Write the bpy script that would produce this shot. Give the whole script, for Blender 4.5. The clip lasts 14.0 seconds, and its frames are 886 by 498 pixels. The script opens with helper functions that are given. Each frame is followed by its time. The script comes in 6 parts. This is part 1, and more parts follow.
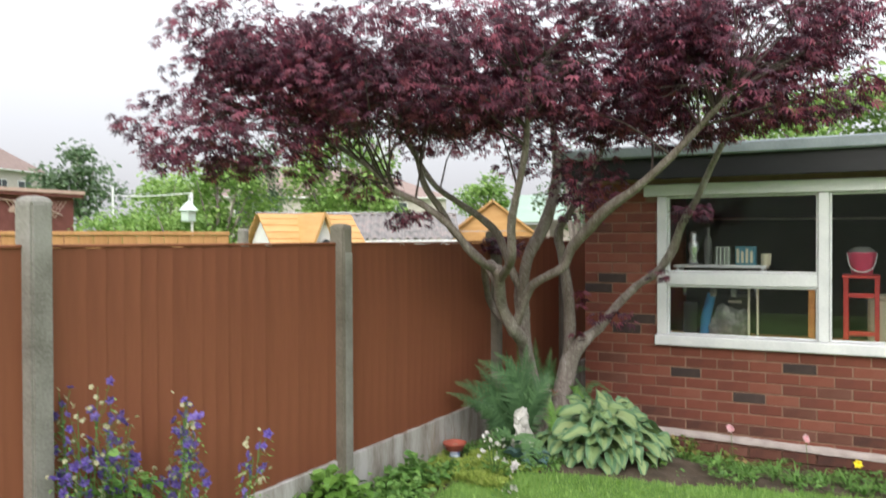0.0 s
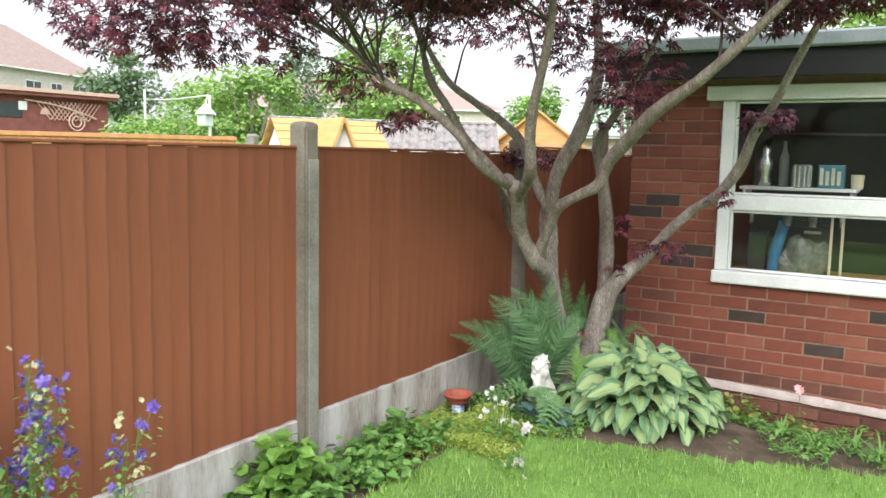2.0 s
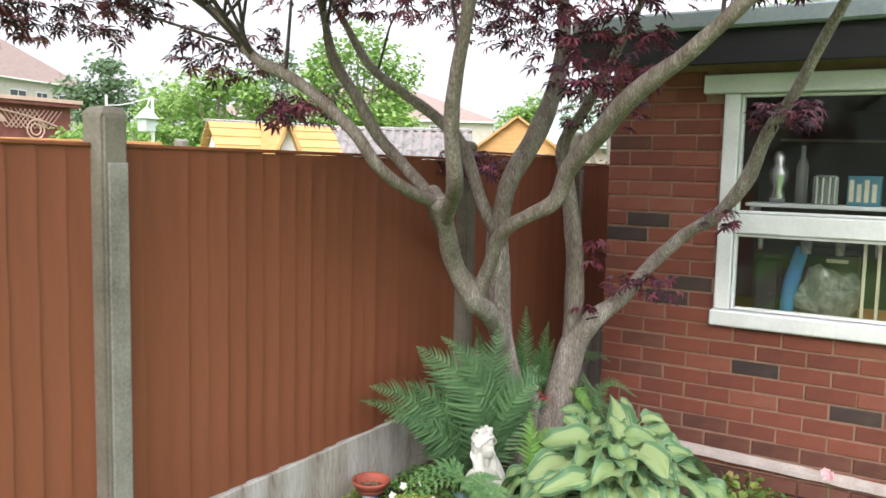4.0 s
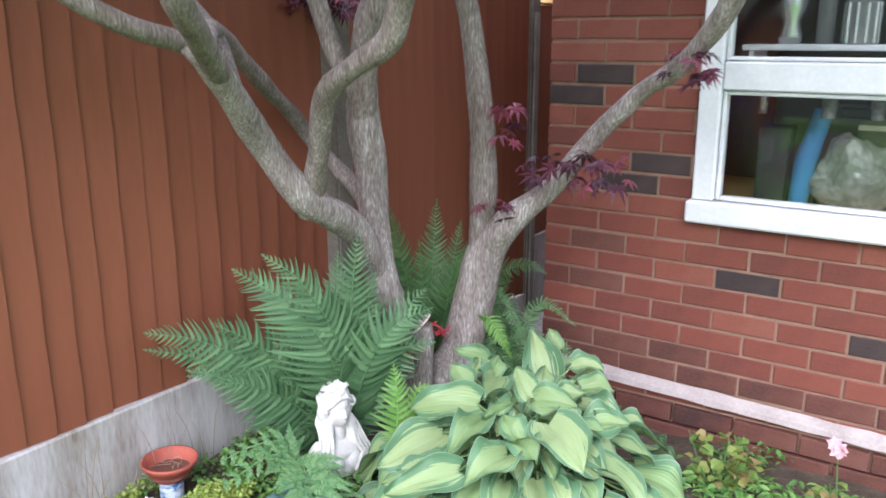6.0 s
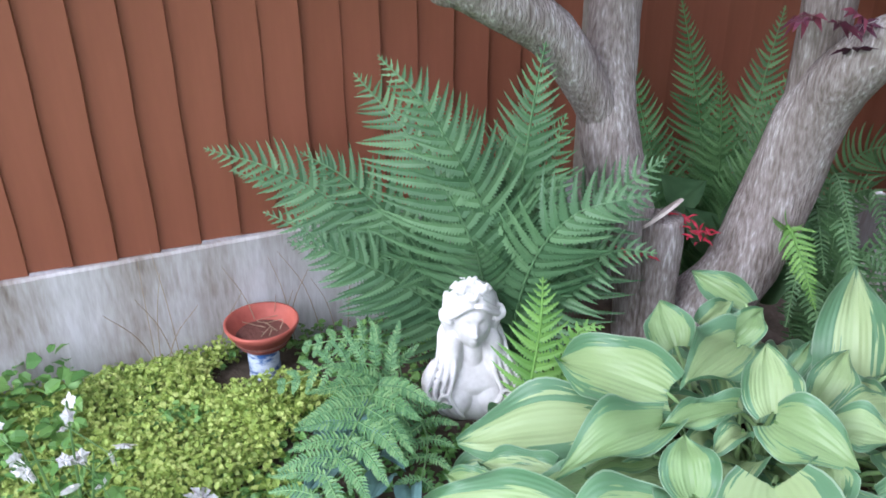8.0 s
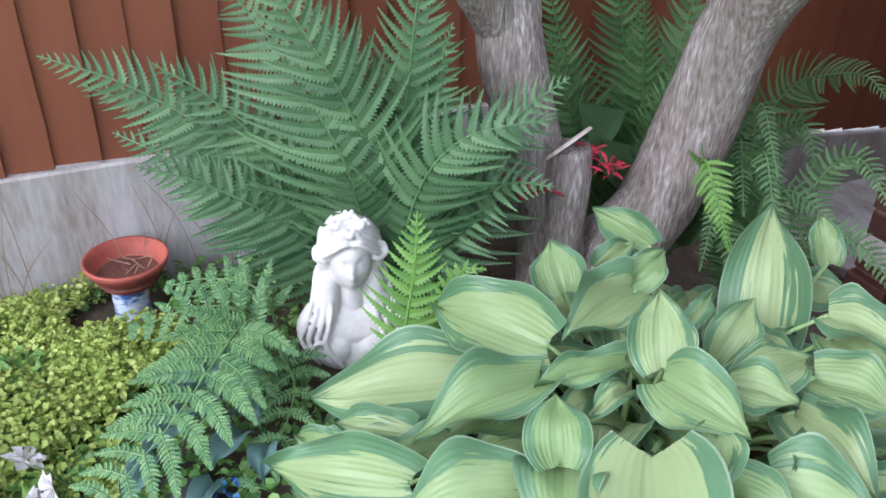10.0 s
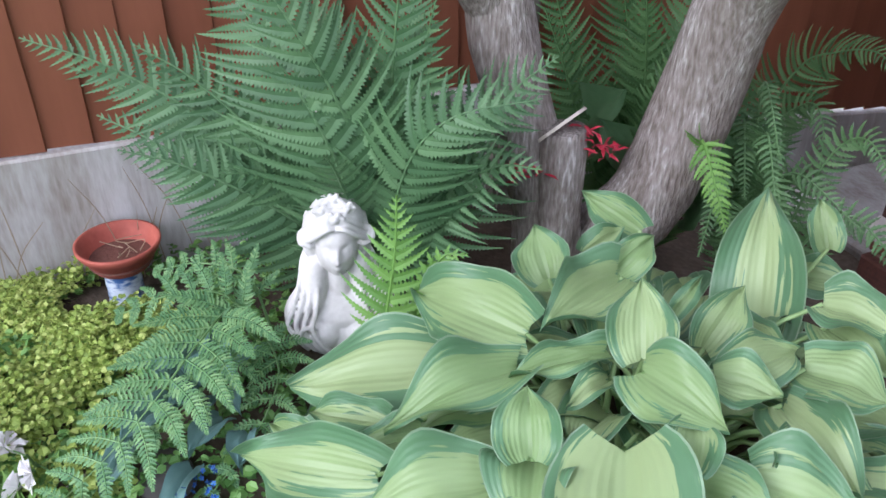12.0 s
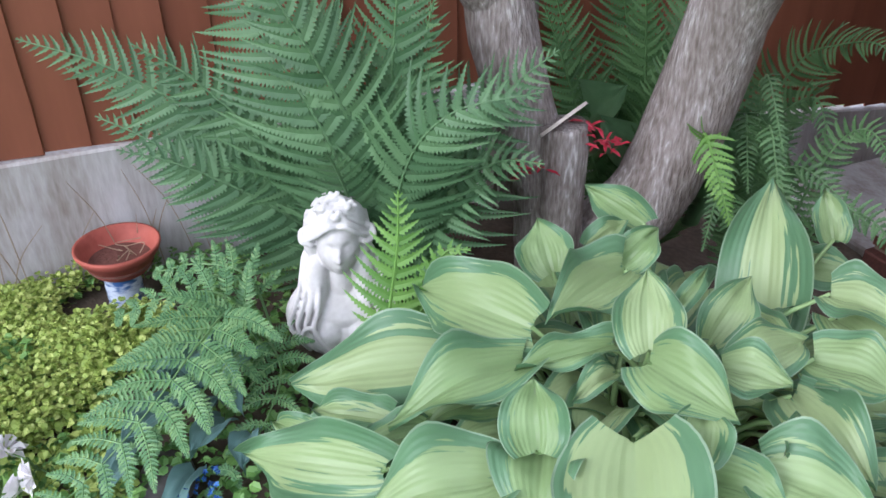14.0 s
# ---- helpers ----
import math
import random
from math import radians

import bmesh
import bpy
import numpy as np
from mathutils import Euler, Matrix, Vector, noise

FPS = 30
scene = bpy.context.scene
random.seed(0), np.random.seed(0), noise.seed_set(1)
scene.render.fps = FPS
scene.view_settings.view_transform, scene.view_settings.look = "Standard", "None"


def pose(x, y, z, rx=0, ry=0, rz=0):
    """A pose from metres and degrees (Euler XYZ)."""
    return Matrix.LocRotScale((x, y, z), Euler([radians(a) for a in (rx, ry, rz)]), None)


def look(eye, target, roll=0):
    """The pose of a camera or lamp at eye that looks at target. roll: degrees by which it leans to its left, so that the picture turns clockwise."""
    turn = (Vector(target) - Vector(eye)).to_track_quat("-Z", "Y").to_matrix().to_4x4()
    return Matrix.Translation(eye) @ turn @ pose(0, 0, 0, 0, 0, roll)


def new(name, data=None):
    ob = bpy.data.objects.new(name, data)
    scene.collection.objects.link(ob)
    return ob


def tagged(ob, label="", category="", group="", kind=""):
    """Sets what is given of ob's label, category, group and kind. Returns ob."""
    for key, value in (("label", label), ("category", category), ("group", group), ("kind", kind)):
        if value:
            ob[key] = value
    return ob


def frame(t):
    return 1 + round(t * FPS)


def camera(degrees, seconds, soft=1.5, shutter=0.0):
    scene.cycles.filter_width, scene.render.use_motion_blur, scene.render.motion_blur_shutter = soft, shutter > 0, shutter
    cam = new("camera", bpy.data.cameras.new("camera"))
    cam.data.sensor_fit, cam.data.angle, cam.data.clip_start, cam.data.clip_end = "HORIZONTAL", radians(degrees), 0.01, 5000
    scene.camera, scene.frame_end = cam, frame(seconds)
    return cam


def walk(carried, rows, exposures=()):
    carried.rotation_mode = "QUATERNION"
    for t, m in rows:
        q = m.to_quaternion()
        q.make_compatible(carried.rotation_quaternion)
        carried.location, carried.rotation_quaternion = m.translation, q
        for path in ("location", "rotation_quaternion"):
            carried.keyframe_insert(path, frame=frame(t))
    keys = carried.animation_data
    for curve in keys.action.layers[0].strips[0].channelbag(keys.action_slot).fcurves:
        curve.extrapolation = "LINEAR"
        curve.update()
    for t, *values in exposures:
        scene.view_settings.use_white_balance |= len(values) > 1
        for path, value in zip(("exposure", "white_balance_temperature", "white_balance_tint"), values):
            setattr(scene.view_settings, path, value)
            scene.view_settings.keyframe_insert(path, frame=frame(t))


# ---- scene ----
cam = camera(56.7, 14.0, 1.6, 0.3)

PATH = [
    (0, (2.721, -6.771, 1.785), (1.787, -5.002, 1.763), -0.2),
    (0.5, (2.568, -6.496, 1.795), (1.748, -4.681, 1.612), 0.5),
    (1, (2.382, -6.184, 1.8), (1.666, -4.321, 1.662), -0.7),
    (1.5, (2.314, -5.894, 1.795), (1.454, -4.094, 1.661), 1.1),
    (2, (2.463, -5.682, 1.747), (1.421, -3.991, 1.518), 1.1),
    (2.5, (2.356, -5.391, 1.728), (1.375, -3.661, 1.521), 2.9),
    (4.8, (2.149, -3.922, 1.722), (1.076, -2.247, 1.506), 0.9),
    (5, (2.194, -3.779, 1.712), (1.12, -2.115, 1.432), 0.5),
    (5.5, (2.172, -3.459, 1.67), (1.115, -1.811, 1.26), -1.4),
    (6, (2.051, -3.094, 1.611), (0.976, -1.486, 1.106), -0.1),
    (6.5, (2.026, -2.727, 1.511), (0.635, -1.406, 0.945), 3.6),
    (7, (1.965, -2.384, 1.487), (0.455, -1.244, 0.84), 1.6),
    (7.5, (1.795, -2.136, 1.4), (0.301, -1.048, 0.636), 3.9),
    (8, (1.728, -1.944, 1.353), (0.092, -1.239, 0.444), -0.7),
    (8.5, (1.734, -1.887, 1.317), (0.133, -1.183, 0.348), 0.2),
    (9, (1.676, -1.838, 1.292), (0.144, -1.039, 0.286), 1.9),
    (11.5, (1.643, -1.67, 1.242), (0.108, -0.998, 0.149), 0.7),
    (12, (1.652, -1.666, 1.25), (0.112, -0.985, 0.17), 0.4),
    (12.5, (1.655, -1.669, 1.244), (0.105, -0.989, 0.177), -0.1),
    (13, (1.657, -1.673, 1.243), (0.099, -1.009, 0.178), -0.1),
    (13.5, (1.653, -1.672, 1.233), (0.102, -1.0, 0.165), 0.1),
    (14, (1.651, -1.671, 1.227), (0.102, -0.984, 0.166), -0.3),
]
EXPOSURE = [(0, 0.77, 6400, 8), (0.5, 1.02, 6380, 8), (1.5, 1.29, 6350, 8), (2.5, 1.25, 6350, 8), (5, 1.22, 6300, 10), (6, 1.58, 5600, 15), (6.5, 1.69, 5350, 16), (7, 1.72, 5350, 16), (7.5, 1.62, 5350, 16), (9, 1.43, 5450, 16), (14, 1.27, 5500, 16)]
walk(cam, [(t, look(eye, target, roll)) for t, eye, target, roll in PATH], EXPOSURE)

# ---- world and light ----
world = bpy.data.worlds.new("sky")
scene.world = world
world.use_nodes = True
wn = world.node_tree
sky = wn.nodes.new("ShaderNodeTexSky")
sky.sky_type = "NISHITA"
sky.sun_disc = False
sky.sun_elevation = radians(34)
sky.sun_rotation = radians(165)
sky.dust_density = 6.0
veil = wn.nodes.new("ShaderNodeMix")
veil.data_type = "RGBA"
veil.inputs["Factor"].default_value = 0.86
wn.links.new(sky.outputs["Color"], veil.inputs["A"])
# the cloud cover of an overcast sky grows brighter from the horizon to the zenith
aim = wn.nodes.new("ShaderNodeTexCoord")
height = wn.nodes.new("ShaderNodeSeparateXYZ")
wn.links.new(aim.outputs["Generated"], height.inputs["Vector"])
cloud = wn.nodes.new("ShaderNodeValToRGB")
cloud.color_ramp.elements[0].position = 0.0
cloud.color_ramp.elements[0].color = (0.205, 0.200, 0.215, 1)
cloud.color_ramp.elements[1].position = 1.0
cloud.color_ramp.elements[1].color = (1.0, 0.985, 1.0, 1)
wn.links.new(height.outputs["Z"], cloud.inputs["Fac"])
bright = wn.nodes.new("ShaderNodeVectorMath")
bright.operation = "SCALE"
bright.inputs["Scale"].default_value = 15.0
wn.links.new(cloud.outputs["Color"], bright.inputs["Vector"])
wn.links.new(bright.outputs["Vector"], veil.inputs["B"])
back = wn.nodes["Background"]
back.inputs["Strength"].default_value = 0.13
wn.links.new(veil.outputs["Result"], back.inputs["Color"])

sun_data = bpy.data.lights.new("sun", "SUN")
sun_data.energy = 1.15
sun_data.angle = radians(40)
sun_data.color = (1.0, 0.95, 0.88)
sun = new("sun", sun_data)
sun.matrix_world = look((2.78, -9.5, 5.94), (0.5, -1.0, 0))


# ---- builders ----
def ground_z(x, y):
    """The border and lawn fall away to the right and, close to the brick wall, drop to its foot."""
    z = 0.30 - 0.03 * x - 0.10 * max(0.0, x - 1.3)
    s = min(1.0, max(0.0, (y + 1.0) / 0.8))
    s = s * s * (3 - 2 * s)
    z -= 0.06 * max(0.0, 1 - x / 0.35) + 0.03 * math.exp(-((x - 0.20) ** 2 + (y + 1.76) ** 2) / 0.012)
    return z + (0.04 - z) * s


class Buf:
    """Vertices, faces and uv of one mesh in the making."""

    def __init__(self):
        self.v, self.f, self.uv = [], [], []

    def add(self, verts, faces, uvs=None):
        n = len(self.v)
        self.v.extend(tuple(p) for p in verts)
        self.f.extend(tuple(i + n for i in f) for f in faces)
        self.uv.extend(uvs if uvs else [(0.5, 0.5)] * len(verts))

    def mesh(self, name, smooth=False):
        me = bpy.data.meshes.new(name)
        me.from_pydata(self.v, [], self.f)
        layer = me.uv_layers.new(name="UVMap")
        loops = np.zeros(len(me.loops), dtype=np.int32)
        me.loops.foreach_get("vertex_index", loops)
        layer.data.foreach_set("uv", np.array(self.uv, dtype=np.float32)[loops].ravel())
        if smooth:
            me.polygons.foreach_set("use_smooth", np.ones(len(me.polygons), dtype=bool))
        me.update()
        return me


def put(name, buf, mat, parent=None, label="", smooth=False):
    me = buf.mesh(name, smooth) if isinstance(buf, Buf) else buf
    if mat and not me.materials:
        me.materials.append(mat)
    ob = new(name, me)
    if parent:
        ob.parent = parent
    if label:
        tagged(ob, label)
    return ob


def part(name, bm, material, parent, label="", smooth=False):
    if isinstance(bm, (Buf, bpy.types.Mesh)):
        return put(name, bm, material, parent, label, smooth)
    me = bpy.data.meshes.new(name)
    bm.to_mesh(me)
    bm.free()
    if smooth:
        me.polygons.foreach_set("use_smooth", np.ones(len(me.polygons), dtype=bool))
    me.materials.append(material)
    ob = new(name, me)
    ob.parent = parent
    if label:
        tagged(ob, label)
    return ob


def base(name, label, category, group="", kind="", at=(0, 0, 0)):
    ob = new(name)
    ob.location = at
    ob.empty_display_size = 0.1
    return tagged(ob, label, category, group, kind)


def box_bm(lo, hi, bevel=0.0, segs=1, bm=None):
    bm = bm or bmesh.new()
    c = [(a + b) / 2 for a, b in zip(lo, hi)]
    s = [abs(b - a) for a, b in zip(lo, hi)]
    got = bmesh.ops.create_cube(bm, size=1, matrix=Matrix.Translation(c) @ Matrix.Diagonal((*s, 1)))
    if bevel:
        edges = list({e for v in got["verts"] for e in v.link_edges})
        bmesh.ops.bevel(bm, geom=edges, offset=bevel, segments=segs, affect="EDGES", profile=0.5)
    return bm


def box_part(name, lo, hi, mat, parent, label="", bevel=0.003):
    return part(name, box_bm(lo, hi, bevel), mat, parent, label)


def spline(nodes, steps):
    """Catmull-Rom through nodes of any width."""
    pts = [np.array(p, float) for p in nodes]
    pts = [2 * pts[0] - pts[1]] + pts + [2 * pts[-1] - pts[-2]]
    out = []
    for i in range(1, len(pts) - 2):
        a, b, c, d = pts[i - 1 : i + 3]
        for k in range(steps):
            t = k / steps
            out.append(0.5 * (2 * b + (c - a) * t + (2 * a - 5 * b + 4 * c - d) * t * t + (3 * b - a - 3 * c + d) * t**3))
    out.append(pts[-2])
    return out


def tube(buf, nodes, sides=8, steps=4, rough=0.0, cap=True, seed=0.0):
    """A tapered tube through nodes (x, y, z, radius)."""
    path = spline(nodes, steps)
    n0 = None
    verts, faces, uvs = [], [], []
    run = 0.0
    for i, p in enumerate(path):
        q = path[min(i + 1, len(path) - 1)][:3] - path[max(i - 1, 0)][:3]
        d = Vector(q).normalized()
        if n0 is None:
            n0 = d.orthogonal().normalized()
        n0 = (n0 - d * n0.dot(d)).normalized()
        m = d.cross(n0)
        if i:
            run += float(np.linalg.norm(p[:3] - path[i - 1][:3]))
        for k in range(sides):
            a = 2 * math.pi * k / sides
            w = n0 * math.cos(a) + m * math.sin(a)
            r = max(p[3], 0.0006)
            at = Vector(p[:3]) + w * r
            if rough:
                r *= 1 + rough * noise.noise(Vector((at.x * 9 + seed, at.y * 9, at.z * 5))) + 0.4 * rough * noise.noise(at * 34)
                at = Vector(p[:3]) + w * r
            verts.append(at)
            uvs.append((k / sides, run))
    rows = len(path)
    for i in range(rows - 1):
        for k in range(sides):
            a, b = i * sides + k, i * sides + (k + 1) % sides
            faces.append((a, b, b + sides, a + sides))
    if cap:
        faces.append(tuple(range(sides))[::-1])
        faces.append(tuple((rows - 1) * sides + k for k in range(sides)))
    buf.add(verts, faces, uvs)


def lathe(profile, sides=24, center=(0, 0, 0)):
    """A solid of revolution from (radius, height) pairs."""
    buf = Buf()
    verts, faces = [], []
    for r, z in profile:
        for k in range(sides):
            a = 2 * math.pi * k / sides
            verts.append((center[0] + r * math.cos(a), center[1] + r * math.sin(a), center[2] + z))
    for i in range(len(profile) - 1):
        for k in range(sides):
            a, b = i * sides + k, i * sides + (k + 1) % sides
            faces.append((a, b, b + sides, a + sides))
    buf.add(verts, faces)
    return buf


def frame_of(direction, up):
    d = Vector(direction).normalized()
    s = d.cross(Vector(up))
    s = s.normalized() if s.length > 1e-4 else d.orthogonal().normalized()
    return d, s, s.cross(d).normalized()


# ---- materials ----
def material(name, colours, scale=8.0, rough=0.7, bump=0.15, fine=60.0, stretch=(1, 1, 1), island=False, per_object=0.0, metal=0.0, spec=0.4, trans=0.0, coords="Object", lo=0.3, hi=0.7, grain=0.35):
    """Colour from noise at two scales over a ramp of colours; relief from the fine one."""
    mat = bpy.data.materials.new(name)
    mat.use_nodes = True
    nt = mat.node_tree
    n, l = nt.nodes, nt.links
    p = n["Principled BSDF"]
    tc = n.new("ShaderNodeTexCoord")
    mp = n.new("ShaderNodeMapping")
    mp.inputs["Scale"].default_value = stretch
    l.new(tc.outputs[coords], mp.inputs["Vector"])
    big = n.new("ShaderNodeTexNoise")
    big.inputs["Scale"].default_value = scale
    big.inputs["Detail"].default_value = 6
    small = n.new("ShaderNodeTexNoise")
    small.inputs["Scale"].default_value = fine
    small.inputs["Detail"].default_value = 4
    l.new(mp.outputs["Vector"], big.inputs["Vector"])
    l.new(mp.outputs["Vector"], small.inputs["Vector"])
    mix = n.new("ShaderNodeMath")
    mix.operation = "MULTIPLY_ADD"
    l.new(small.outputs["Fac"], mix.inputs[0])
    mix.inputs[1].default_value = grain
    half = n.new("ShaderNodeMath")
    half.operation = "MULTIPLY"
    half.inputs[1].default_value = 1 - grain
    l.new(big.outputs["Fac"], half.inputs[0])
    l.new(half.outputs[0], mix.inputs[2])
    src = mix.outputs[0]
    if island or per_object:
        if island:
            geo = n.new("ShaderNodeNewGeometry")
            rnd = geo.outputs["Random Per Island"]
        else:
            rnd = n.new("ShaderNodeObjectInfo").outputs["Random"]
        amount = 0.8 if island else per_object
        mad = n.new("ShaderNodeMath")
        mad.operation = "MULTIPLY_ADD"
        l.new(rnd, mad.inputs[0])
        mad.inputs[1].default_value = amount
        sub = n.new("ShaderNodeMath")
        sub.operation = "SUBTRACT"
        l.new(src, sub.inputs[0])
        sub.inputs[1].default_value = amount / 2
        l.new(sub.outputs[0], mad.inputs[2])
        src = mad.outputs[0]
    ramp = n.new("ShaderNodeValToRGB")
    els = ramp.color_ramp.elements
    for i, c in enumerate(colours):
        at = lo + (hi - lo) * i / max(1, len(colours) - 1)
        e = els[i] if i < 2 else els.new(at)
        e.position = at
        e.color = (*c, 1)
    l.new(src, ramp.inputs["Fac"])
    l.new(ramp.outputs["Color"], p.inputs["Base Color"])
    p.inputs["Roughness"].default_value = rough
    p.inputs["Metallic"].default_value = metal
    p.inputs["Specular IOR Level"].default_value = spec
    if bump:
        b = n.new("ShaderNodeBump")
        b.inputs["Strength"].default_value = bump
        b.inputs["Distance"].default_value = 0.01
        l.new(mix.outputs[0], b.inputs["Height"])
        l.new(b.outputs["Normal"], p.inputs["Normal"])
    if trans:
        out = n["Material Output"]
        tl = n.new("ShaderNodeBsdfTranslucent")
        l.new(ramp.outputs["Color"], tl.inputs["Color"])
        ms = n.new("ShaderNodeMixShader")
        ms.inputs["Fac"].default_value = trans
        l.new(p.outputs["BSDF"], ms.inputs[1])
        l.new(tl.outputs["BSDF"], ms.inputs[2])
        l.new(ms.outputs["Shader"], out.inputs["Surface"])
    return mat


M = {}
M["fence"] = material("fence_stain", [(0.150, 0.046, 0.022), (0.205, 0.067, 0.032), (0.245, 0.084, 0.042)], 2.2, 0.7, 0.10, 22, (5, 5, 0.6), per_object=0.12, lo=0.2, hi=0.8, grain=0.15)
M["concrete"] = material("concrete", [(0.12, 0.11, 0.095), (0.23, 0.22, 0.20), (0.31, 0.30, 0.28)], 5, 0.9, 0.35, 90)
M["gravel_board"] = material("stained_concrete", [(0.14, 0.11, 0.085), (0.29, 0.26, 0.23), (0.40, 0.38, 0.36), (0.50, 0.49, 0.48)], 4.6, 0.9, 0.3, 60, (1, 1.8, 0.35), lo=0.30, hi=0.62, grain=0.28)
M["dark_concrete"] = material("dark_concrete", [(0.085, 0.075, 0.058), (0.15, 0.135, 0.11), (0.22, 0.20, 0.17)], 5, 0.9, 0.35, 90)
M["mortar"] = material("mortar", [(0.20, 0.12, 0.085), (0.34, 0.22, 0.16)], 12, 0.95, 0.5, 160)
M["dark_brick"] = material("burnt_brick", [(0.035, 0.026, 0.026), (0.075, 0.05, 0.045)], 9, 0.8, 0.4, 120, per_object=0.2)
M["brick"] = material("red_brick", [(0.12, 0.043, 0.032), (0.175, 0.054, 0.037), (0.215, 0.068, 0.045), (0.25, 0.096, 0.066)], 6, 0.85, 0.4, 120, per_object=0.42, lo=0.18, hi=0.8)
M["base_brick"] = material("plinth_brick", [(0.06, 0.03, 0.026), (0.13, 0.05, 0.036), (0.17, 0.075, 0.055)], 7, 0.88, 0.4, 120, per_object=0.3)
M["pale_mortar"] = material("pale_mortar", [(0.30, 0.255, 0.24), (0.50, 0.44, 0.42)], 9, 0.9, 0.4, 90)
M["white_paint"] = material("white_paint", [(0.62, 0.64, 0.66), (0.82, 0.83, 0.84)], 5, 0.45, 0.12, 60)
M["black_plastic"] = material("black_plastic", [(0.012, 0.012, 0.014), (0.03, 0.03, 0.033)], 6, 0.4, 0.05, 80)
M["fascia"] = material("black_board", [(0.010, 0.010, 0.013), (0.022, 0.022, 0.026)], 4, 0.5, 0.1, 50, (0.4, 1, 3))
M["roof_felt"] = material("roof_edge", [(0.17, 0.20, 0.22), (0.27, 0.31, 0.33)], 5, 0.6, 0.15, 60)
M["bark"] = material("bark", [(0.135, 0.108, 0.092), (0.215, 0.183, 0.163), (0.31, 0.275, 0.256), (0.55, 0.52, 0.50)], 4, 0.9, 1.0, 34, (5, 5, 1.0), lo=0.36, hi=0.68, grain=0.6)
# darker bark copy: the crown's shade over the upper limbs is in its colour
M["shaded_bark"] = material("shaded_bark", [(0.105, 0.082, 0.068), (0.165, 0.136, 0.117), (0.235, 0.203, 0.182), (0.40, 0.37, 0.35)], 4, 0.9, 0.9, 34, (5, 5, 1.0), lo=0.36, hi=0.68, grain=0.6)
M["maple"] = material("maple_leaf", [(0.032, 0.009, 0.021), (0.066, 0.016, 0.036), (0.135, 0.031, 0.060), (0.33, 0.080, 0.125)], 3, 0.5, 0.0, 30, island=True, trans=0.26, lo=0.05, hi=0.95)
M["fern"] = material("fern_leaf", [(0.064, 0.142, 0.060), (0.098, 0.195, 0.086), (0.145, 0.265, 0.120)], 6, 0.5, 0.05, 60, island=True, trans=0.25, lo=0.1, hi=0.9)
M["fern_blue"] = material("dark_fern_leaf", [(0.075, 0.18, 0.070), (0.125, 0.26, 0.098), (0.20, 0.345, 0.135)], 6, 0.5, 0.05, 60, island=True, trans=0.25, lo=0.1, hi=0.9)
M["fern_lime"] = material("young_fern_leaf", [(0.12, 0.26, 0.05), (0.19, 0.36, 0.08)], 6, 0.5, 0.05, 60, island=True, trans=0.3)
M["jenny"] = material("creeping_leaf", [(0.19, 0.28, 0.05), (0.34, 0.445, 0.09), (0.50, 0.58, 0.17)], 5, 0.5, 0.0, 60, island=True, trans=0.3, lo=0.1, hi=0.9)
M["leaf"] = material("garden_leaf", [(0.075, 0.175, 0.040), (0.13, 0.27, 0.062), (0.20, 0.36, 0.09)], 6, 0.5, 0.05, 60, island=True, trans=0.25, lo=0.1, hi=0.9)
M["leaf_lime"] = material("light_leaf", [(0.115, 0.245, 0.042), (0.20, 0.37, 0.075)], 6, 0.5, 0.05, 60, island=True, trans=0.3)
M["leaf_blue"] = material("blue_leaf", [(0.09, 0.17, 0.165), (0.14, 0.25, 0.235)], 6, 0.5, 0.05, 60, island=True, trans=0.2)
M["grass"] = material("grass_blade", [(0.145, 0.275, 0.055), (0.225, 0.395, 0.085), (0.33, 0.49, 0.14)], 2, 0.6, 0.0, 60, island=True, trans=0.3, lo=0.1, hi=0.9)
M["turf"] = material("turf", [(0.06, 0.12, 0.03), (0.11, 0.21, 0.04), (0.16, 0.28, 0.06)], 2.5, 0.9, 0.4, 60)
M["soil"] = material("soil", [(0.030, 0.022, 0.015), (0.075, 0.055, 0.038), (0.13, 0.10, 0.075)], 8, 0.95, 0.8, 70)
M["plaster"] = material("white_plaster", [(0.46, 0.445, 0.425), (0.66, 0.645, 0.63)], 10, 0.8, 0.2, 80)
M["terracotta"] = material("terracotta", [(0.28, 0.065, 0.045), (0.42, 0.11, 0.075)], 10, 0.7, 0.15, 90)
M["wilted"] = material("dry_leaves", [(0.09, 0.03, 0.022), (0.17, 0.075, 0.055)], 20, 0.9, 0.6, 120)
M["tin_blue"] = material("blue_tin", [(0.05, 0.12, 0.30), (0.55, 0.62, 0.70)], 22, 0.4, 0.0, 60, (1, 1, 3), lo=0.42, hi=0.52)
M["purple"] = material("purple_petal", [(0.10, 0.06, 0.34), (0.25, 0.18, 0.56)], 20, 0.5, 0.0, 60, island=True, trans=0.3)
M["white_petal"] = material("white_petal", [(0.62, 0.60, 0.60), (0.85, 0.82, 0.84)], 20, 0.5, 0.0, 60, island=True, trans=0.25)
M["pink_petal"] = material("pink_petal", [(0.78, 0.45, 0.50), (0.90, 0.66, 0.70)], 20, 0.5, 0.0, 60, island=True, trans=0.25)
M["yellow_petal"] = material("yellow_petal", [(0.80, 0.62, 0.02), (0.90, 0.75, 0.06)], 20, 0.5, 0.0, 60, island=True)
M["blue_petal"] = material("blue_petal", [(0.012, 0.06, 0.24), (0.03, 0.12, 0.36)], 20, 0.5, 0.0, 60, island=True)
M["red_petal"] = material("red_leaflet", [(0.24, 0.010, 0.025), (0.40, 0.022, 0.045)], 20, 0.5, 0.0, 60, island=True)
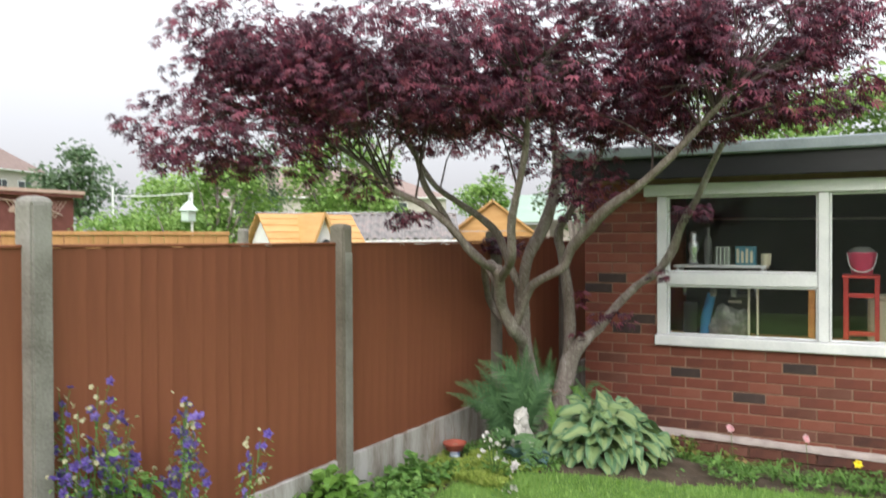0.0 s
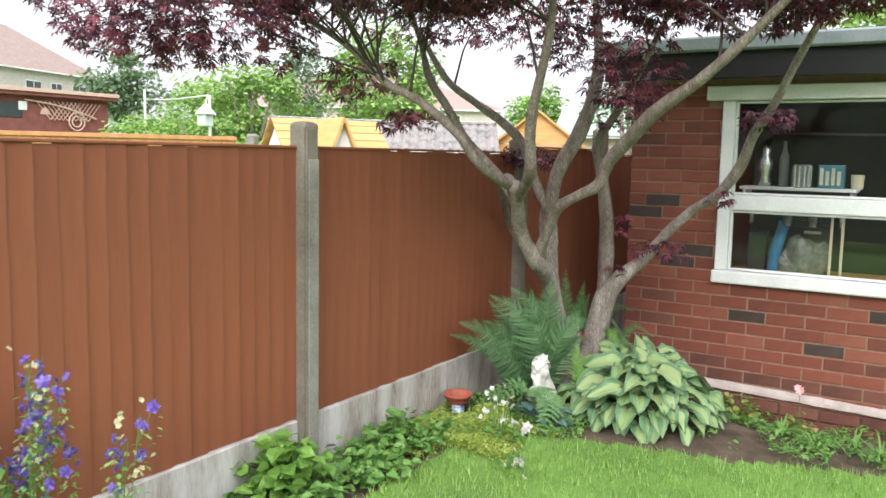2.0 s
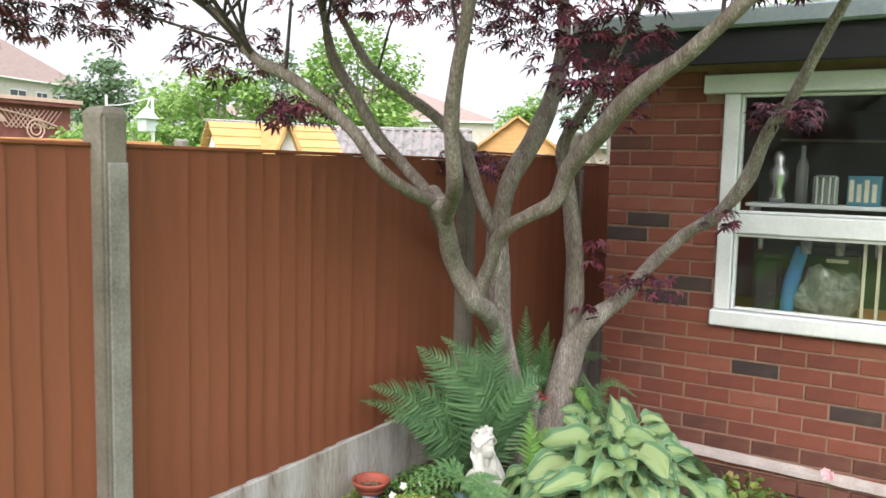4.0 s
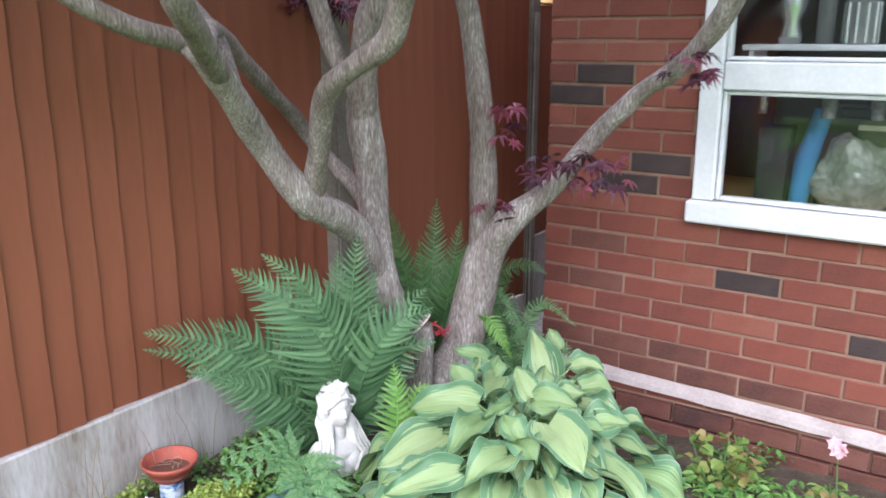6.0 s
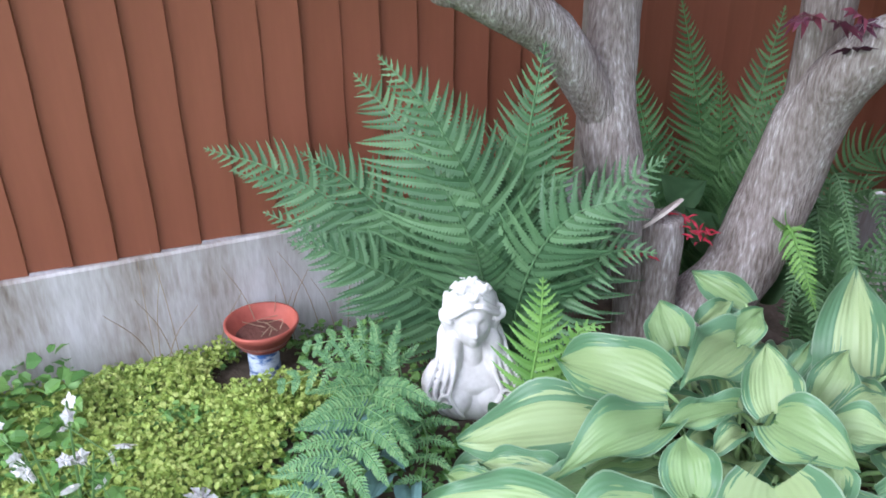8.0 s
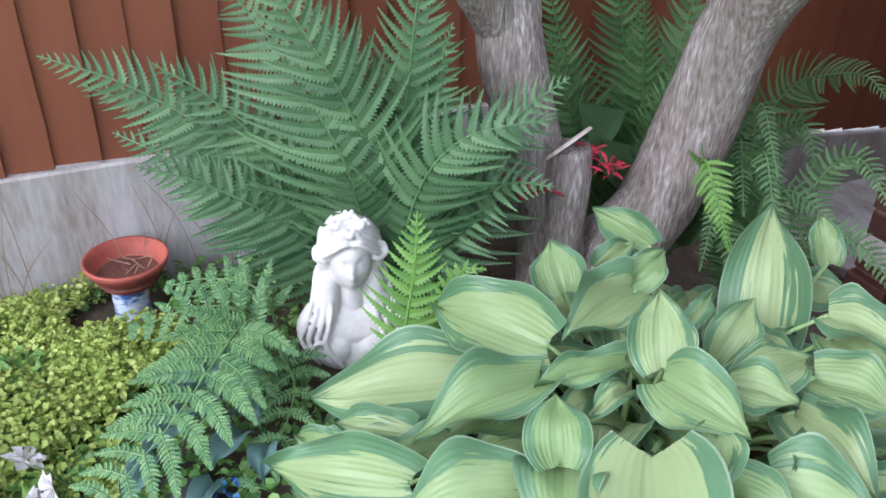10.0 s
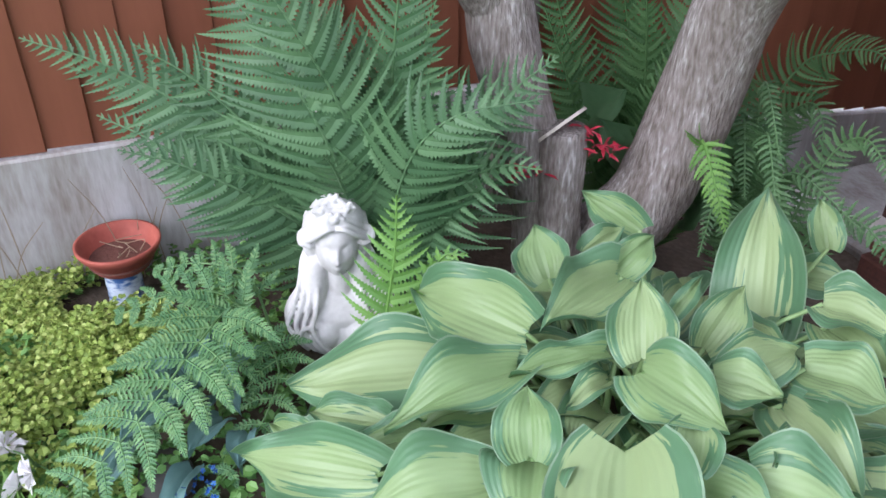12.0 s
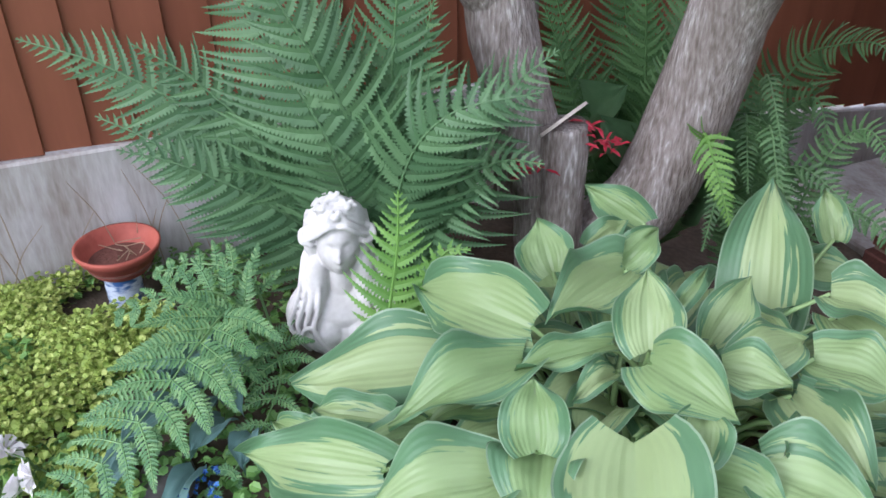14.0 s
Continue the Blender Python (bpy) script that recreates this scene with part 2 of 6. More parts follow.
M["stem"] = material("plant_stem", [(0.07, 0.15, 0.04), (0.13, 0.22, 0.07)], 12, 0.6, 0.0, 60)
M["dry_stem"] = material("dry_stem", [(0.22, 0.16, 0.10), (0.36, 0.28, 0.19)], 12, 0.8, 0.1, 60)


def hosta_material():
    """Cream-green blade with a blue-green margin that runs in along the veins."""
    mat = bpy.data.materials.new("hosta_leaf")
    mat.use_nodes = True
    nt = mat.node_tree
    n, l = nt.nodes, nt.links
    p = n["Principled BSDF"]
    uv = n.new("ShaderNodeUVMap")
    sep = n.new("ShaderNodeSeparateXYZ")
    l.new(uv.outputs["UV"], sep.inputs[0])
    info = n.new("ShaderNodeObjectInfo")
    shift = n.new("ShaderNodeMath")
    shift.operation = "MULTIPLY"
    shift.inputs[1].default_value = 37.0
    l.new(info.outputs["Random"], shift.inputs[0])
    comb = n.new("ShaderNodeCombineXYZ")
    l.new(sep.outputs["X"], comb.inputs["X"])
    l.new(sep.outputs["Y"], comb.inputs["Y"])
    l.new(shift.outputs[0], comb.inputs["Z"])
    mp = n.new("ShaderNodeMapping")
    mp.inputs["Scale"].default_value = (5, 0.9, 1)
    l.new(comb.outputs[0], mp.inputs["Vector"])
    nz = n.new("ShaderNodeTexNoise")
    nz.inputs["Scale"].default_value = 1.6
    nz.inputs["Detail"].default_value = 3
    l.new(mp.outputs[0], nz.inputs["Vector"])

    def math_node(op, a, b=None, c=None):
        m = n.new("ShaderNodeMath")
        m.operation = op
        for i, v in enumerate((a, b, c)):
            if v is None:
                continue
            if isinstance(v, (int, float)):
                m.inputs[i].default_value = v
            else:
                l.new(v, m.inputs[i])
        return m.outputs[0]

    # uv x is -1..1 across, y 0..1 along the blade
    across = math_node("ABSOLUTE", math_node("MULTIPLY_ADD", sep.outputs["X"], 2.0, -1.0))
    along = math_node("POWER", math_node("ABSOLUTE", math_node("MULTIPLY_ADD", sep.outputs["Y"], 1.7, -0.82)), 3.0)
    reach = math_node("MAXIMUM", across, along)
    mp2 = n.new("ShaderNodeMapping")
    mp2.inputs["Scale"].default_value = (22, 2.2, 1)
    l.new(comb.outputs[0], mp2.inputs["Vector"])
    nz2 = n.new("ShaderNodeTexNoise")
    nz2.inputs["Scale"].default_value = 1.0
    l.new(mp2.outputs[0], nz2.inputs["Vector"])
    fine = math_node("MULTIPLY_ADD", nz2.outputs["Fac"], 0.95, -0.475)
    vary = math_node("MULTIPLY_ADD", math_node("FRACT", math_node("MULTIPLY", info.outputs["Random"], 7.31)), 0.34, -0.17)
    edge = math_node("ADD", math_node("ADD", math_node("ADD", reach, vary), fine), math_node("MULTIPLY_ADD", nz.outputs["Fac"], 1.0, -0.52))
    ramp = n.new("ShaderNodeValToRGB")
    ramp.color_ramp.elements[0].position = 0.555
    ramp.color_ramp.elements[1].position = 0.60
    streak = ramp.color_ramp.elements.new(0.575)
    streak.color = (0.35, 0.35, 0.35, 1)
    l.new(edge, ramp.inputs["Fac"])
    centre = n.new("ShaderNodeMix")
    centre.data_type = "RGBA"
    centre.inputs["A"].default_value = (0.205, 0.310, 0.125, 1)
    centre.inputs["B"].default_value = (0.325, 0.415, 0.195, 1)
    l.new(info.outputs["Random"], centre.inputs["Factor"])
    margin = n.new("ShaderNodeMix")
    margin.data_type = "RGBA"
    margin.inputs["A"].default_value = (0.075, 0.168, 0.080, 1)
    margin.inputs["B"].default_value = (0.145, 0.270, 0.138, 1)
    l.new(nz.outputs["Fac"], margin.inputs["Factor"])
    col = n.new("ShaderNodeMix")
    col.data_type = "RGBA"
    l.new(ramp.outputs["Color"], col.inputs["Factor"])
    l.new(centre.outputs["Result"], col.inputs["A"])
    l.new(margin.outputs["Result"], col.inputs["B"])
    # a thin pale rim along the very edge
    rim = n.new("ShaderNodeMix")
    rim.data_type = "RGBA"
    rim.inputs["B"].default_value = (0.30, 0.40, 0.27, 1)
    l.new(math_node("MULTIPLY", math_node("GREATER_THAN", across, 0.965), 0.7), rim.inputs["Factor"])
    l.new(col.outputs["Result"], rim.inputs["A"])
    l.new(rim.outputs["Result"], p.inputs["Base Color"])
    p.inputs["Roughness"].default_value = 0.42
    p.inputs["Specular IOR Level"].default_value = 0.4
    # ribs that follow the veins
    rib = math_node("SINE", math_node("MULTIPLY", sep.outputs["X"], 88.0))
    b = n.new("ShaderNodeBump")
    b.inputs["Strength"].default_value = 0.16
    b.inputs["Distance"].default_value = 0.003
    l.new(rib, b.inputs["Height"])
    l.new(b.outputs["Normal"], p.inputs["Normal"])
    tl = n.new("ShaderNodeBsdfTranslucent")
    l.new(col.outputs["Result"], tl.inputs["Color"])
    ms = n.new("ShaderNodeMixShader")
    ms.inputs["Fac"].default_value = 0.2
    l.new(p.outputs["BSDF"], ms.inputs[1])
    l.new(tl.outputs["BSDF"], ms.inputs[2])
    l.new(ms.outputs["Shader"], n["Material Output"].inputs["Surface"])
    return mat


M["hosta"] = hosta_material()


def glass_material():
    mat = bpy.data.materials.new("window_glass")
    mat.use_nodes = True
    p = mat.node_tree.nodes["Principled BSDF"]
    p.inputs["Base Color"].default_value = (0.86, 0.90, 0.88, 1)
    p.inputs["Roughness"].default_value = 0.02
    p.inputs["Transmission Weight"].default_value = 1.0
    p.inputs["IOR"].default_value = 1.5
    p.inputs["Specular IOR Level"].default_value = 0.95
    return mat


M["glass"] = glass_material()

# ---- ground ----
def inside(x, y, ring):
    hit = False
    for (x0, y0), (x1, y1) in zip(ring, ring[1:] + ring[:1]):
        if (y0 > y) != (y1 > y) and x < (x1 - x0) * (y - y0) / (y1 - y0) + x0:
            hit = not hit
    return hit


LAWN = [(0.44, -3.3), (0.40, -2.9), (0.37, -2.6), (0.45, -2.15), (0.62, -1.9), (0.9, -1.78), (1.25, -1.66), (1.6, -1.52), (1.9, -1.25), (2.35, -0.95), (2.86, -0.58), (4.6, -0.3), (6, -2), (6, -9.5), (0.5, -9.5)]


def build_ground():
    far = Buf()
    rings = [0, 6, 14, 40, 150, 600, 2500]
    sides = 40
    verts, faces = [], []
    for i, r in enumerate(rings[1:]):
        for k in range(sides):
            a = 2 * math.pi * k / sides
            x, y = 1 + r * math.cos(a), -3 + r * math.sin(a)
            verts.append((x, y, 0.12 if r < 10 else -0.2))
    verts.append((1, -3, 0.12))
    for k in range(sides):
        faces.append((len(verts) - 1, k, (k + 1) % sides))
    for i in range(len(rings) - 2):
        for k in range(sides):
            a, b = i * sides + k, i * sides + (k + 1) % sides
            faces.append((a, a + sides, b + sides, b))
    far.add(verts, faces)
    # keep the wide sheet under the garden bed
    far.v = [(x, y, z - 0.35) for x, y, z in far.v]
    tagged(put("ground", far, M["turf"]), "wide grassy ground beyond the garden", "ground", kind="structure")

    bed = Buf()
    step = 0.06
    nx, ny = int(6.2 / step), int(13.0 / step)
    verts, faces = [], []
    for j in range(ny + 1):
        for i in range(nx + 1):
            x, y = -0.02 + i * step, -9.6 + j * step
            z = ground_z(x, y)
            if inside(x, y, LAWN):
                z -= 0.012
            else:
                z += 0.02 * noise.noise(Vector((x * 7, y * 7, 0))) + 0.012 * noise.noise(Vector((x * 23, y * 23, 3)))
            verts.append((x, y, z))
    for j in range(ny):
        for i in range(nx if j < 166 else 10):
            a = j * (nx + 1) + i
            faces.append((a, a + 1, a + nx + 2, a + nx + 1))
    bed.add(verts, faces)
    tagged(put("soil_bed", bed, M["soil"], smooth=True), "dark crumbly soil of the garden border", "soil", kind="structure")

    # worn concrete floor of the passage between the fence and the outbuilding
    floor = box_bm((0.028, 0.10, -0.20), (0.532, 3.35, ground_z(0.3, 0.3) + 0.03), 0.012, 2)
    me = bpy.data.meshes.new("passage_floor")
    floor.to_mesh(me)
    floor.free()
    tagged(put("passage_floor", me, M["gravel_board"]), "pale worn concrete floor of the narrow passage", "paving", kind="structure")

    turf = Buf()
    verts, faces = [], []
    step = 0.08
    index = {}
    for j in range(int(9.5 / step)):
        for i in range(int(6 / step)):
            x, y = 0.2 + i * step, -9.5 + j * step
            if not inside(x, y, LAWN):
                continue
            ids = []
            for dx, dy in ((0, 0), (1, 0), (1, 1), (0, 1)):
                key = (i + dx, j + dy)
                if key not in index:
                    xx, yy = 0.2 + key[0] * step, -9.5 + key[1] * step
                    index[key] = len(verts)
                    verts.append((xx, yy, ground_z(xx, yy) + 0.004 + 0.008 * noise.noise(Vector((xx * 3, yy * 3, 0)))))
                ids.append(index[key])
            faces.append(tuple(ids))
    turf.add(verts, faces)
    tagged(put("lawn", turf, M["turf"], smooth=True), "mown green lawn sloping down along the border", "lawn", kind="structure")

    rng = random.Random(3)
    blades = Buf()
    count = 0
    while count < 42000:
        x, y = rng.uniform(0.3, 4.2), rng.uniform(-5.2, -0.4)
        if rng.random() > 0.35 + 0.65 * (y + 5.2) / 4.8 or not inside(x, y, LAWN):
            continue
        count += 1
        h = rng.uniform(0.02, 0.05)
        a = rng.uniform(0, 2 * math.pi)
        w = rng.uniform(0.002, 0.0042)
        lean = rng.uniform(0, 0.03)
        z = ground_z(x, y)
        c, s = math.cos(a), math.sin(a)
        blades.add([(x - s * w, y + c * w, z), (x + s * w, y - c * w, z), (x + c * lean, y + s * lean, z + h)], [(0, 1, 2)])
    tagged(put("lawn_grass", blades, M["grass"]), "short fresh green grass blades of the lawn", "grass", kind="stuff")


build_ground()


# ---- fence ----
POSTS = [-6.74, -4.83, -2.90, -0.78, 0.80, 2.60]
TOP, GB_TOP = 1.77, 0.540


def build_post():
    bm = box_bm((-0.055, -0.05, 0.0), (0.055, 0.05, 1.86), 0)
    top = [e for e in bm.edges if all(v.co.z > 1.8 for v in e.verts)]
    bmesh.ops.bevel(bm, geom=top, offset=0.035, segments=4, affect="EDGES", profile=0.5)
    tall = [e for e in bm.edges if abs(e.verts[0].co.z - e.verts[1].co.z) > 1]
    bmesh.ops.bevel(bm, geom=tall, offset=0.010, segments=2, affect="EDGES")
    # slots in which the panels stand
    me = bpy.data.meshes.new("concrete_post")
    bm.to_mesh(me)
    bm.free()
    me.materials.append(M["concrete"])
    # posts past the second take the darker concrete, two with a paler front strip
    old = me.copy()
    old.materials[0] = M["dark_concrete"]
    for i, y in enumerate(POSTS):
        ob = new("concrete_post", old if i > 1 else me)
        ob.location = (0.018, y, (0.0, 0.09, 0.02, 0.0, 0.12, 0.0)[i])
        tagged(ob, "dark concrete fence post with a rounded top" if i > 1 else "grey concrete fence post with a rounded top", "fence post", "posts of the garden fence")
        if i == 1:
            ob.scale = (0.9, 0.9, 1)
        if i == 2:
            part("face", box_bm((0.052, -0.030, 0.0), (0.0585, 0.0475, 1.695), 0.004, 2), M["concrete"], ob, "paler concrete face")
            ob.scale = (0.9, 0.88, 1)
        if i == 4:
            ob.location.x = -0.028
            part("face", box_bm((0.052, -0.022, 0.0), (0.066, 0.024, 1.60), 0.005, 2), M["concrete"], ob, "paler concrete face")


def board_mesh():
    """A feather-edge board: thick on one edge, thin on the other, 0.105 wide."""
    h = TOP - GB_TOP - 0.01
    b = Buf()
    w, thick, thin = 0.104, 0.014, 0.005
    prof = [(0.0, 0.0), (thin, 0.0), (thick - 0.002, w - 0.002), (thick - 0.005, w), (0.0, w)]
    rows = 13
    verts, faces = [], []
    for r in range(rows):
        z = h * r / (rows - 1)
        for x, y in prof:
            verts.append((x, y + 0.0028 * math.sin(r * 1.9) + 0.0015 * math.sin(r * 4.3), z))
    n = len(prof)
    for r in range(rows - 1):
        for k in range(n):
            a, c = r * n + k, r * n + (k + 1) % n
            faces.append((a, c, c + n, a + n))
    faces.append(tuple(range(n))[::-1])
    faces.append(tuple((rows - 1) * n + k for k in range(n)))
    b.add(verts, faces)
    me = b.mesh("board")
    me.materials.append(M["fence"])
    return me


def build_fence():
    build_post()
    me = board_mesh()
    rng = random.Random(5)
    for y0, y1 in zip(POSTS, POSTS[1:]):
        lo, hi = y0 + 0.045, y1 - 0.045
        bay = -1 < y0 < 0
        low = 0.14 if bay else 0.0
        rise = 0.04 if bay else 0.0
        panel = base("fence_panel", "orange-brown stained feather-edge timber fence panel", "fence panel", "panels of the garden fence", at=(0, lo, GB_TOP))
        n = round((hi - lo) / 0.088)
        pitch = (hi - lo) / n
        for i in range(n):
            ob = new("board", me)
            ob.parent = panel
            drop = low + (0.18 * i / n if bay else 0.0)
            ob.location = (rng.uniform(-0.001, 0.0015), pitch * i - 0.008, rng.uniform(-0.004, 0.003) - drop)
            ob.scale = (1, 1, (TOP - GB_TOP + drop + rise) / (TOP - GB_TOP))
            ob.rotation_euler = (rng.uniform(-0.004, 0.004), 0, rng.uniform(-0.02, 0.02))
        span = hi - lo
        box_part("cap_rail", (-0.022, 0, TOP - GB_TOP - 0.010 + rise), (0.017, span, TOP - GB_TOP + 0.003 + rise), M["fence"], panel, "thin timber capping along the top")
        for z in (0.12, 0.6, 1.08):
            box_part("back_rail", (-0.045, 0, z), (-0.002, span, z + 0.04), M["fence"], panel)
        gb = base("gravel_board", "pale stained concrete gravel board under a fence panel", "gravel board", "gravel boards of the fence", at=(0, lo, 0))
        bm = box_bm((-0.022, 0, -0.1), (0.024, span, GB_TOP - 0.004 - low), 0.005)
        if bay:
            for v in bm.verts:
                if v.co.z > 0.2:
                    v.co.z -= 0.18 * v.co.y / span
        part("slab", bm, M["gravel_board"], gb)


build_fence()


# ---- brick outbuilding ----
WX0, WX1 = 0.53, 3.0
WIN = (1.146, 2.985, 0.930, 2.205)
PITCH, COURSE = 0.2405, 0.0833


def wall_box(name, lo, hi, mat, label):
    return tagged(part(name, box_bm(lo, hi), mat, None), label, "wall", kind="structure")


def build_shell():
    wall = base("wall_north", "red brick garden building wall with a few burnt dark bricks", "wall", kind="structure")
    core = [((WX0 + 0.004, 0.006, -0.3), (WIN[0], 0.22, 2.32)), ((WIN[0], 0.006, -0.3), (WIN[1], 0.22, WIN[2])), ((WIN[0], 0.006, WIN[3]), (WIN[1], 0.22, 2.32)), ((WIN[1], 0.006, -0.3), (3.06, 0.22, 2.32))]
    for lo, hi in core:
        part("mortar", box_bm(lo, hi), M["mortar"], wall, "sandy mortar bed")
    # side, back and far walls close the room
    wall_box("wall_west", (WX0 + 0.004, 0.222, -0.3), (WX0 + 0.2, 3.2, 2.32), M["brick"], "red brick side wall of the garden building")
    wall_box("wall_back", (WX0, 3.2, -0.3), (6.2, 3.35, 2.32), M["room"], "olive wall inside the garden building, coloured dark for the dim room")
    wall_box("wall_east", (6.0, 0.222, -0.3), (6.2, 3.2, 2.32), M["room"], "inner wall of the garden building, coloured dark for the dim room")
    tagged(part("floor", box_bm((WX0 + 0.2, 0.222, -0.05), (6.0, 3.2, 0.0)), M["concrete"], None), "bare concrete floor of the garden building", "floor", kind="structure")
    tagged(part("ceiling", box_bm((WX0 + 0.2, 0.222, 2.26), (6.0, 3.2, 2.32)), M["room"], None), "ceiling boards of the garden building, coloured dark for the dim room", "ceiling", kind="structure")
    roof = base("flat_roof", "flat felt roof with black fascia and grey edge trim", "roof", kind="structure")
    box_part("deck", (0.50, -0.16, 2.33), (6.4, 3.5, 2.43), M["fascia"], roof)
    box_part("fascia", (0.38, -0.19, 2.262), (6.4, -0.161, 2.430), M["fascia"], roof, "glossy black fascia board", 0.004)
    box_part("edge_trim", (0.37, -0.235, 2.432), (6.42, 3.5, 2.525), M["roof_felt"], roof, "blue-grey roof edge trim", 0.012)
    # lower timber band over the window
    box_part("head_board", (0.55, -0.012, 2.288), (3.05, 0.004, 2.324), M["base_brick"], roof)


# the dimness of the room behind the panes is put into this colour
M["room"] = material("dim_room_tone", [(0.05, 0.055, 0.035), (0.09, 0.095, 0.06)], 3, 0.9, 0.1, 40)


def bar(parent, name, x0, x1, z0, z1, y0=-0.035, y1=0.06, bevel=0.006, label=""):
    return box_part(name, (x0, y0, z0), (x1, y1, z1), M["white_paint"], parent, label, bevel)


def build_window():
    x0, x1, z0, z1 = WIN
    w = base("window_1", "white painted timber window with three panes", "window", kind="structure")
    bar(w, "jamb", x0, x0 + 0.078, z0 + 0.085, z1 - 0.075)
    bar(w, "jamb", x1 - 0.030, x1, z0 + 0.085, z1 - 0.075)
    bar(w, "head", x0 - 0.105, x1 + 0.02, z1 - 0.073, z1 + 0.022, -0.05, 0.06)
    bar(w, "window_sill", x0 - 0.015, x1 + 0.01, z0, z0 + 0.083, -0.06, 0.06, 0.008)
    bar(w, "mullion", 2.337, 2.412, z0 + 0.086, z1 - 0.076)
    bar(w, "transom", x0 + 0.081, 2.335, 1.418, 1.518, -0.030, 0.055)
    # inner casement of the panes
    for a, b, c, d in ((x0 + 0.081, 2.335, 1.521, z1 - 0.078), (x0 + 0.081, 2.335, z0 + 0.087, 1.415), (2.415, x1 - 0.033, z0 + 0.087, z1 - 0.078)):
        t = 0.014
        for lo, hi in (((a, c), (a + t, d)), ((b - t, c), (b, d)), ((a + t + 0.001, c), (b - t - 0.001, c + t)), ((a + t + 0.001, d - t), (b - t - 0.001, d))):
            box_part("bead", (lo[0], -0.012, lo[1]), (hi[0], 0.040, hi[1]), M["white_paint"], w, "", 0.004)
        pane = box_part("pane", (a + 0.004, 0.012, c + 0.004), (b - 0.004, 0.018, d - 0.004), M["glass"], w, "clear glass pane", 0)
        pane.visible_shadow = False
    # glazed door past the downpipe
    dr = base("door_1", "white framed glazed door of the garden building", "door", kind="structure")
    for lo, hi in (((3.07, 0.0), (3.15, 2.27)), ((3.95, 0.0), (4.03, 2.27)), ((3.151, 2.19), (3.949, 2.27)), ((3.151, 0.0), (3.949, 0.09))):
        box_part("frame", (lo[0], -0.04, lo[1]), (hi[0], 0.06, hi[1]), M["white_paint"], dr, "white door frame", 0.006)
    pane = box_part("pane", (3.151, 0.01, 0.091), (3.949, 0.018, 2.189), M["glass"], dr, "dark glass pane", 0)
    pane.visible_shadow = False
    wall_box("wall_pier", (4.033, 0.0, -0.3), (6.2, 0.22, 2.32), M["base_brick"], "brick wall past the glazed door")
    pipe = base("downpipe", "black plastic downpipe with clips on the wall", "downpipe")
    b = Buf()
    tube(b, [(3.03, -0.16, 2.42, 0.034), (3.03, -0.10, 2.33, 0.034), (3.03, -0.065, 2.22, 0.034), (3.03, -0.06, 1.2, 0.034), (3.03, -0.06, 0.3, 0.034), (3.03, -0.06, 0.03, 0.034)], 14, 4)
    part("pipe", b, M["black_plastic"], pipe, smooth=True)
    for z in (0.5, 0.95, 2.0):
        c = lathe([(0.036, 0), (0.041, 0.002), (0.041, 0.03), (0.036, 0.032)], 14, (3.03, -0.06, z))
        part("collar", c, M["black_plastic"], pipe)


FRONT = -0.038


M["unseen_wall_grey"] = material("unseen_wall_grey", [(0.13, 0.13, 0.125), (0.20, 0.20, 0.19)], 2, 0.95, 0.3, 40)


def build_unseen_wall():
    """An added, unseen wall that closes the garden and darkens the window's reflections."""
    wall_box("wall_unseen", (-6.0, -19.3, -0.4), (11.0, -19.0, 4.6), M["unseen_wall_grey"], "plain grey unseen wall added to darken the window's reflections")


build_unseen_wall()


def set_back(before):
    """Stands the garden building's new things with its face at FRONT."""
    for ob in scene.objects:
        if ob not in before and ob.parent is None:
            ob.location.y += FRONT


stand = set(scene.objects)
build_shell()
build_window()
set_back(stand)


# ---- maple tree ----
def maple_leaf(buf, at, d, s, up, size, droop, rng):
    """A palmate leaf of seven narrow lobes, hanging a little."""
    verts, faces = [at], []
    for ang, ln in ((-2.15, 0.45), (-1.35, 0.75), (-0.65, 0.95), (0, 1.05), (0.65, 0.95), (1.35, 0.75), (2.15, 0.45)):
        a = ang + rng.uniform(-0.08, 0.08)
        v = d * math.cos(a) + s * math.sin(a)
        w = (s * math.cos(a) - d * math.sin(a)) * (0.115 * size)
        ln *= size
        mid = at + v * (ln * 0.5) + up * (0.03 * size)
        n = len(verts)
        verts += [mid - w, at + v * ln - up * (droop * ln), mid + w]
        faces.append((0, n, n + 1, n + 2))
    buf.add(verts, faces)


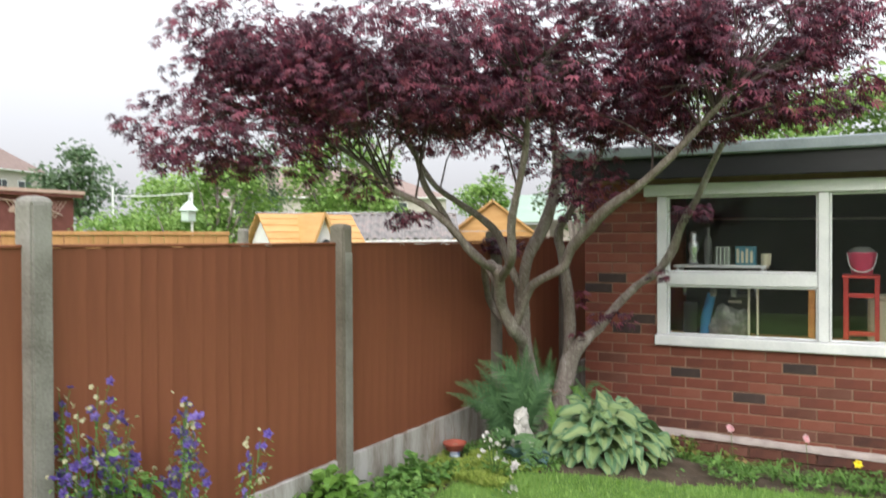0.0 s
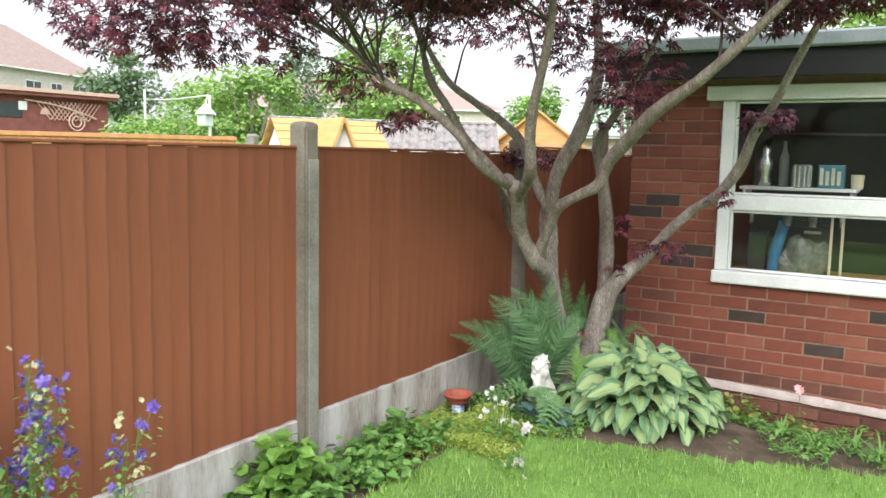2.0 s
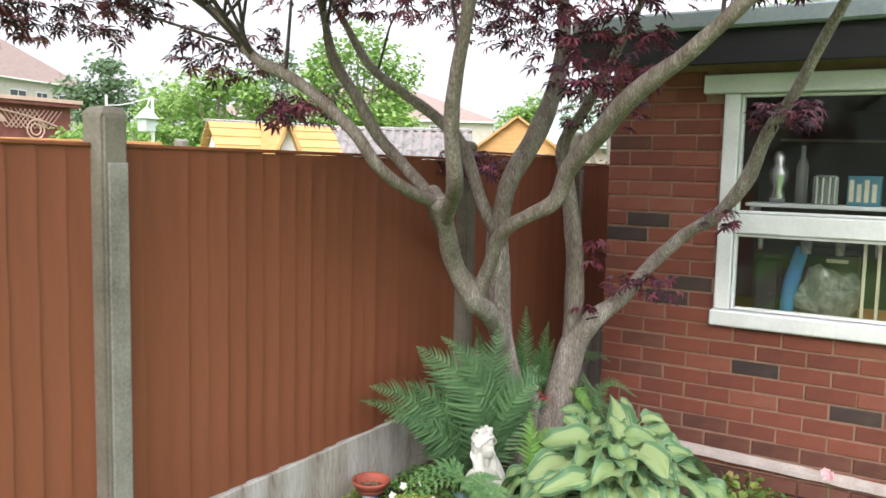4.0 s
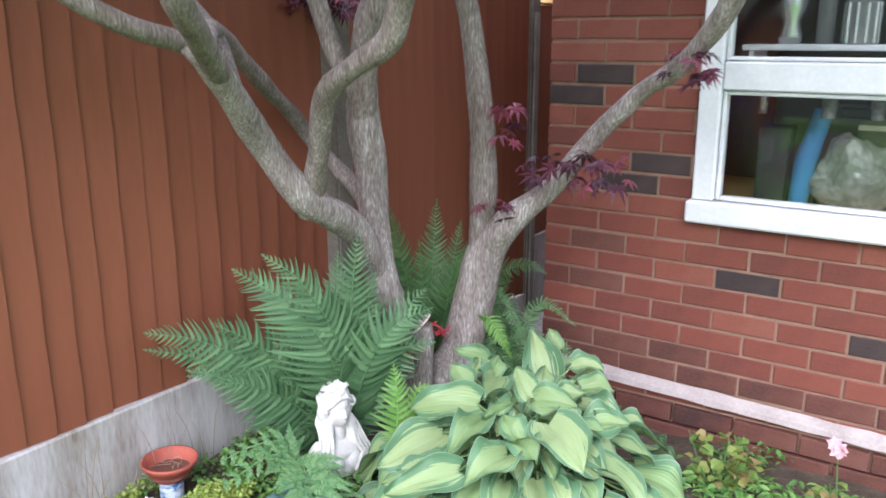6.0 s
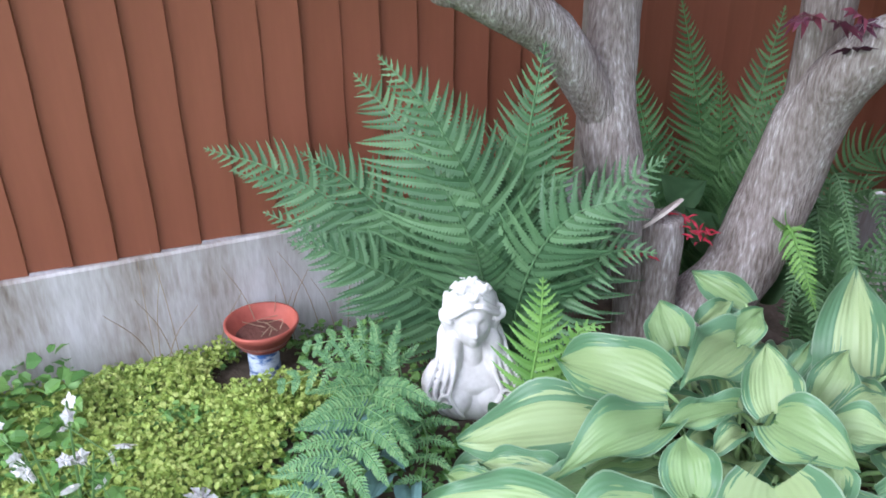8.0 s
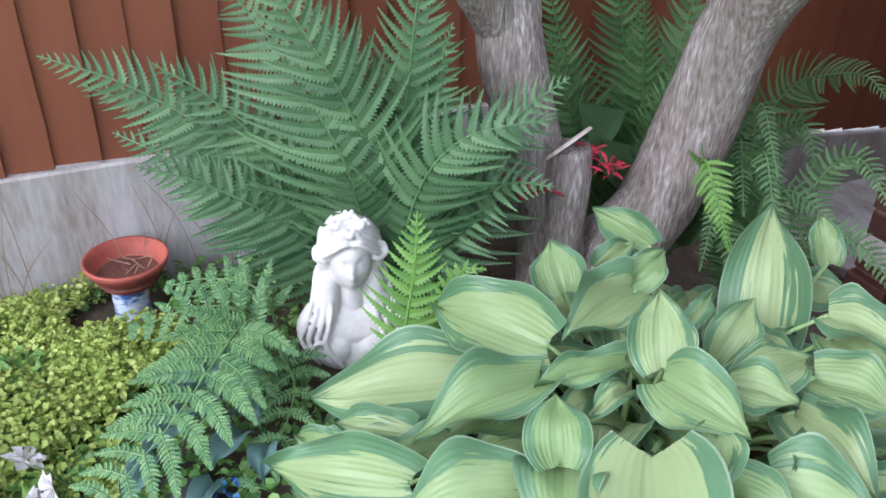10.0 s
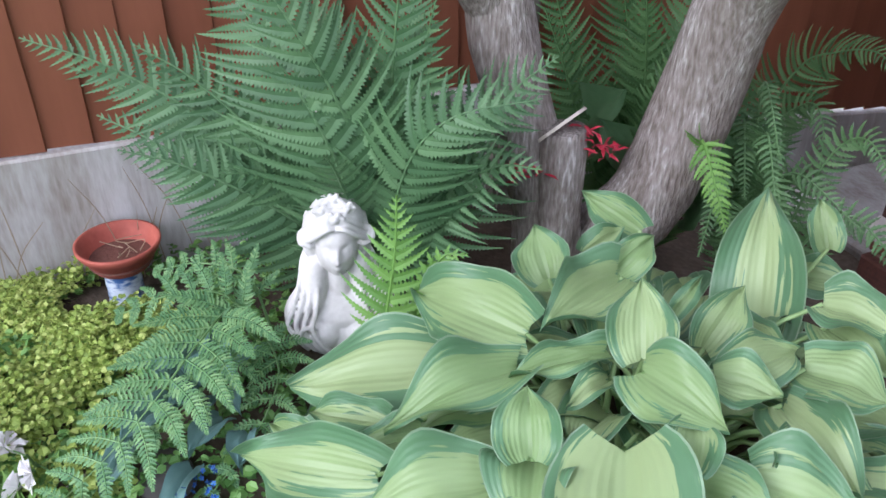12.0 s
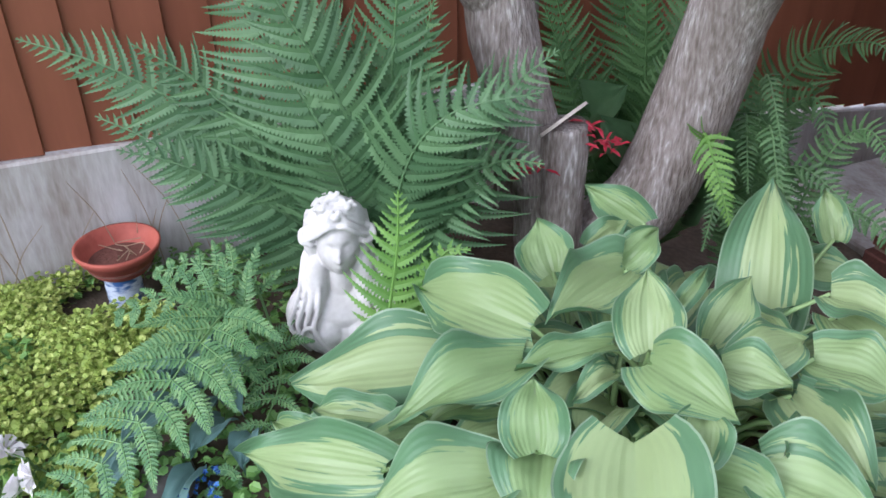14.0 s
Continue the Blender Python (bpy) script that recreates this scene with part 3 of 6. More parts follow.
BRANCHES = {
    "stem": [(0.481, -0.897, 0.10, 0.088), (0.466, -0.920, 0.393, 0.068), (0.445, -0.960, 0.607, 0.059), (0.408, -1.011, 0.820, 0.060), (0.369, -0.991, 0.987, 0.051), (0.345, -0.975, 1.162, 0.053), (0.343, -0.998, 1.325, 0.055), (0.350, -1.010, 1.456, 0.050)],
    "fork": [(0.405, -1.015, 0.830, 0.044), (0.430, -1.166, 1.021, 0.046), (0.437, -1.397, 1.164, 0.046), (0.409, -1.512, 1.322, 0.041), (0.463, -1.669, 1.476, 0.037), (0.508, -1.808, 1.596, 0.034)],
    "sweep": [(0.465, -1.690, 1.500, 0.030), (0.475, -1.790, 1.586, 0.027), (0.472, -1.956, 1.632, 0.023), (0.439, -2.098, 1.716, 0.022), (0.371, -2.183, 1.853, 0.021), (0.190, -2.250, 2.009, 0.021), (-0.006, -2.265, 2.104, 0.020), (-0.225, -2.200, 2.259, 0.018), (-0.579, -2.258, 2.476, 0.014), (-0.980, -2.453, 2.670, 0.009)],
    "spar": [(0.450, -1.640, 1.460, 0.030), (0.330, -1.590, 1.600, 0.027), (0.207, -1.598, 1.720, 0.027), (0.086, -1.628, 1.852, 0.027), (0.008, -1.679, 2.011, 0.025), (-0.102, -1.701, 2.178, 0.022), (-0.224, -1.646, 2.448, 0.016), (-0.413, -1.631, 2.816, 0.009)],
    "arch": [(0.365, -1.030, 1.400, 0.036), (0.300, -1.085, 1.560, 0.032), (0.199, -1.098, 1.813, 0.031), (0.066, -1.114, 1.948, 0.028), (-0.132, -1.133, 2.080, 0.025), (-0.321, -1.146, 2.213, 0.022), (-0.494, -1.147, 2.452, 0.018), (-0.687, -1.254, 2.801, 0.010)],
    "upright": [(0.485, -1.720, 1.520, 0.030), (0.615, -1.883, 1.609, 0.031), (0.693, -2.003, 1.698, 0.029), (0.726, -2.087, 1.875, 0.026), (0.784, -2.158, 2.026, 0.024), (0.885, -2.239, 2.340, 0.020), (0.935, -2.307, 2.801, 0.012)],
    "brace": [(0.355, -0.985, 1.040, 0.030), (0.230, -0.945, 1.120, 0.028), (0.125, -0.978, 1.224, 0.026), (0.102, -1.069, 1.345, 0.025), (0.172, -1.255, 1.452, 0.025), (0.236, -1.431, 1.560, 0.025), (0.368, -1.627, 1.628, 0.023), (0.480, -1.740, 1.590, 0.020)],
    "mast": [(0.346, -1.005, 1.340, 0.050), (0.385, -1.045, 1.520, 0.046), (0.430, -1.063, 1.671, 0.046), (0.509, -0.972, 1.873, 0.046), (0.543, -0.825, 2.131, 0.042), (0.527, -0.724, 2.376, 0.034), (0.451, -0.621, 2.730, 0.024), (0.377, -0.517, 3.104, 0.012)],
    "elbow": [(0.425, -1.365, 1.100, 0.032), (0.446, -1.370, 1.168, 0.033), (0.520, -1.415, 1.306, 0.031), (0.616, -1.489, 1.461, 0.031), (0.746, -1.527, 1.537, 0.030), (0.869, -1.541, 1.603, 0.030), (0.941, -1.579, 1.732, 0.036), (1.080, -1.670, 1.847, 0.037), (1.260, -1.807, 1.981, 0.034), (1.453, -1.906, 2.088, 0.028), (1.683, -1.989, 2.262, 0.022), (2.009, -2.022, 2.591, 0.014)],
    "pole": [(0.613, -0.701, 0.860, 0.046), (0.626, -0.714, 1.204, 0.044), (0.605, -0.718, 1.444, 0.038), (0.568, -0.713, 1.664, 0.035), (0.544, -0.726, 1.845, 0.032), (0.661, -0.720, 2.038, 0.026), (0.839, -0.693, 2.393, 0.020), (0.997, -0.606, 2.797, 0.010)],
    "reach": [(0.470, -0.850, 0.125, 0.095), (0.500, -0.805, 0.360, 0.085), (0.562, -0.735, 0.530, 0.074), (0.618, -0.696, 0.850, 0.070), (0.713, -0.706, 0.984, 0.052), (0.850, -0.649, 1.116, 0.037), (0.963, -0.589, 1.279, 0.032), (1.124, -0.583, 1.439, 0.029), (1.269, -0.626, 1.536, 0.031), (1.405, -0.690, 1.704, 0.031), (1.490, -0.767, 1.895, 0.028), (1.600, -0.816, 2.069, 0.024), (1.758, -0.871, 2.392, 0.020), (1.967, -0.975, 2.749, 0.010)],
}

PADS = [(-0.85, -2.75, 2.50, 0.72, 0.70, 0.30, 1500), (-0.55, -2.2, 2.90, 0.95, 0.9, 0.35, 2500), (0.2, -2.4, 2.85, 0.95, 0.8, 0.38, 2900), (0.1, -1.3, 2.80, 1.0, 0.9, 0.35, 1150), (0.9, -2.0, 2.90, 0.9, 0.9, 0.42, 2000),
    (1.5, -1.5, 2.75, 0.85, 0.8, 0.33, 1900), (2.1, -1.75, 2.80, 0.72, 0.7, 0.36, 1600), (0.5, -0.6, 2.9, 1.0, 0.6, 0.35, 420), (0.4, -1.9, 3.25, 1.4, 1.0, 0.35, 1700), (1.6, -1.5, 3.15, 1.0, 0.8, 0.35, 1400), (2.3, -1.8, 3.00, 0.6, 0.6, 0.28, 1200), (1.6, -2.1, 3.02, 0.5, 0.4, 0.22, 800), (-0.85, -2.55, 3.05, 0.65, 0.7, 0.32, 1300)]
SPRAYS = [(0.76, -0.78, 2.08, 0.20, 0.20, 0.16, 110), (1.08, -1.68, 2.17, 0.24, 0.25, 0.16, 130), (1.56, -0.78, 1.97, 0.14, 0.13, 0.06, 60), (0.17, -0.95, 1.74, 0.18, 0.16, 0.06, 70), (-0.05, -1.95, 1.93, 0.20, 0.16, 0.06, 60),
    (0.97, -0.70, 1.20, 0.20, 0.10, 0.05, 34), (1.30, -0.70, 1.52, 0.07, 0.06, 0.04, 14), (0.72, -0.80, 1.05, 0.05, 0.05, 0.03, 6), (0.74, -0.76, 1.35, 0.03, 0.04, 0.10, 8), (-0.3, -2.1, 2.15, 0.25, 0.2, 0.1, 80), (0.55, -1.25, 2.35, 0.3, 0.3, 0.1, 110)]


def build_maple():
    tree = base("maple_tree", "multi-stemmed maple with dark red palmate leaves", "tree", at=(0, 0, 0))
    for i, (name, nodes) in enumerate(BRANCHES.items()):
        b = Buf()
        tube(b, nodes, 14, 6, 0.16, True, i * 7.0)
        part("trunk" if name in ("stem", "reach") else "limb", b, M["bark"] if name in ("stem", "reach", "fork") else M["shaded_bark"], tree, smooth=True)
    b = Buf()
    tube(b, [(0.50, -0.92, 0.15, 0.055), (0.505, -0.925, 0.45, 0.045), (0.510, -0.928, 0.59, 0.044), (0.508, -0.931, 0.645, 0.044)], 12, 4, 0.15)
    part("stump", b, M["bark"], tree, "sawn-off stub with a pale cut", True)
    b = Buf()
    tube(b, [(0.510, -0.931, 0.650, 0.052), (0.5064, -0.9332, 0.6542, 0.050)], 14, 1)
    part("cut_face", b, M["cut_wood"], tree, "pale sawn wood")
    rng = random.Random(11)
    twigs, crown = Buf(), Buf()
    ends = [Vector(p[:3]) for n in BRANCHES.values() for p in spline(n, 4) if p[2] > 2.0]
    for k, (cx, cy, cz, rx, ry, rz, count) in enumerate(PADS + SPRAYS):
        big = k < len(PADS)
        c = Vector((cx, cy, cz))
        tips = []
        for _ in range(15 if big else 5):
            a, r = rng.uniform(0, 2 * math.pi), math.sqrt(rng.random())
            tips.append(c + Vector((rx * r * math.cos(a), ry * r * math.sin(a), rz * rng.uniform(-0.9, 0.5))))
        if big:
            for tip in tips:
                e = min(ends, key=lambda q: (q - tip).length + rng.uniform(0, 0.4))
                m1 = e.lerp(tip, 0.5) + Vector((rng.uniform(-0.1, 0.1), rng.uniform(-0.1, 0.1), rng.uniform(0, 0.15)))
                tube(twigs, [(*e, 0.008), (*m1, 0.005), (*tip, 0.0015)], 5, 3, 0, False)
        # leaves gather in drooping sprays round the twig tips
        for i in range(int(count * (1.5 if big else 1))):
            if big:
                a, r = rng.uniform(0, 2 * math.pi), rng.random() ** 0.42
                el = rng.uniform(-1, 0.75)
                lump = 1 + 0.30 * noise.noise(Vector((cx + math.cos(a) * 1.7, cy + math.sin(a) * 1.7, el * 1.5 + k)))
                q = math.sqrt(max(0.0, 1 - el * el * 0.8)) * r * lump
                at = c + Vector((rx * q * math.cos(a), ry * q * math.sin(a), rz * el * (0.6 + 0.5 * r) - 0.22 * q * q * rz))
                if noise.noise(at * 2.6) < -0.16 or noise.noise(at * 6.5) < -0.36:
                    continue
            else:
                a, r = rng.uniform(0, 2 * math.pi), math.sqrt(rng.random())
                at = c + Vector((rx * r * math.cos(a), ry * r * math.sin(a), rz * rng.uniform(-1, 1)))
            flat = Vector((rng.gauss(0, 0.45), rng.gauss(0, 0.45), 1)).normalized()
            out = Vector((math.cos(a) + rng.gauss(0, 0.6), math.sin(a) + rng.gauss(0, 0.6), -0.45))
            d, s, up = frame_of(out, flat)
            maple_leaf(crown, at, d, s, up, rng.uniform(0.036, 0.068) * (1 if big else 1.0), rng.uniform(0.1, 0.4), rng)
    part("branchwork", twigs, M["twig"], tree, smooth=True)
    part("crown", crown, M["maple"], tree, "dark purple-red palmate leaves in layers")


M["twig"] = material("dark_twig", [(0.045, 0.030, 0.028), (0.10, 0.075, 0.07)], 8, 0.85, 0.3, 60)
M["cut_wood"] = material("cut_wood", [(0.42, 0.36, 0.31), (0.58, 0.52, 0.46)], 12, 0.8, 0.2, 90)
build_maple()


# ---- ferns ----
def frond(buf, nodes, width, up, gap=0.025, rng=random, fine=0.0065, blunt=False, stalk=0.12, slant=0.45, rib=0.0034, hang=0.30):
    """A fern frond along nodes: a thin rib with pairs of narrow, pointed, toothed leaflets."""
    steps = 14
    pts = [Vector(p[:3]) for p in spline([(*n, 0) for n in nodes], steps)]
    run = [0.0]
    for p, q in zip(pts, pts[1:]):
        run.append(run[-1] + (q - p).length)
    total = run[-1]
    tube(buf, [(*n, rib * (1 - i / len(nodes)) + 0.0005) for i, n in enumerate(nodes)], 5, 8, 0, False)
    pairs = max(8, int(total * (1 - stalk) / gap * 1.25))
    for i in range(pairs + 1):
        g = 1 - (1 - i / pairs) ** 1.25
        f = (stalk + (1 - stalk) * g) * total
        k = max(j for j in range(len(run)) if run[j] <= f + 1e-6)
        k = min(k, len(pts) - 2)
        at = pts[k].lerp(pts[k + 1], (f - run[k]) / max(1e-6, run[k + 1] - run[k]))
        d, s, n = frame_of(pts[k + 1] - pts[max(0, k - 1)], up)
        ln = width * min(1.0, 0.5 + 1.9 * g) * (1 - g) ** 0.85 * 1.45 + 0.003
        step = gap * (1 - g) ** 0.25 + 0.002
        wide = max(0.0018, step * (0.70 if not blunt else 0.46) * min(1.0, ln / width * 1.2 + 0.25))
        for side in (-1, 1):
            lean = slant + 0.55 * g * g + rng.uniform(-0.10, 0.10)
            way = (s * side + d * lean + n * rng.uniform(-0.06, 0.20)).normalized()
            across = n.cross(way).normalized()
            drop = rng.uniform(0.05, 0.05 + 0.85 * hang)
            long = ln * rng.uniform(0.88, 1.06)
            bow = rng.uniform(0.10, 0.26)
            notch = max(3, min(28, int(long / fine)))
            rows = 2 * notch
            verts, faces = [], []
            for j in range(rows + 1):
                t = j / rows
                w = wide * ((1 - t) ** 0.75 * (1 - 0.25 * t) if not blunt else (1 - t) ** 0.5) * min(1.0, 0.7 + t * 3) + 0.0003
                w *= 1.0 if j % 2 == 0 else 0.46
                c = at + way * (long * t) + d * (bow * long * t * t) - n * (long * drop * t * t)
                lift = n * (w * 0.22)
                o = way * (0.5 * long / notch if j % 2 == 0 else 0.0) * (1 - t)
                verts += [c - across * w + lift + o, c, c + across * w + lift + o]
            for j in range(rows):
                m = 3 * j
                faces.append((m, m + 1, m + 4, m + 3))
                faces.append((m + 1, m + 2, m + 5, m + 4))
            buf.add(verts, faces)


def fern(label, root, tips, mat, rng_seed, gap=0.025, sag=0.10, blunt=False, fine=0.0065, slant=0.45):
    rng = random.Random(rng_seed)
    f = base("fern", label, "fern", "ferns of the border", at=root)
    for tip in tips:
        b = Buf()
        r = Vector((rng.uniform(-0.03, 0.03), rng.uniform(-0.03, 0.03), 0))
        e = Vector(tip[:3]) - Vector(root)
        up = tip[4] if len(tip) > 4 else (0.5 + rng.uniform(-0.2, 0.2), -0.5 + rng.uniform(-0.2, 0.2), 0.65)
        s = sag * rng.uniform(0.7, 1.2)
        side = Vector((rng.uniform(-0.03, 0.03), rng.uniform(-0.03, 0.03), 0))
        nodes = [r, r.lerp(e, 0.40) + side + Vector((0, 0, s)), r.lerp(e, 0.75) + side * 0.6 + Vector((0, 0, s * 0.75)), e]
        frond(b, nodes, tip[3], up, gap, rng, fine, blunt, 0.10, slant)
        part("frond", b, mat, f)
    return f


def feather(buf, ribs, length, rng, up=(0.35, -0.35, 0.85), gap=0.042):
    """A twice-divided frond: a main rib with small fronds for side leaflets."""
    pts = [Vector(p[:3]) for p in spline([(*n, 0) for n in ribs], 24)]
    tube(buf, [(*n, 0.0028 - 0.0005 * i) for i, n in enumerate(ribs)], 5, 8, 0, False)
    total = sum((q - p).length for p, q in zip(pts, pts[1:]))
    count = int(total / gap)
    for i in range(2, count + 1):
        g = i / count
        k = min(len(pts) - 2, int(g * (len(pts) - 1)))
        at = pts[k]
        d, s, n = frame_of(pts[k + 1] - pts[max(0, k - 1)], up)
        ln = length * min(1, 0.55 + 1.5 * g) * (1.06 - g) ** 0.6
        for side in (-1, 1):
            way = (s * side + d * (0.55 + rng.uniform(-0.15, 0.15)) + n * rng.uniform(-0.05, 0.12)).normalized()
            long = ln * rng.uniform(0.88, 1.08)
            a = at + way * (long * 0.5) + Vector((0, 0, 0.003))
            b = at + way * long + d * (0.10 * long) - Vector((0, 0, long * rng.uniform(0.0, 0.12)))
            frond(buf, [at, a, b], max(0.007, ln * 0.165), (up[0] + rng.uniform(-0.12, 0.12), up[1] + rng.uniform(-0.12, 0.12), up[2]), 0.0068, rng, 0.006, True, 0.04, 0.30, 0.0011)


def build_ferns():
    crown = fern("tall green fern with toothed fronds beside the maple trunk", (0.38, -1.24, 0.29),
        [(0.165, -1.77, 0.81, 0.165), (0.07, -1.71, 0.72, 0.10), (0.47, -1.20, 1.02, 0.160), (0.585, -1.00, 0.81, 0.165), (0.66, -1.06, 0.66, 0.14), (0.33, -1.66, 0.66, 0.14), (0.10, -1.30, 0.86, 0.14), (0.56, -1.38, 0.70, 0.13), (0.30, -1.10, 0.92, 0.14), (0.24, -1.60, 0.80, 0.15), (0.52, -1.18, 0.90, 0.15), (0.14, -1.62, 0.62, 0.12), (0.44, -1.52, 0.64, 0.13), (0.22, -1.68, 0.68, 0.13)],
        M["fern"], 2, 0.027, 0.085, fine=0.0062, slant=0.28)
    # three fronds of the same crown arch forward over the bust
    o = Vector((0.38, -1.24, 0.29))
    rng = random.Random(12)
    for nodes, width, up in ((((0.42, -1.26, 0.30), (0.47, -1.33, 0.62), (0.39, -1.41, 0.82), (0.20, -1.47, 0.93)), 0.185, (0.75, -0.45, 0.45)), (((0.42, -1.25, 0.30), (0.47, -1.30, 0.66), (0.42, -1.40, 0.90), (0.32, -1.46, 0.99)), 0.150, (0.70, -0.40, 0.50)), (((0.42, -1.24, 0.30), (0.53, -1.25, 0.60), (0.60, -1.20, 0.74), (0.66, -1.07, 0.78)), 0.150, (0.75, -0.35, 0.50))):
        b = Buf()
        frond(b, [Vector(p) - o for p in nodes], width, up, 0.027, rng, 0.0062, False, 0.14, 0.40, hang=0.55)
        part("frond", b, M["fern"], crown)
    lime = base("fern", "small lime green young fern beside the statue", "fern", "ferns of the border", at=(0.752, -1.385, 0.30))
    o = Vector((0.752, -1.385, 0.30))
    rng = random.Random(4)
    for nodes, width in (((0.752, -1.385, 0.30), (0.722, -1.348, 0.490), (0.703, -1.323, 0.600), (0.683, -1.311, 0.678)), 0.070), (((0.752, -1.385, 0.30), (0.735, -1.300, 0.500), (0.735, -1.265, 0.590), (0.760, -1.235, 0.605)), 0.045):
        b = Buf()
        frond(b, [Vector(p) - o for p in nodes], width, (0.75, -0.30, 0.55), 0.019, rng, 0.0055, False, 0.40, 0.30)
        part("frond", b, M["fern_lime"], lime)
    low = base("fern", "low feathery green fern spreading over the border edge", "fern", "ferns of the border", at=(0.44, -1.52, 0.29))
    o = Vector((0.44, -1.52, 0.29))
    rng = random.Random(6)
    for nodes, ln, gap in (
        (((0.45, -1.50, 0.30), (0.50, -1.545, 0.415), (0.60, -1.610, 0.445), (0.690, -1.690, 0.430), (0.735, -1.775, 0.385), (0.745, -1.865, 0.325)), 0.150, 0.038),
        (((0.47, -1.50, 0.30), (0.510, -1.490, 0.335), (0.614, -1.500, 0.345), (0.72, -1.565, 0.335), (0.773, -1.645, 0.30)), 0.085, 0.036),
        (((0.42, -1.50, 0.30), (0.465, -1.545, 0.425), (0.440, -1.625, 0.435), (0.400, -1.720, 0.390)), 0.085, 0.036),
        (((0.43, -1.47, 0.30), (0.430, -1.500, 0.430), (0.370, -1.570, 0.440), (0.300, -1.640, 0.400)), 0.075, 0.036),
        (((0.46, -1.52, 0.30), (0.560, -1.560, 0.370), (0.640, -1.640, 0.370), (0.660, -1.740, 0.320)), 0.085, 0.040)):
        b = Buf()
        feather(b, [Vector(p) - o for p in nodes], ln, rng, (0.45, -0.25, 0.85), gap)
        part("frond", b, M["fern_blue"], low)
    fern("dark green fern growing behind the maple stems", (0.28, -0.55, 0.12),
        [(0.16, -0.66, 1.00, 0.12), (0.22, -0.40, 0.97, 0.13), (0.46, -0.55, 0.84, 0.12), (0.20, -0.80, 0.76, 0.11), (0.50, -0.70, 0.66, 0.10), (0.05, -0.45, 0.75, 0.10), (0.34, -0.36, 0.80, 0.11), (0.40, -0.50, 0.92, 0.12), (0.30, -0.64, 0.86, 0.12), (0.44, -0.62, 0.76, 0.11), (0.12, -0.78, 0.90, 0.12)], M["fern_dark"], 8, 0.025, 0.06, slant=0.28)
    corner = base("fern", "feathery arching fern in the corner by the brick wall", "fern", "ferns of the border", at=(0.62, -0.50, 0.10))
    o = Vector((0.62, -0.50, 0.10))
    rng = random.Random(9)
    for mid, tip, ln in (((0.58, -0.55, 0.70), (0.72, -0.62, 0.62), 0.045), ((0.54, -0.60, 0.70), (0.64, -0.70, 0.58), 0.06), ((0.68, -0.58, 0.56), (0.80, -0.64, 0.48), 0.055), ((0.56, -0.56, 0.62), (0.70, -0.66, 0.54), 0.06), ((0.64, -0.64, 0.50), (0.80, -0.72, 0.42), 0.06), ((0.66, -0.60, 0.64), (0.78, -0.66, 0.54), 0.06), ((0.60, -0.62, 0.56), (0.70, -0.74, 0.44), 0.05), ((0.66, -0.50, 0.54), (0.80, -0.46, 0.48), 0.05), ((0.74, -0.46, 0.64), (0.90, -0.52, 0.60), 0.05), ((0.70, -0.62, 0.50), (0.84, -0.70, 0.44), 0.05), ((0.78, -0.44, 0.48), (0.94, -0.46, 0.42), 0.05)):
        b = Buf()
        m, e = Vector(mid) - o, Vector(tip) - o
        frond(b, [Vector((0, 0, 0)), m * 0.6 + Vector((-0.02, 0, 0.08)), m, e], ln, (0.6 + rng.uniform(-0.2, 0.2), -0.6, 0.5), 0.016, rng, 0.006, True, 0.25, 0.15)
        part("frond", b, M["fern_mid"], corner)
    b = Buf()
    frond(b, [Vector((0.62, -0.70, 0.55)) - o, Vector((0.664, -0.75, 0.655)) - o, Vector((0.72, -0.76, 0.61)) - o, Vector((0.775, -0.76, 0.53)) - o], 0.035, (0.6, -0.7, 0.3), 0.013, rng, 0.005, True, 0.3)
    part("frond", b, M["fern_lime"], corner, "yellow-green young frond")
    # one long frond arches out across the panel to the wall, others droop below it
    for nodes, width in ((((0.40, -0.32, 0.12), (0.36, -0.29, 0.48), (0.41, -0.28, 0.635), (0.51, -0.30, 0.70), (0.61, -0.32, 0.735), (0.69, -0.34, 0.715)), 0.085), (((0.42, -0.34, 0.12), (0.38, -0.30, 0.44), (0.46, -0.29, 0.57), (0.53, -0.31, 0.55), (0.57, -0.33, 0.47)), 0.060), (((0.40, -0.36, 0.12), (0.30, -0.34, 0.46), (0.27, -0.36, 0.62), (0.25, -0.40, 0.74)), 0.065), (((0.44, -0.36, 0.12), (0.46, -0.40, 0.44), (0.54, -0.44, 0.52), (0.62, -0.48, 0.46)), 0.070)):
        b = Buf()
        frond(b, [Vector(p) - o for p in nodes], width, (0.45, -0.65, 0.6), 0.019, rng, 0.0055, True, 0.30, 0.25, hang=0.75)
        part("frond", b, M["fern_mid"], corner)


M["fern_mid"] = material("corner_fern_leaf", [(0.060, 0.125, 0.045), (0.095, 0.19, 0.07), (0.14, 0.25, 0.10)], 6, 0.5, 0.05, 60, island=True, trans=0.25, lo=0.1, hi=0.9)
M["fern_dark"] = material("shaded_fern_leaf", [(0.055, 0.125, 0.040), (0.09, 0.19, 0.062), (0.13, 0.25, 0.09)], 6, 0.5, 0.05, 60, island=True, trans=0.25, lo=0.1, hi=0.9)
build_ferns()


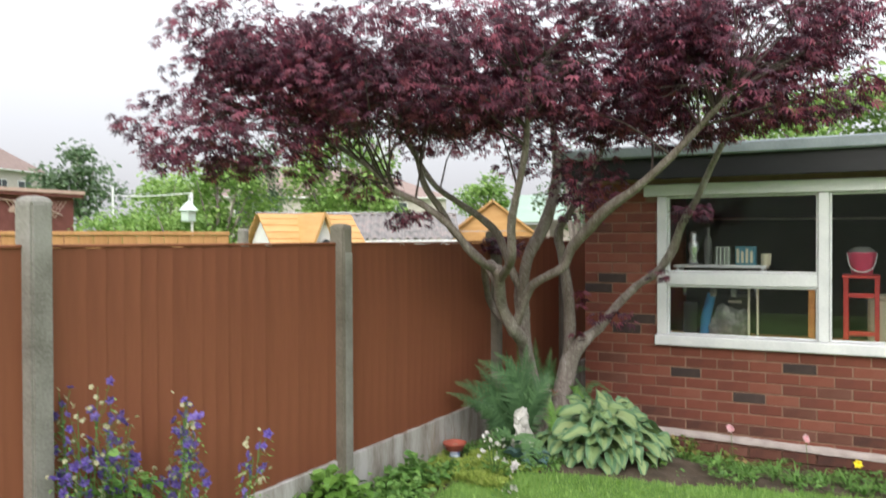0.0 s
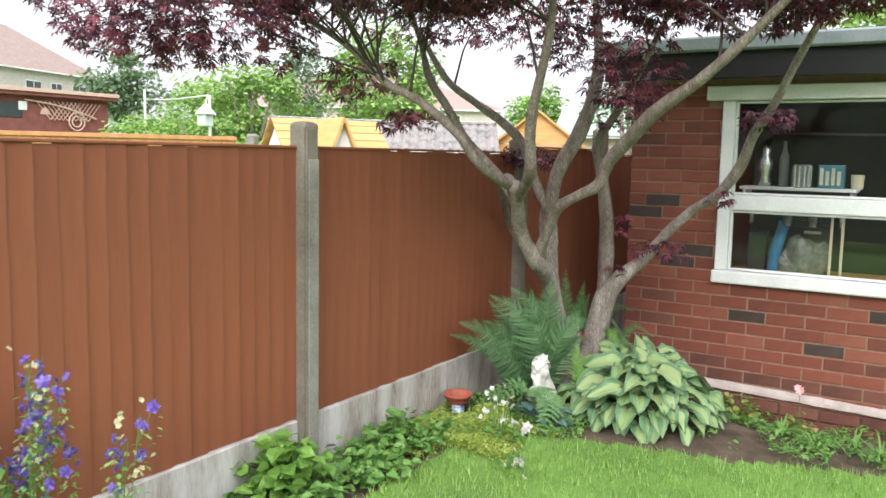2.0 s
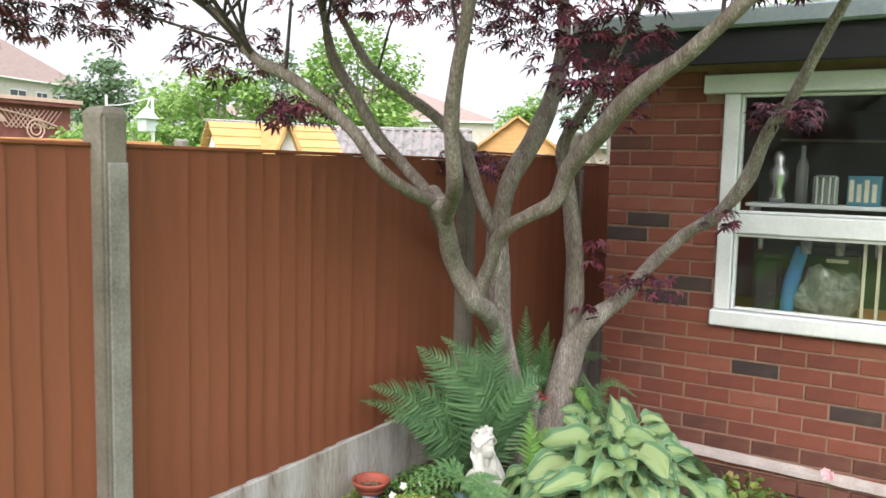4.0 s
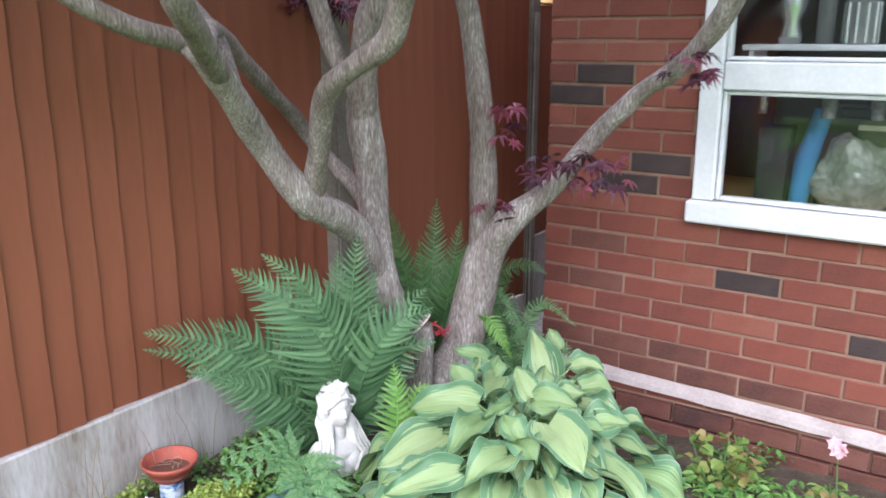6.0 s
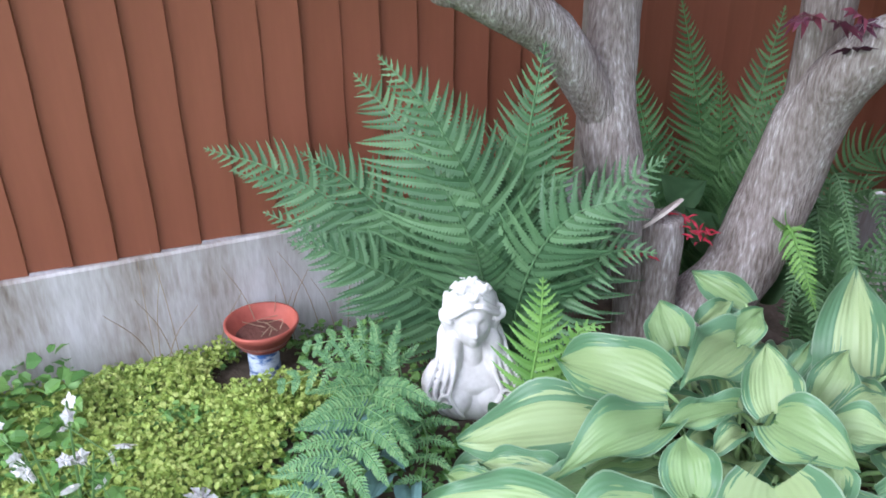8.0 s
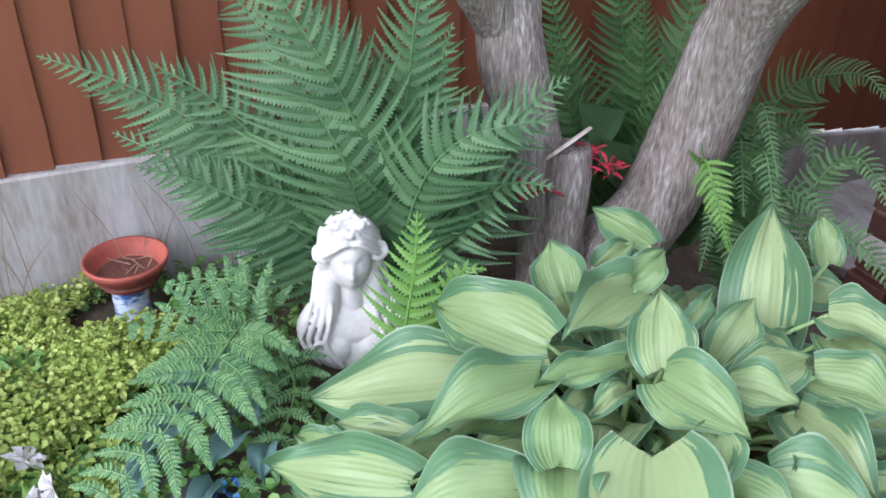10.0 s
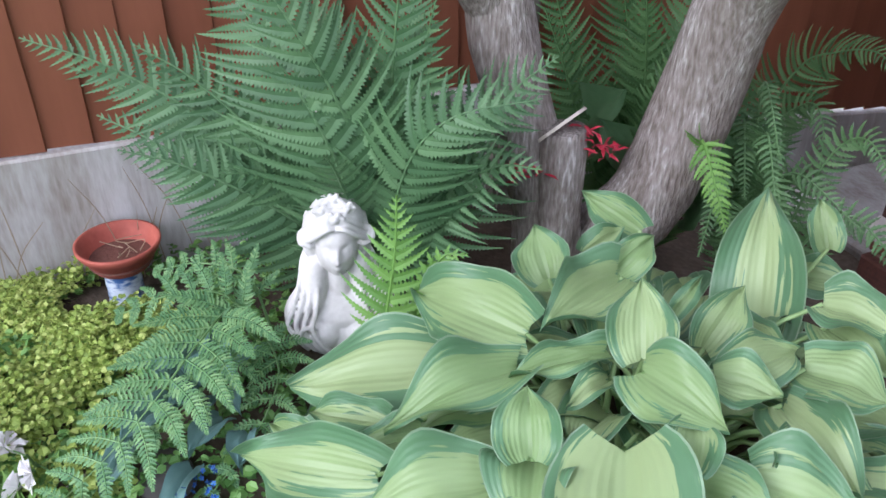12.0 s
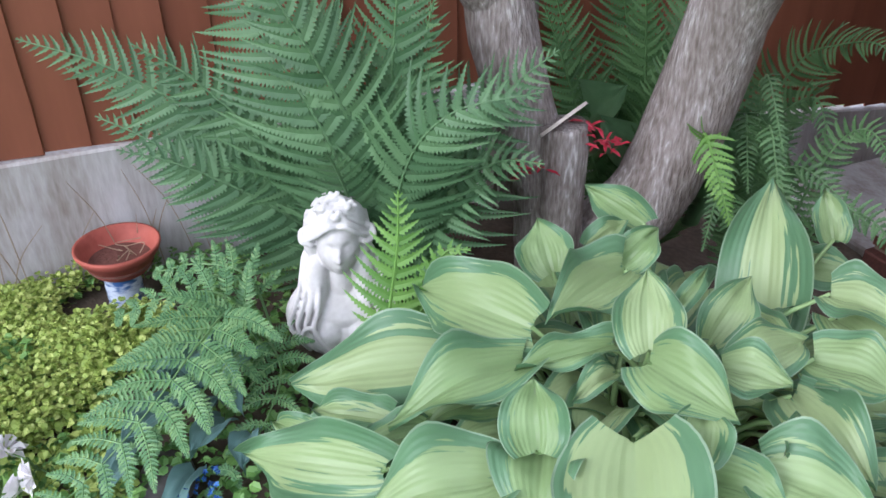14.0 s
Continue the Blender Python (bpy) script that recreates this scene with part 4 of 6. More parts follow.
# ---- hosta ----
def hosta_leaf(buf, p0, p1, width, normal, cup=0.25, curl=0.2, wave=0.0, seed=0.0):
    """A broad oval blade from p0 to its pointed tip p1, cupped about its rib, rippled along the rim."""
    a, b = Vector(p0), Vector(p1)
    d, s, n = frame_of(b - a, normal)
    ln = (b - a).length
    rows, cols = 16, 13
    verts, uvs, faces = [], [], []
    for i in range(rows + 1):
        t = i / rows
        half = width * 0.5 * (math.sin(math.pi * (0.06 + 0.94 * t) ** 0.78) ** (0.58 + 0.45 * t * t) if t < 1 else 0.0) + 0.001
        arch = math.sin(math.pi * t) * ln * curl * 0.5 - ln * curl * 0.35 * t * t
        for j in range(cols):
            u = 2 * j / (cols - 1) - 1
            rip = wave * 0.024 * (ln / 0.2) * abs(u) ** 2 * math.sin(9 * t + seed + (2 if u > 0 else 0)) + 0.007 * noise.noise(Vector((u * 2 + seed, t * 3, 1))) + 0.003 * noise.noise(Vector((u * 6 + seed, t * 7, 3)))
            lift = cup * half * (abs(u) ** 1.5) - 0.008 * math.exp(-(u * 9) ** 2)
            p = a + d * (ln * t - 0.11 * ln * abs(u) ** 1.3 * (1 - t) ** 3) + s * (half * u * (1 - 0.10 * cup * u * u)) + n * (lift + arch + rip)
            verts.append(p)
            uvs.append(((u + 1) / 2, t))
    for i in range(rows):
        for j in range(cols - 1):
            k = i * cols + j
            faces.append((k, k + 1, k + cols + 1, k + cols))
    buf.add(verts, faces, uvs)


def build_hosta():
    h = base("hosta", "large hosta with cream-green leaves and blue-green margins", "hosta", at=(1.0, -1.08, 0.27))
    root = Vector((1.0, -1.08, 0.27))
    rng = random.Random(21)

    def leaf(p0, p1, w, normal, cup=0.25, curl=0.2, wave=0.9):
        b = Buf()
        hosta_leaf(b, Vector(p0) - root, Vector(p1) - root, w, normal, cup, curl, wave, rng.uniform(0, 6))
        ob = part("leaf", b, M["hosta"], h, smooth=True)
        st = Buf()
        foot = Vector((rng.uniform(-0.08, 0.08), rng.uniform(-0.08, 0.08), 0.0))
        q = Vector(p0) - root
        m = foot.lerp(q, 0.6) + Vector((0, 0, 0.05))
        tube(st, [(*foot, 0.006), (*m, 0.0042), (*q, 0.003)], 6, 4, 0, False)
        part("stalk", st, M["stalk"], h, smooth=True)
        return ob

    view = Vector((0.45, -0.45, 0.75))
    up = Vector((0.28, -0.30, 0.95))
    front = Vector((0.62, -0.5, 0.5))
    # the blades that stand out on the mound
    leaf((0.985, -0.88, 0.48), (0.862, -0.79, 0.675), 0.135, (0.6, -0.7, 0.35), 0.30, 0.05)
    leaf((0.862, -1.313, 0.508), (0.777, -1.514, 0.470), 0.156, up, 0.08, 0.06, 0.6)
    leaf((0.921, -1.222, 0.575), (0.734, -1.311, 0.552), 0.128, view, 0.37, 0.25)
    leaf((0.956, -1.253, 0.555), (0.959, -1.438, 0.532), 0.096, up, 0.36, 0.25)
    leaf((1.014, -1.467, 0.509), (0.873, -1.609, 0.468), 0.104, view, 0.19, 0.17)
    leaf((1.098, -1.359, 0.535), (1.056, -1.507, 0.511), 0.118, up, 0.41, 0.20)
    leaf((0.880, -1.050, 0.592), (0.941, -1.205, 0.604), 0.117, view, 0.40, 0.12)
    leaf((0.834, -1.140, 0.585), (0.770, -1.132, 0.636), 0.084, front, 0.35, 0.06)
    leaf((0.793, -0.957, 0.598), (0.699, -1.006, 0.629), 0.067, front, 0.35, 0.06)
    leaf((0.796, -1.056, 0.581), (0.790, -0.986, 0.611), 0.055, front, 0.35, 0.06)
    leaf((0.866, -1.047, 0.590), (0.854, -0.980, 0.630), 0.059, front, 0.35, 0.06)
    leaf((1.038, -1.124, 0.588), (0.970, -1.089, 0.657), 0.090, front, 0.35, 0.06)
    leaf((0.970, -1.028, 0.577), (0.951, -0.968, 0.620), 0.029, front, 0.35, 0.06)
    leaf((1.014, -1.002, 0.549), (0.989, -0.927, 0.615), 0.072, front, 0.35, 0.06)
    leaf((1.060, -1.142, 0.595), (1.181, -1.118, 0.603), 0.101, view, 0.18, 0.24)
    leaf((1.095, -1.061, 0.587), (1.162, -1.017, 0.595), 0.078, up, 0.23, 0.13)
    leaf((1.146, -1.223, 0.580), (1.300, -1.325, 0.535), 0.165, view, 0.22, 0.16, 0.5)
    leaf((1.105, -1.318, 0.562), (1.041, -1.290, 0.609), 0.083, front, 0.35, 0.06)
    leaf((1.082, -1.298, 0.546), (1.179, -1.360, 0.542), 0.109, view, 0.31, 0.21)
    leaf((1.107, -0.920, 0.559), (1.196, -0.866, 0.560), 0.105, up, 0.23, 0.25)
    leaf((1.027, -0.816, 0.577), (1.122, -0.783, 0.583), 0.095, up, 0.35, 0.25)
    leaf((1.041, -0.809, 0.546), (1.154, -0.821, 0.557), 0.087, view, 0.39, 0.15)
    leaf((1.134, -0.977, 0.541), (1.279, -0.998, 0.538), 0.100, view, 0.27, 0.13)
    leaf((1.190, -1.015, 0.558), (1.223, -1.077, 0.570), 0.035, view, 0.21, 0.11)
    leaf((1.186, -1.154, 0.535), (1.269, -1.108, 0.542), 0.091, up, 0.25, 0.20)
    leaf((1.214, -1.097, 0.544), (1.307, -1.028, 0.544), 0.126, up, 0.18, 0.21)
    leaf((1.189, -1.165, 0.563), (1.141, -1.128, 0.600), 0.068, front, 0.35, 0.06)
    leaf((0.902, -1.507, 0.462), (0.820, -1.553, 0.452), 0.057, view, 0.38, 0.18)
    leaf((0.963, -1.392, 0.497), (0.948, -1.486, 0.486), 0.062, up, 0.26, 0.18)
    leaf((0.917, -1.421, 0.488), (0.835, -1.504, 0.470), 0.059, up, 0.35, 0.11)
    leaf((0.985, -1.141, 0.566), (0.974, -1.274, 0.566), 0.055, up, 0.41, 0.10)
    leaf((1.014, -1.150, 0.547), (1.038, -1.226, 0.553), 0.048, up, 0.36, 0.24)
    leaf((1.082, -1.018, 0.567), (1.086, -0.912, 0.575), 0.079, view, 0.18, 0.23)
    leaf((0.921, -0.699, 0.575), (0.877, -0.692, 0.639), 0.056, front, 0.35, 0.06)
    leaf((0.910, -0.737, 0.532), (0.975, -0.686, 0.537), 0.070, view, 0.18, 0.11)
    leaf((0.968, -0.920, 0.532), (1.095, -0.922, 0.546), 0.070, view, 0.22, 0.25)
    # the rest of the mound, in rings that lean out lower and lower
    for ring, (count, r0, z0, r1, z1, size) in enumerate(((12, 0.05, 0.505, 0.20, 0.535, 0.72), (22, 0.17, 0.495, 0.36, 0.475, 0.84), (26, 0.26, 0.46, 0.46, 0.41, 0.9), (26, 0.34, 0.40, 0.54, 0.32, 0.95), (26, 0.36, 0.34, 0.58, 0.26, 0.95))):
        for i in range(count):
            a = 2 * math.pi * (i + 0.5 * (ring % 2)) / count + rng.uniform(-0.15, 0.15)
            k = rng.uniform(0.9, 1.08)
            c, s = math.cos(a), math.sin(a)
            p0 = Vector((1.0 + r0 * c, -1.1 + r0 * s, z0 + rng.uniform(-0.03, 0.01)))
            p1 = Vector((1.0 + r1 * k * c, -1.1 + r1 * k * s, z1 + rng.uniform(-0.04, 0.015)))
            ln = rng.uniform(0.15, 0.21) * size
            p1 = p0 + (p1 - p0).normalized() * ln
            lean = Vector((c * 0.5 + rng.uniform(-0.3, 0.3), s * 0.5 + rng.uniform(-0.3, 0.3), 1))
            leaf(p0, p1, ln * rng.uniform(0.58, 0.78), lean, rng.uniform(0.15, 0.4), rng.uniform(0.15, 0.35), rng.uniform(0.3, 1))


    g = base("small_hosta", "small green-leaved hosta behind the maple stub", "hosta", at=(0.36, -0.62, 0.12))
    for p0, p1, w in (((0.10, -0.02, 0.42), (0.13, -0.10, 0.55), 0.12), ((0.20, 0.05, 0.38), (0.24, -0.02, 0.50), 0.10), ((0.16, 0.0, 0.30), (0.30, -0.06, 0.40), 0.10), ((0.04, -0.05, 0.36), (0.02, -0.14, 0.46), 0.09), ((-0.16, -0.06, 0.36), (-0.01, -0.08, 0.50), 0.15), ((-0.10, -0.10, 0.33), (0.03, -0.16, 0.40), 0.13)):
        b = Buf()
        hosta_leaf(b, p0, p1, w, (0.6, -0.6, 0.5), 0.25, 0.15, 0.4, w * 50)
        part("leaf", b, M["fern"], g, smooth=True)


M["stalk"] = material("hosta_stalk", [(0.20, 0.32, 0.12), (0.30, 0.42, 0.18)], 12, 0.5, 0.0, 60)
build_hosta()


# ---- statue and pot ----
def build_statue():
    bm = bmesh.new()

    def blob(c, r, seg=3):
        return bmesh.ops.create_icosphere(bm, subdivisions=seg, radius=1, matrix=Matrix.Translation(c) @ Matrix.Diagonal((*r, 1)))["verts"]

    def bump(v, at, size, amount):
        d = (v.co - Vector(at)).length / size
        return amount * math.exp(-d * d)

    def strand(nodes, r0, r1):
        pts = spline(nodes, 10)
        for k, p in enumerate(pts):
            r = r0 + (r1 - r0) * k / len(pts)
            blob(tuple(p[:3]), (r, r, r), 1)

    # it looks along +y; turned when placed
    for v in blob((0, 0.004, 0.192), (0.041, 0.050, 0.060), 5):
        push = bump(v, (0, 0.054, 0.182), 0.0075, 0.013) + bump(v, (0, 0.055, 0.196), 0.0065, 0.008)
        push -= bump(v, (0.016, 0.048, 0.204), 0.011, 0.010) + bump(v, (-0.016, 0.048, 0.204), 0.011, 0.010)
        push += bump(v, (0.017, 0.046, 0.201), 0.006, 0.006) + bump(v, (-0.017, 0.046, 0.201), 0.006, 0.006)
        push += bump(v, (0, 0.050, 0.166), 0.009, 0.008) - bump(v, (0, 0.053, 0.1725), 0.004, 0.003) + bump(v, (0, 0.040, 0.146), 0.013, 0.008)
        push += bump(v, (0.015, 0.050, 0.213), 0.009, 0.004) + bump(v, (-0.015, 0.050, 0.213), 0.009, 0.004)
        v.co += Vector((0, push, 0))
    # hair: a high mass, parted in the middle and swept to thick rolls at the temples
    blob((0, -0.012, 0.229), (0.0545, 0.0535, 0.057), 4)
    blob((0, -0.030, 0.205), (0.050, 0.042, 0.056), 4)
    for side in (-1, 1):
        for k in range(5):
            h = 0.0098 * k
            strand([(side * 0.003, 0.040 - 0.80 * h, 0.243 + 1.10 * h, 0), (side * 0.018, 0.044 - 0.85 * h, 0.243 + 1.0 * h, 0), (side * 0.040, 0.032 - 0.9 * h, 0.223 + 0.85 * h, 0), (side * (0.058 - 0.12 * h), 0.010 - 0.9 * h, 0.206 + 0.75 * h, 0), (side * (0.058 - 0.2 * h), -0.010 - 0.7 * h, 0.214 + 0.6 * h, 0)], 0.0050, 0.0078)
        strand([(side * 0.050, 0.018, 0.200, 0), (side * 0.066, 0.012, 0.206, 0), (side * 0.064, 0.002, 0.220, 0), (side * 0.052, 0.006, 0.224, 0)], 0.009, 0.006)
        blob((side * 0.048, -0.012, 0.186), (0.018, 0.024, 0.030), 3)
        # long waved locks that fall over the shoulders
        for lock in range(4):
            o = 0.0118 * lock
            strand([(side * 0.044, -0.004 - o, 0.180, 0), (side * (0.050 + 0.5 * o), 0.012 - o, 0.150, 0), (side * (0.040 + o), 0.036 - 0.4 * o, 0.122, 0), (side * (0.050 + 1.1 * o), 0.052 - 0.5 * o, 0.092, 0), (side * (0.036 + o), 0.058 - 0.4 * o, 0.062, 0), (side * (0.024 + o), 0.056 - 0.4 * o, 0.044, 0)], 0.0062, 0.0046)
        strand([(side * (0.058 + 0.011 * math.cos(a)), 0.053, 0.084 + 0.011 * math.sin(a), 0) for a in [0.9 * k for k in range(7)]], 0.0045, 0.0040)
    # a rosette and petals set in the hair
    for cx, cz, cy, size in ((0.0, 0.262, 0.036, 0.013), (0.024, 0.272, 0.020, 0.012), (-0.024, 0.274, 0.018, 0.012), (0.0, 0.286, 0.006, 0.012)):
        blob((cx, cy + 0.004, cz), (size * 0.6, size * 0.5, size * 0.6), 2)
        for k in range(6):
            a = math.pi / 3 * k
            blob((cx + size * math.cos(a), cy, cz + 0.8 * size * math.sin(a)), (size * 0.50, size * 0.30, size * 0.46), 2)
    blob((0, 0.000, 0.130), (0.027, 0.028, 0.046), 3)
    blob((0, -0.012, 0.140), (0.054, 0.030, 0.060), 4)
    for side in (-1, 1):
        blob((side * 0.044, 0.010, 0.120), (0.024, 0.026, 0.050), 3)
    blob((0, 0.002, 0.092), (0.086, 0.042, 0.034), 4)
    for side in (-1, 1):
        blob((side * 0.070, -0.002, 0.086), (0.027, 0.036, 0.036), 3)
        blob((side * 0.030, 0.026, 0.066), (0.034, 0.030, 0.034), 3)
    blob((0, 0.008, 0.052), (0.070, 0.042, 0.050), 4)
    blob((0, 0.004, 0.018), (0.050, 0.040, 0.034), 3)
    blob((0, 0.002, 0.002), (0.046, 0.040, 0.016), 3)
    # a small head on a longer neck
    for v in bm.verts:
        f = min(1.0, max(0.0, (v.co.z - 0.105) / 0.035))
        f = f * f * (3 - 2 * f)
        v.co = Vector((v.co.x * (1 - 0.15 * f), v.co.y * (1 - 0.15 * f), v.co.z + f * (0.041 - (v.co.z - 0.132) * 0.137))) * 1.06
    me = bpy.data.meshes.new("statue")
    bm.to_mesh(me)
    bm.free()
    me.materials.append(M["plaster"])
    ob = new("statue", me)
    re = ob.modifiers.new("merge", "REMESH")
    re.mode = "VOXEL"
    re.voxel_size = 0.0021
    re.use_smooth_shade = True
    sm = ob.modifiers.new("soften", "SMOOTH")
    sm.iterations = 2
    ob.matrix_world = pose(0.492, -1.352, 0.262, 0, 0, 254)
    tagged(ob, "small white plaster garden bust with curled hair", "statue")


build_statue()


def build_pot():
    tin = base("tin_can", "old blue and white printed tin standing in the border", "tin", at=(0.135, -1.705, 0.245))
    b = lathe([(0.0, 0.0), (0.036, 0.0), (0.037, 0.004), (0.035, 0.008), (0.036, 0.02), (0.035, 0.03), (0.036, 0.045), (0.035, 0.055), (0.036, 0.07), (0.035, 0.078), (0.0, 0.078)], 24)
    part("body", b, M["tin_blue"], tin, smooth=True)
    dish = base("plant_saucer", "terracotta plastic bowl with dried leaves on a tin", "bowl", at=(0.130, -1.70, 0.323))
    b = lathe([(0.0, 0.0), (0.052, 0.0), (0.056, 0.004), (0.072, 0.036), (0.076, 0.038), (0.083, 0.052), (0.083, 0.058), (0.078, 0.058), (0.072, 0.042), (0.053, 0.010), (0.0, 0.008)], 36)
    part("bowl", b, M["terracotta"], dish, smooth=True)
    b = lathe([(0.0, 0.026), (0.03, 0.025), (0.064, 0.023), (0.064, 0.015)], 30)
    part("litter", b, M["wilted"], dish, "dry brown leaf litter")
    rng = random.Random(8)
    for i in range(7):
        a, r = rng.uniform(0, 6.28), rng.uniform(0, 0.04)
        s = Buf()
        x, y = r * math.cos(a), r * math.sin(a)
        tube(s, [(x, y, 0.029, 0.0012), (x + rng.uniform(-0.03, 0.03), y + rng.uniform(-0.03, 0.03), 0.038, 0.001), (x + rng.uniform(-0.04, 0.04), y + rng.uniform(-0.04, 0.04), 0.032, 0.0008)], 4, 4)
        part("dry_stalk", s, M["dry_stem"], dish)


build_pot()


def build_dry_stems():
    rng = random.Random(14)
    for i in range(15):
        y = rng.uniform(-1.98, -1.48)
        g = base("dry_stem", "thin dry grass stem against the gravel board", "grass stem", "dry stems by the fence", at=(0.06, y, 0.24))
        b = Buf()
        h = rng.uniform(0.14, 0.34)
        lean = rng.uniform(-0.12, 0.12)
        tube(b, [(0, 0, 0, 0.0014), (0.01, lean * 0.4, h * 0.6, 0.0012), (0.02, lean, h, 0.0006)], 4, 4, 0, False)
        part("stem", b, M["dry_stem"], g)


build_dry_stems()


# ---- low plants and flowers ----
def round_leaf(buf, at, d, s, up, ln, w, fold=0.15):
    """A small oval leaf of six faces with a folded rib."""
    pts = [at, at + d * ln * 0.3 - s * w * 0.45 + up * fold * w, at + d * ln * 0.7 - s * w * 0.42 + up * fold * w, at + d * ln - up * ln * 0.15, at + d * ln * 0.7 + s * w * 0.42 + up * fold * w, at + d * ln * 0.3 + s * w * 0.45 + up * fold * w, at + d * ln * 0.35, at + d * ln * 0.7]
    buf.add(pts, [(0, 6, 1), (1, 6, 7, 2), (2, 7, 3), (0, 5, 6), (6, 5, 4, 7), (7, 4, 3)])


def scatter_leaves(name, label, category, mat, count, region, size, height, seed, kind="stuff", slim=0.8, tilt=0.5, keep=None):
    rng = random.Random(seed)
    b = Buf()
    made = 0
    tries = 0
    while made < count and tries < count * 12:
        tries += 1
        x, y = rng.uniform(region[0], region[1]), rng.uniform(region[2], region[3])
        if keep and not keep(x, y):
            continue
        made += 1
        cover = 0.5 + 0.5 * noise.noise(Vector((x * 6, y * 6, seed)))
        z = ground_z(x, y) + height * (0.15 + 0.85 * cover) * rng.random() ** 0.6
        a = rng.uniform(0, 2 * math.pi)
        d, s, up = frame_of((math.cos(a), math.sin(a), rng.uniform(-0.5, 0.7)), (rng.gauss(0, tilt), rng.gauss(0, tilt), 1))
        ln = rng.uniform(*size)
        round_leaf(b, Vector((x, y, z)), d, s, up, ln, ln * slim)
    return tagged(put(name, b, mat), label, category, kind=kind)


def off_pots(x, y):
    return (x - 0.17) ** 2 + (y + 1.73) ** 2 > 0.10**2 and (x - 0.475) ** 2 + (y + 1.375) ** 2 > 0.09**2


def build_cover():
    scatter_leaves("creeping_jenny", "yellow-green creeping ground cover with small round leaves", "ground cover", M["jenny"], 18500, (0.04, 0.74, -2.30, -1.55), (0.007, 0.015), 0.10, 31,
        slim=0.95, keep=lambda x, y: off_pots(x, y) and y < -1.60 - 0.10 * math.sin(x * 9) and x < 0.34 + 0.72 * (-1.55 - y))
    scatter_leaves("creeping_jenny", "loose yellow-green ground cover along the lawn edge", "ground cover", M["jenny"], 3200, (0.25, 0.80, -2.5, -1.75), (0.009, 0.020), 0.06, 33, slim=0.95, keep=lambda x, y: not inside(x, y, LAWN))
    scatter_leaves("border_weeds", "mixed small green leaves covering the border soil", "ground cover", M["leaf"], 4200, (0.04, 0.90, -2.2, -1.2), (0.010, 0.024), 0.06, 35, keep=lambda x, y: off_pots(x, y) and not inside(x, y, LAWN))
    scatter_leaves("border_weeds", "mixed green leaves at the foot of the fence", "ground cover", M["leaf"], 2600, (0.04, 0.55, -4.9, -2.1), (0.02, 0.05), 0.16, 37, keep=lambda x, y: not inside(x, y, LAWN))
    scatter_leaves("wall_weeds", "thin patchy weeds at the foot of the brick wall", "weeds", M["leaf"], 2600, (1.35, 2.95, -1.3, -0.05), (0.015, 0.050), 0.11, 39, slim=0.4, keep=lambda x, y: not inside(x, y, LAWN) and noise.noise(Vector((x * 3, y * 3, 5))) > -0.1)


build_cover()


def leafy_bush(name, label, at, radius, height, count, size, mat, seed, slim=0.75):
    rng = random.Random(seed)
    bush = base(name, label, "plant", at=(at[0], at[1], ground_z(at[0], at[1])))
    leaves = Buf()
    for i in range(max(6, count // 7)):
        stems = Buf()
        a, r = rng.uniform(0, 6.28), radius * math.sqrt(rng.random())
        top = Vector((r * math.cos(a), r * math.sin(a), height * (0.45 + 0.55 * rng.random()) * (1 - 0.5 * (r / radius) ** 2)))
        tube(stems, [(top.x * 0.2, top.y * 0.2, 0, 0.004), (top.x * 0.7, top.y * 0.7, top.z * 0.6, 0.003), (*top, 0.0015)], 5, 3, 0, False)
        part("stalk", stems, M["stem"], bush)
        for k in range(7):
            q = top * rng.uniform(0.55, 1.0) + Vector((rng.uniform(-1, 1), rng.uniform(-1, 1), rng.uniform(-0.4, 0.4))) * size[1] * 0.6
            b = rng.uniform(0, 6.28)
            d, s, up = frame_of((math.cos(b), math.sin(b), rng.uniform(-0.5, 0.3)), (rng.gauss(0, 0.4), rng.gauss(0, 0.4), 1))
            ln = rng.uniform(*size)
            round_leaf(leaves, q, d, s, up, ln, ln * slim)
    part("foliage", leaves, mat, bush)
    return bush


def blossom(buf, at, normal, size, petals, rng, layers=1):
    d, s, n = frame_of(Vector(normal).orthogonal(), normal)
    for lay in range(layers):
        for k in range(petals):
            a = 2 * math.pi * (k + 0.5 * lay) / petals + rng.uniform(-0.15, 0.15)
            v = d * math.cos(a) + s * math.sin(a)
            w = n.cross(v)
            r = size * (1 - 0.25 * lay)
            lift = n * (0.2 + 0.25 * lay) * size
            pts = [at, at + v * r * 0.55 - w * r * 0.32 + lift, at + v * r + lift * 0.8, at + v * r * 0.55 + w * r * 0.32 + lift]
            buf.add(pts, [(0, 1, 2, 3)])


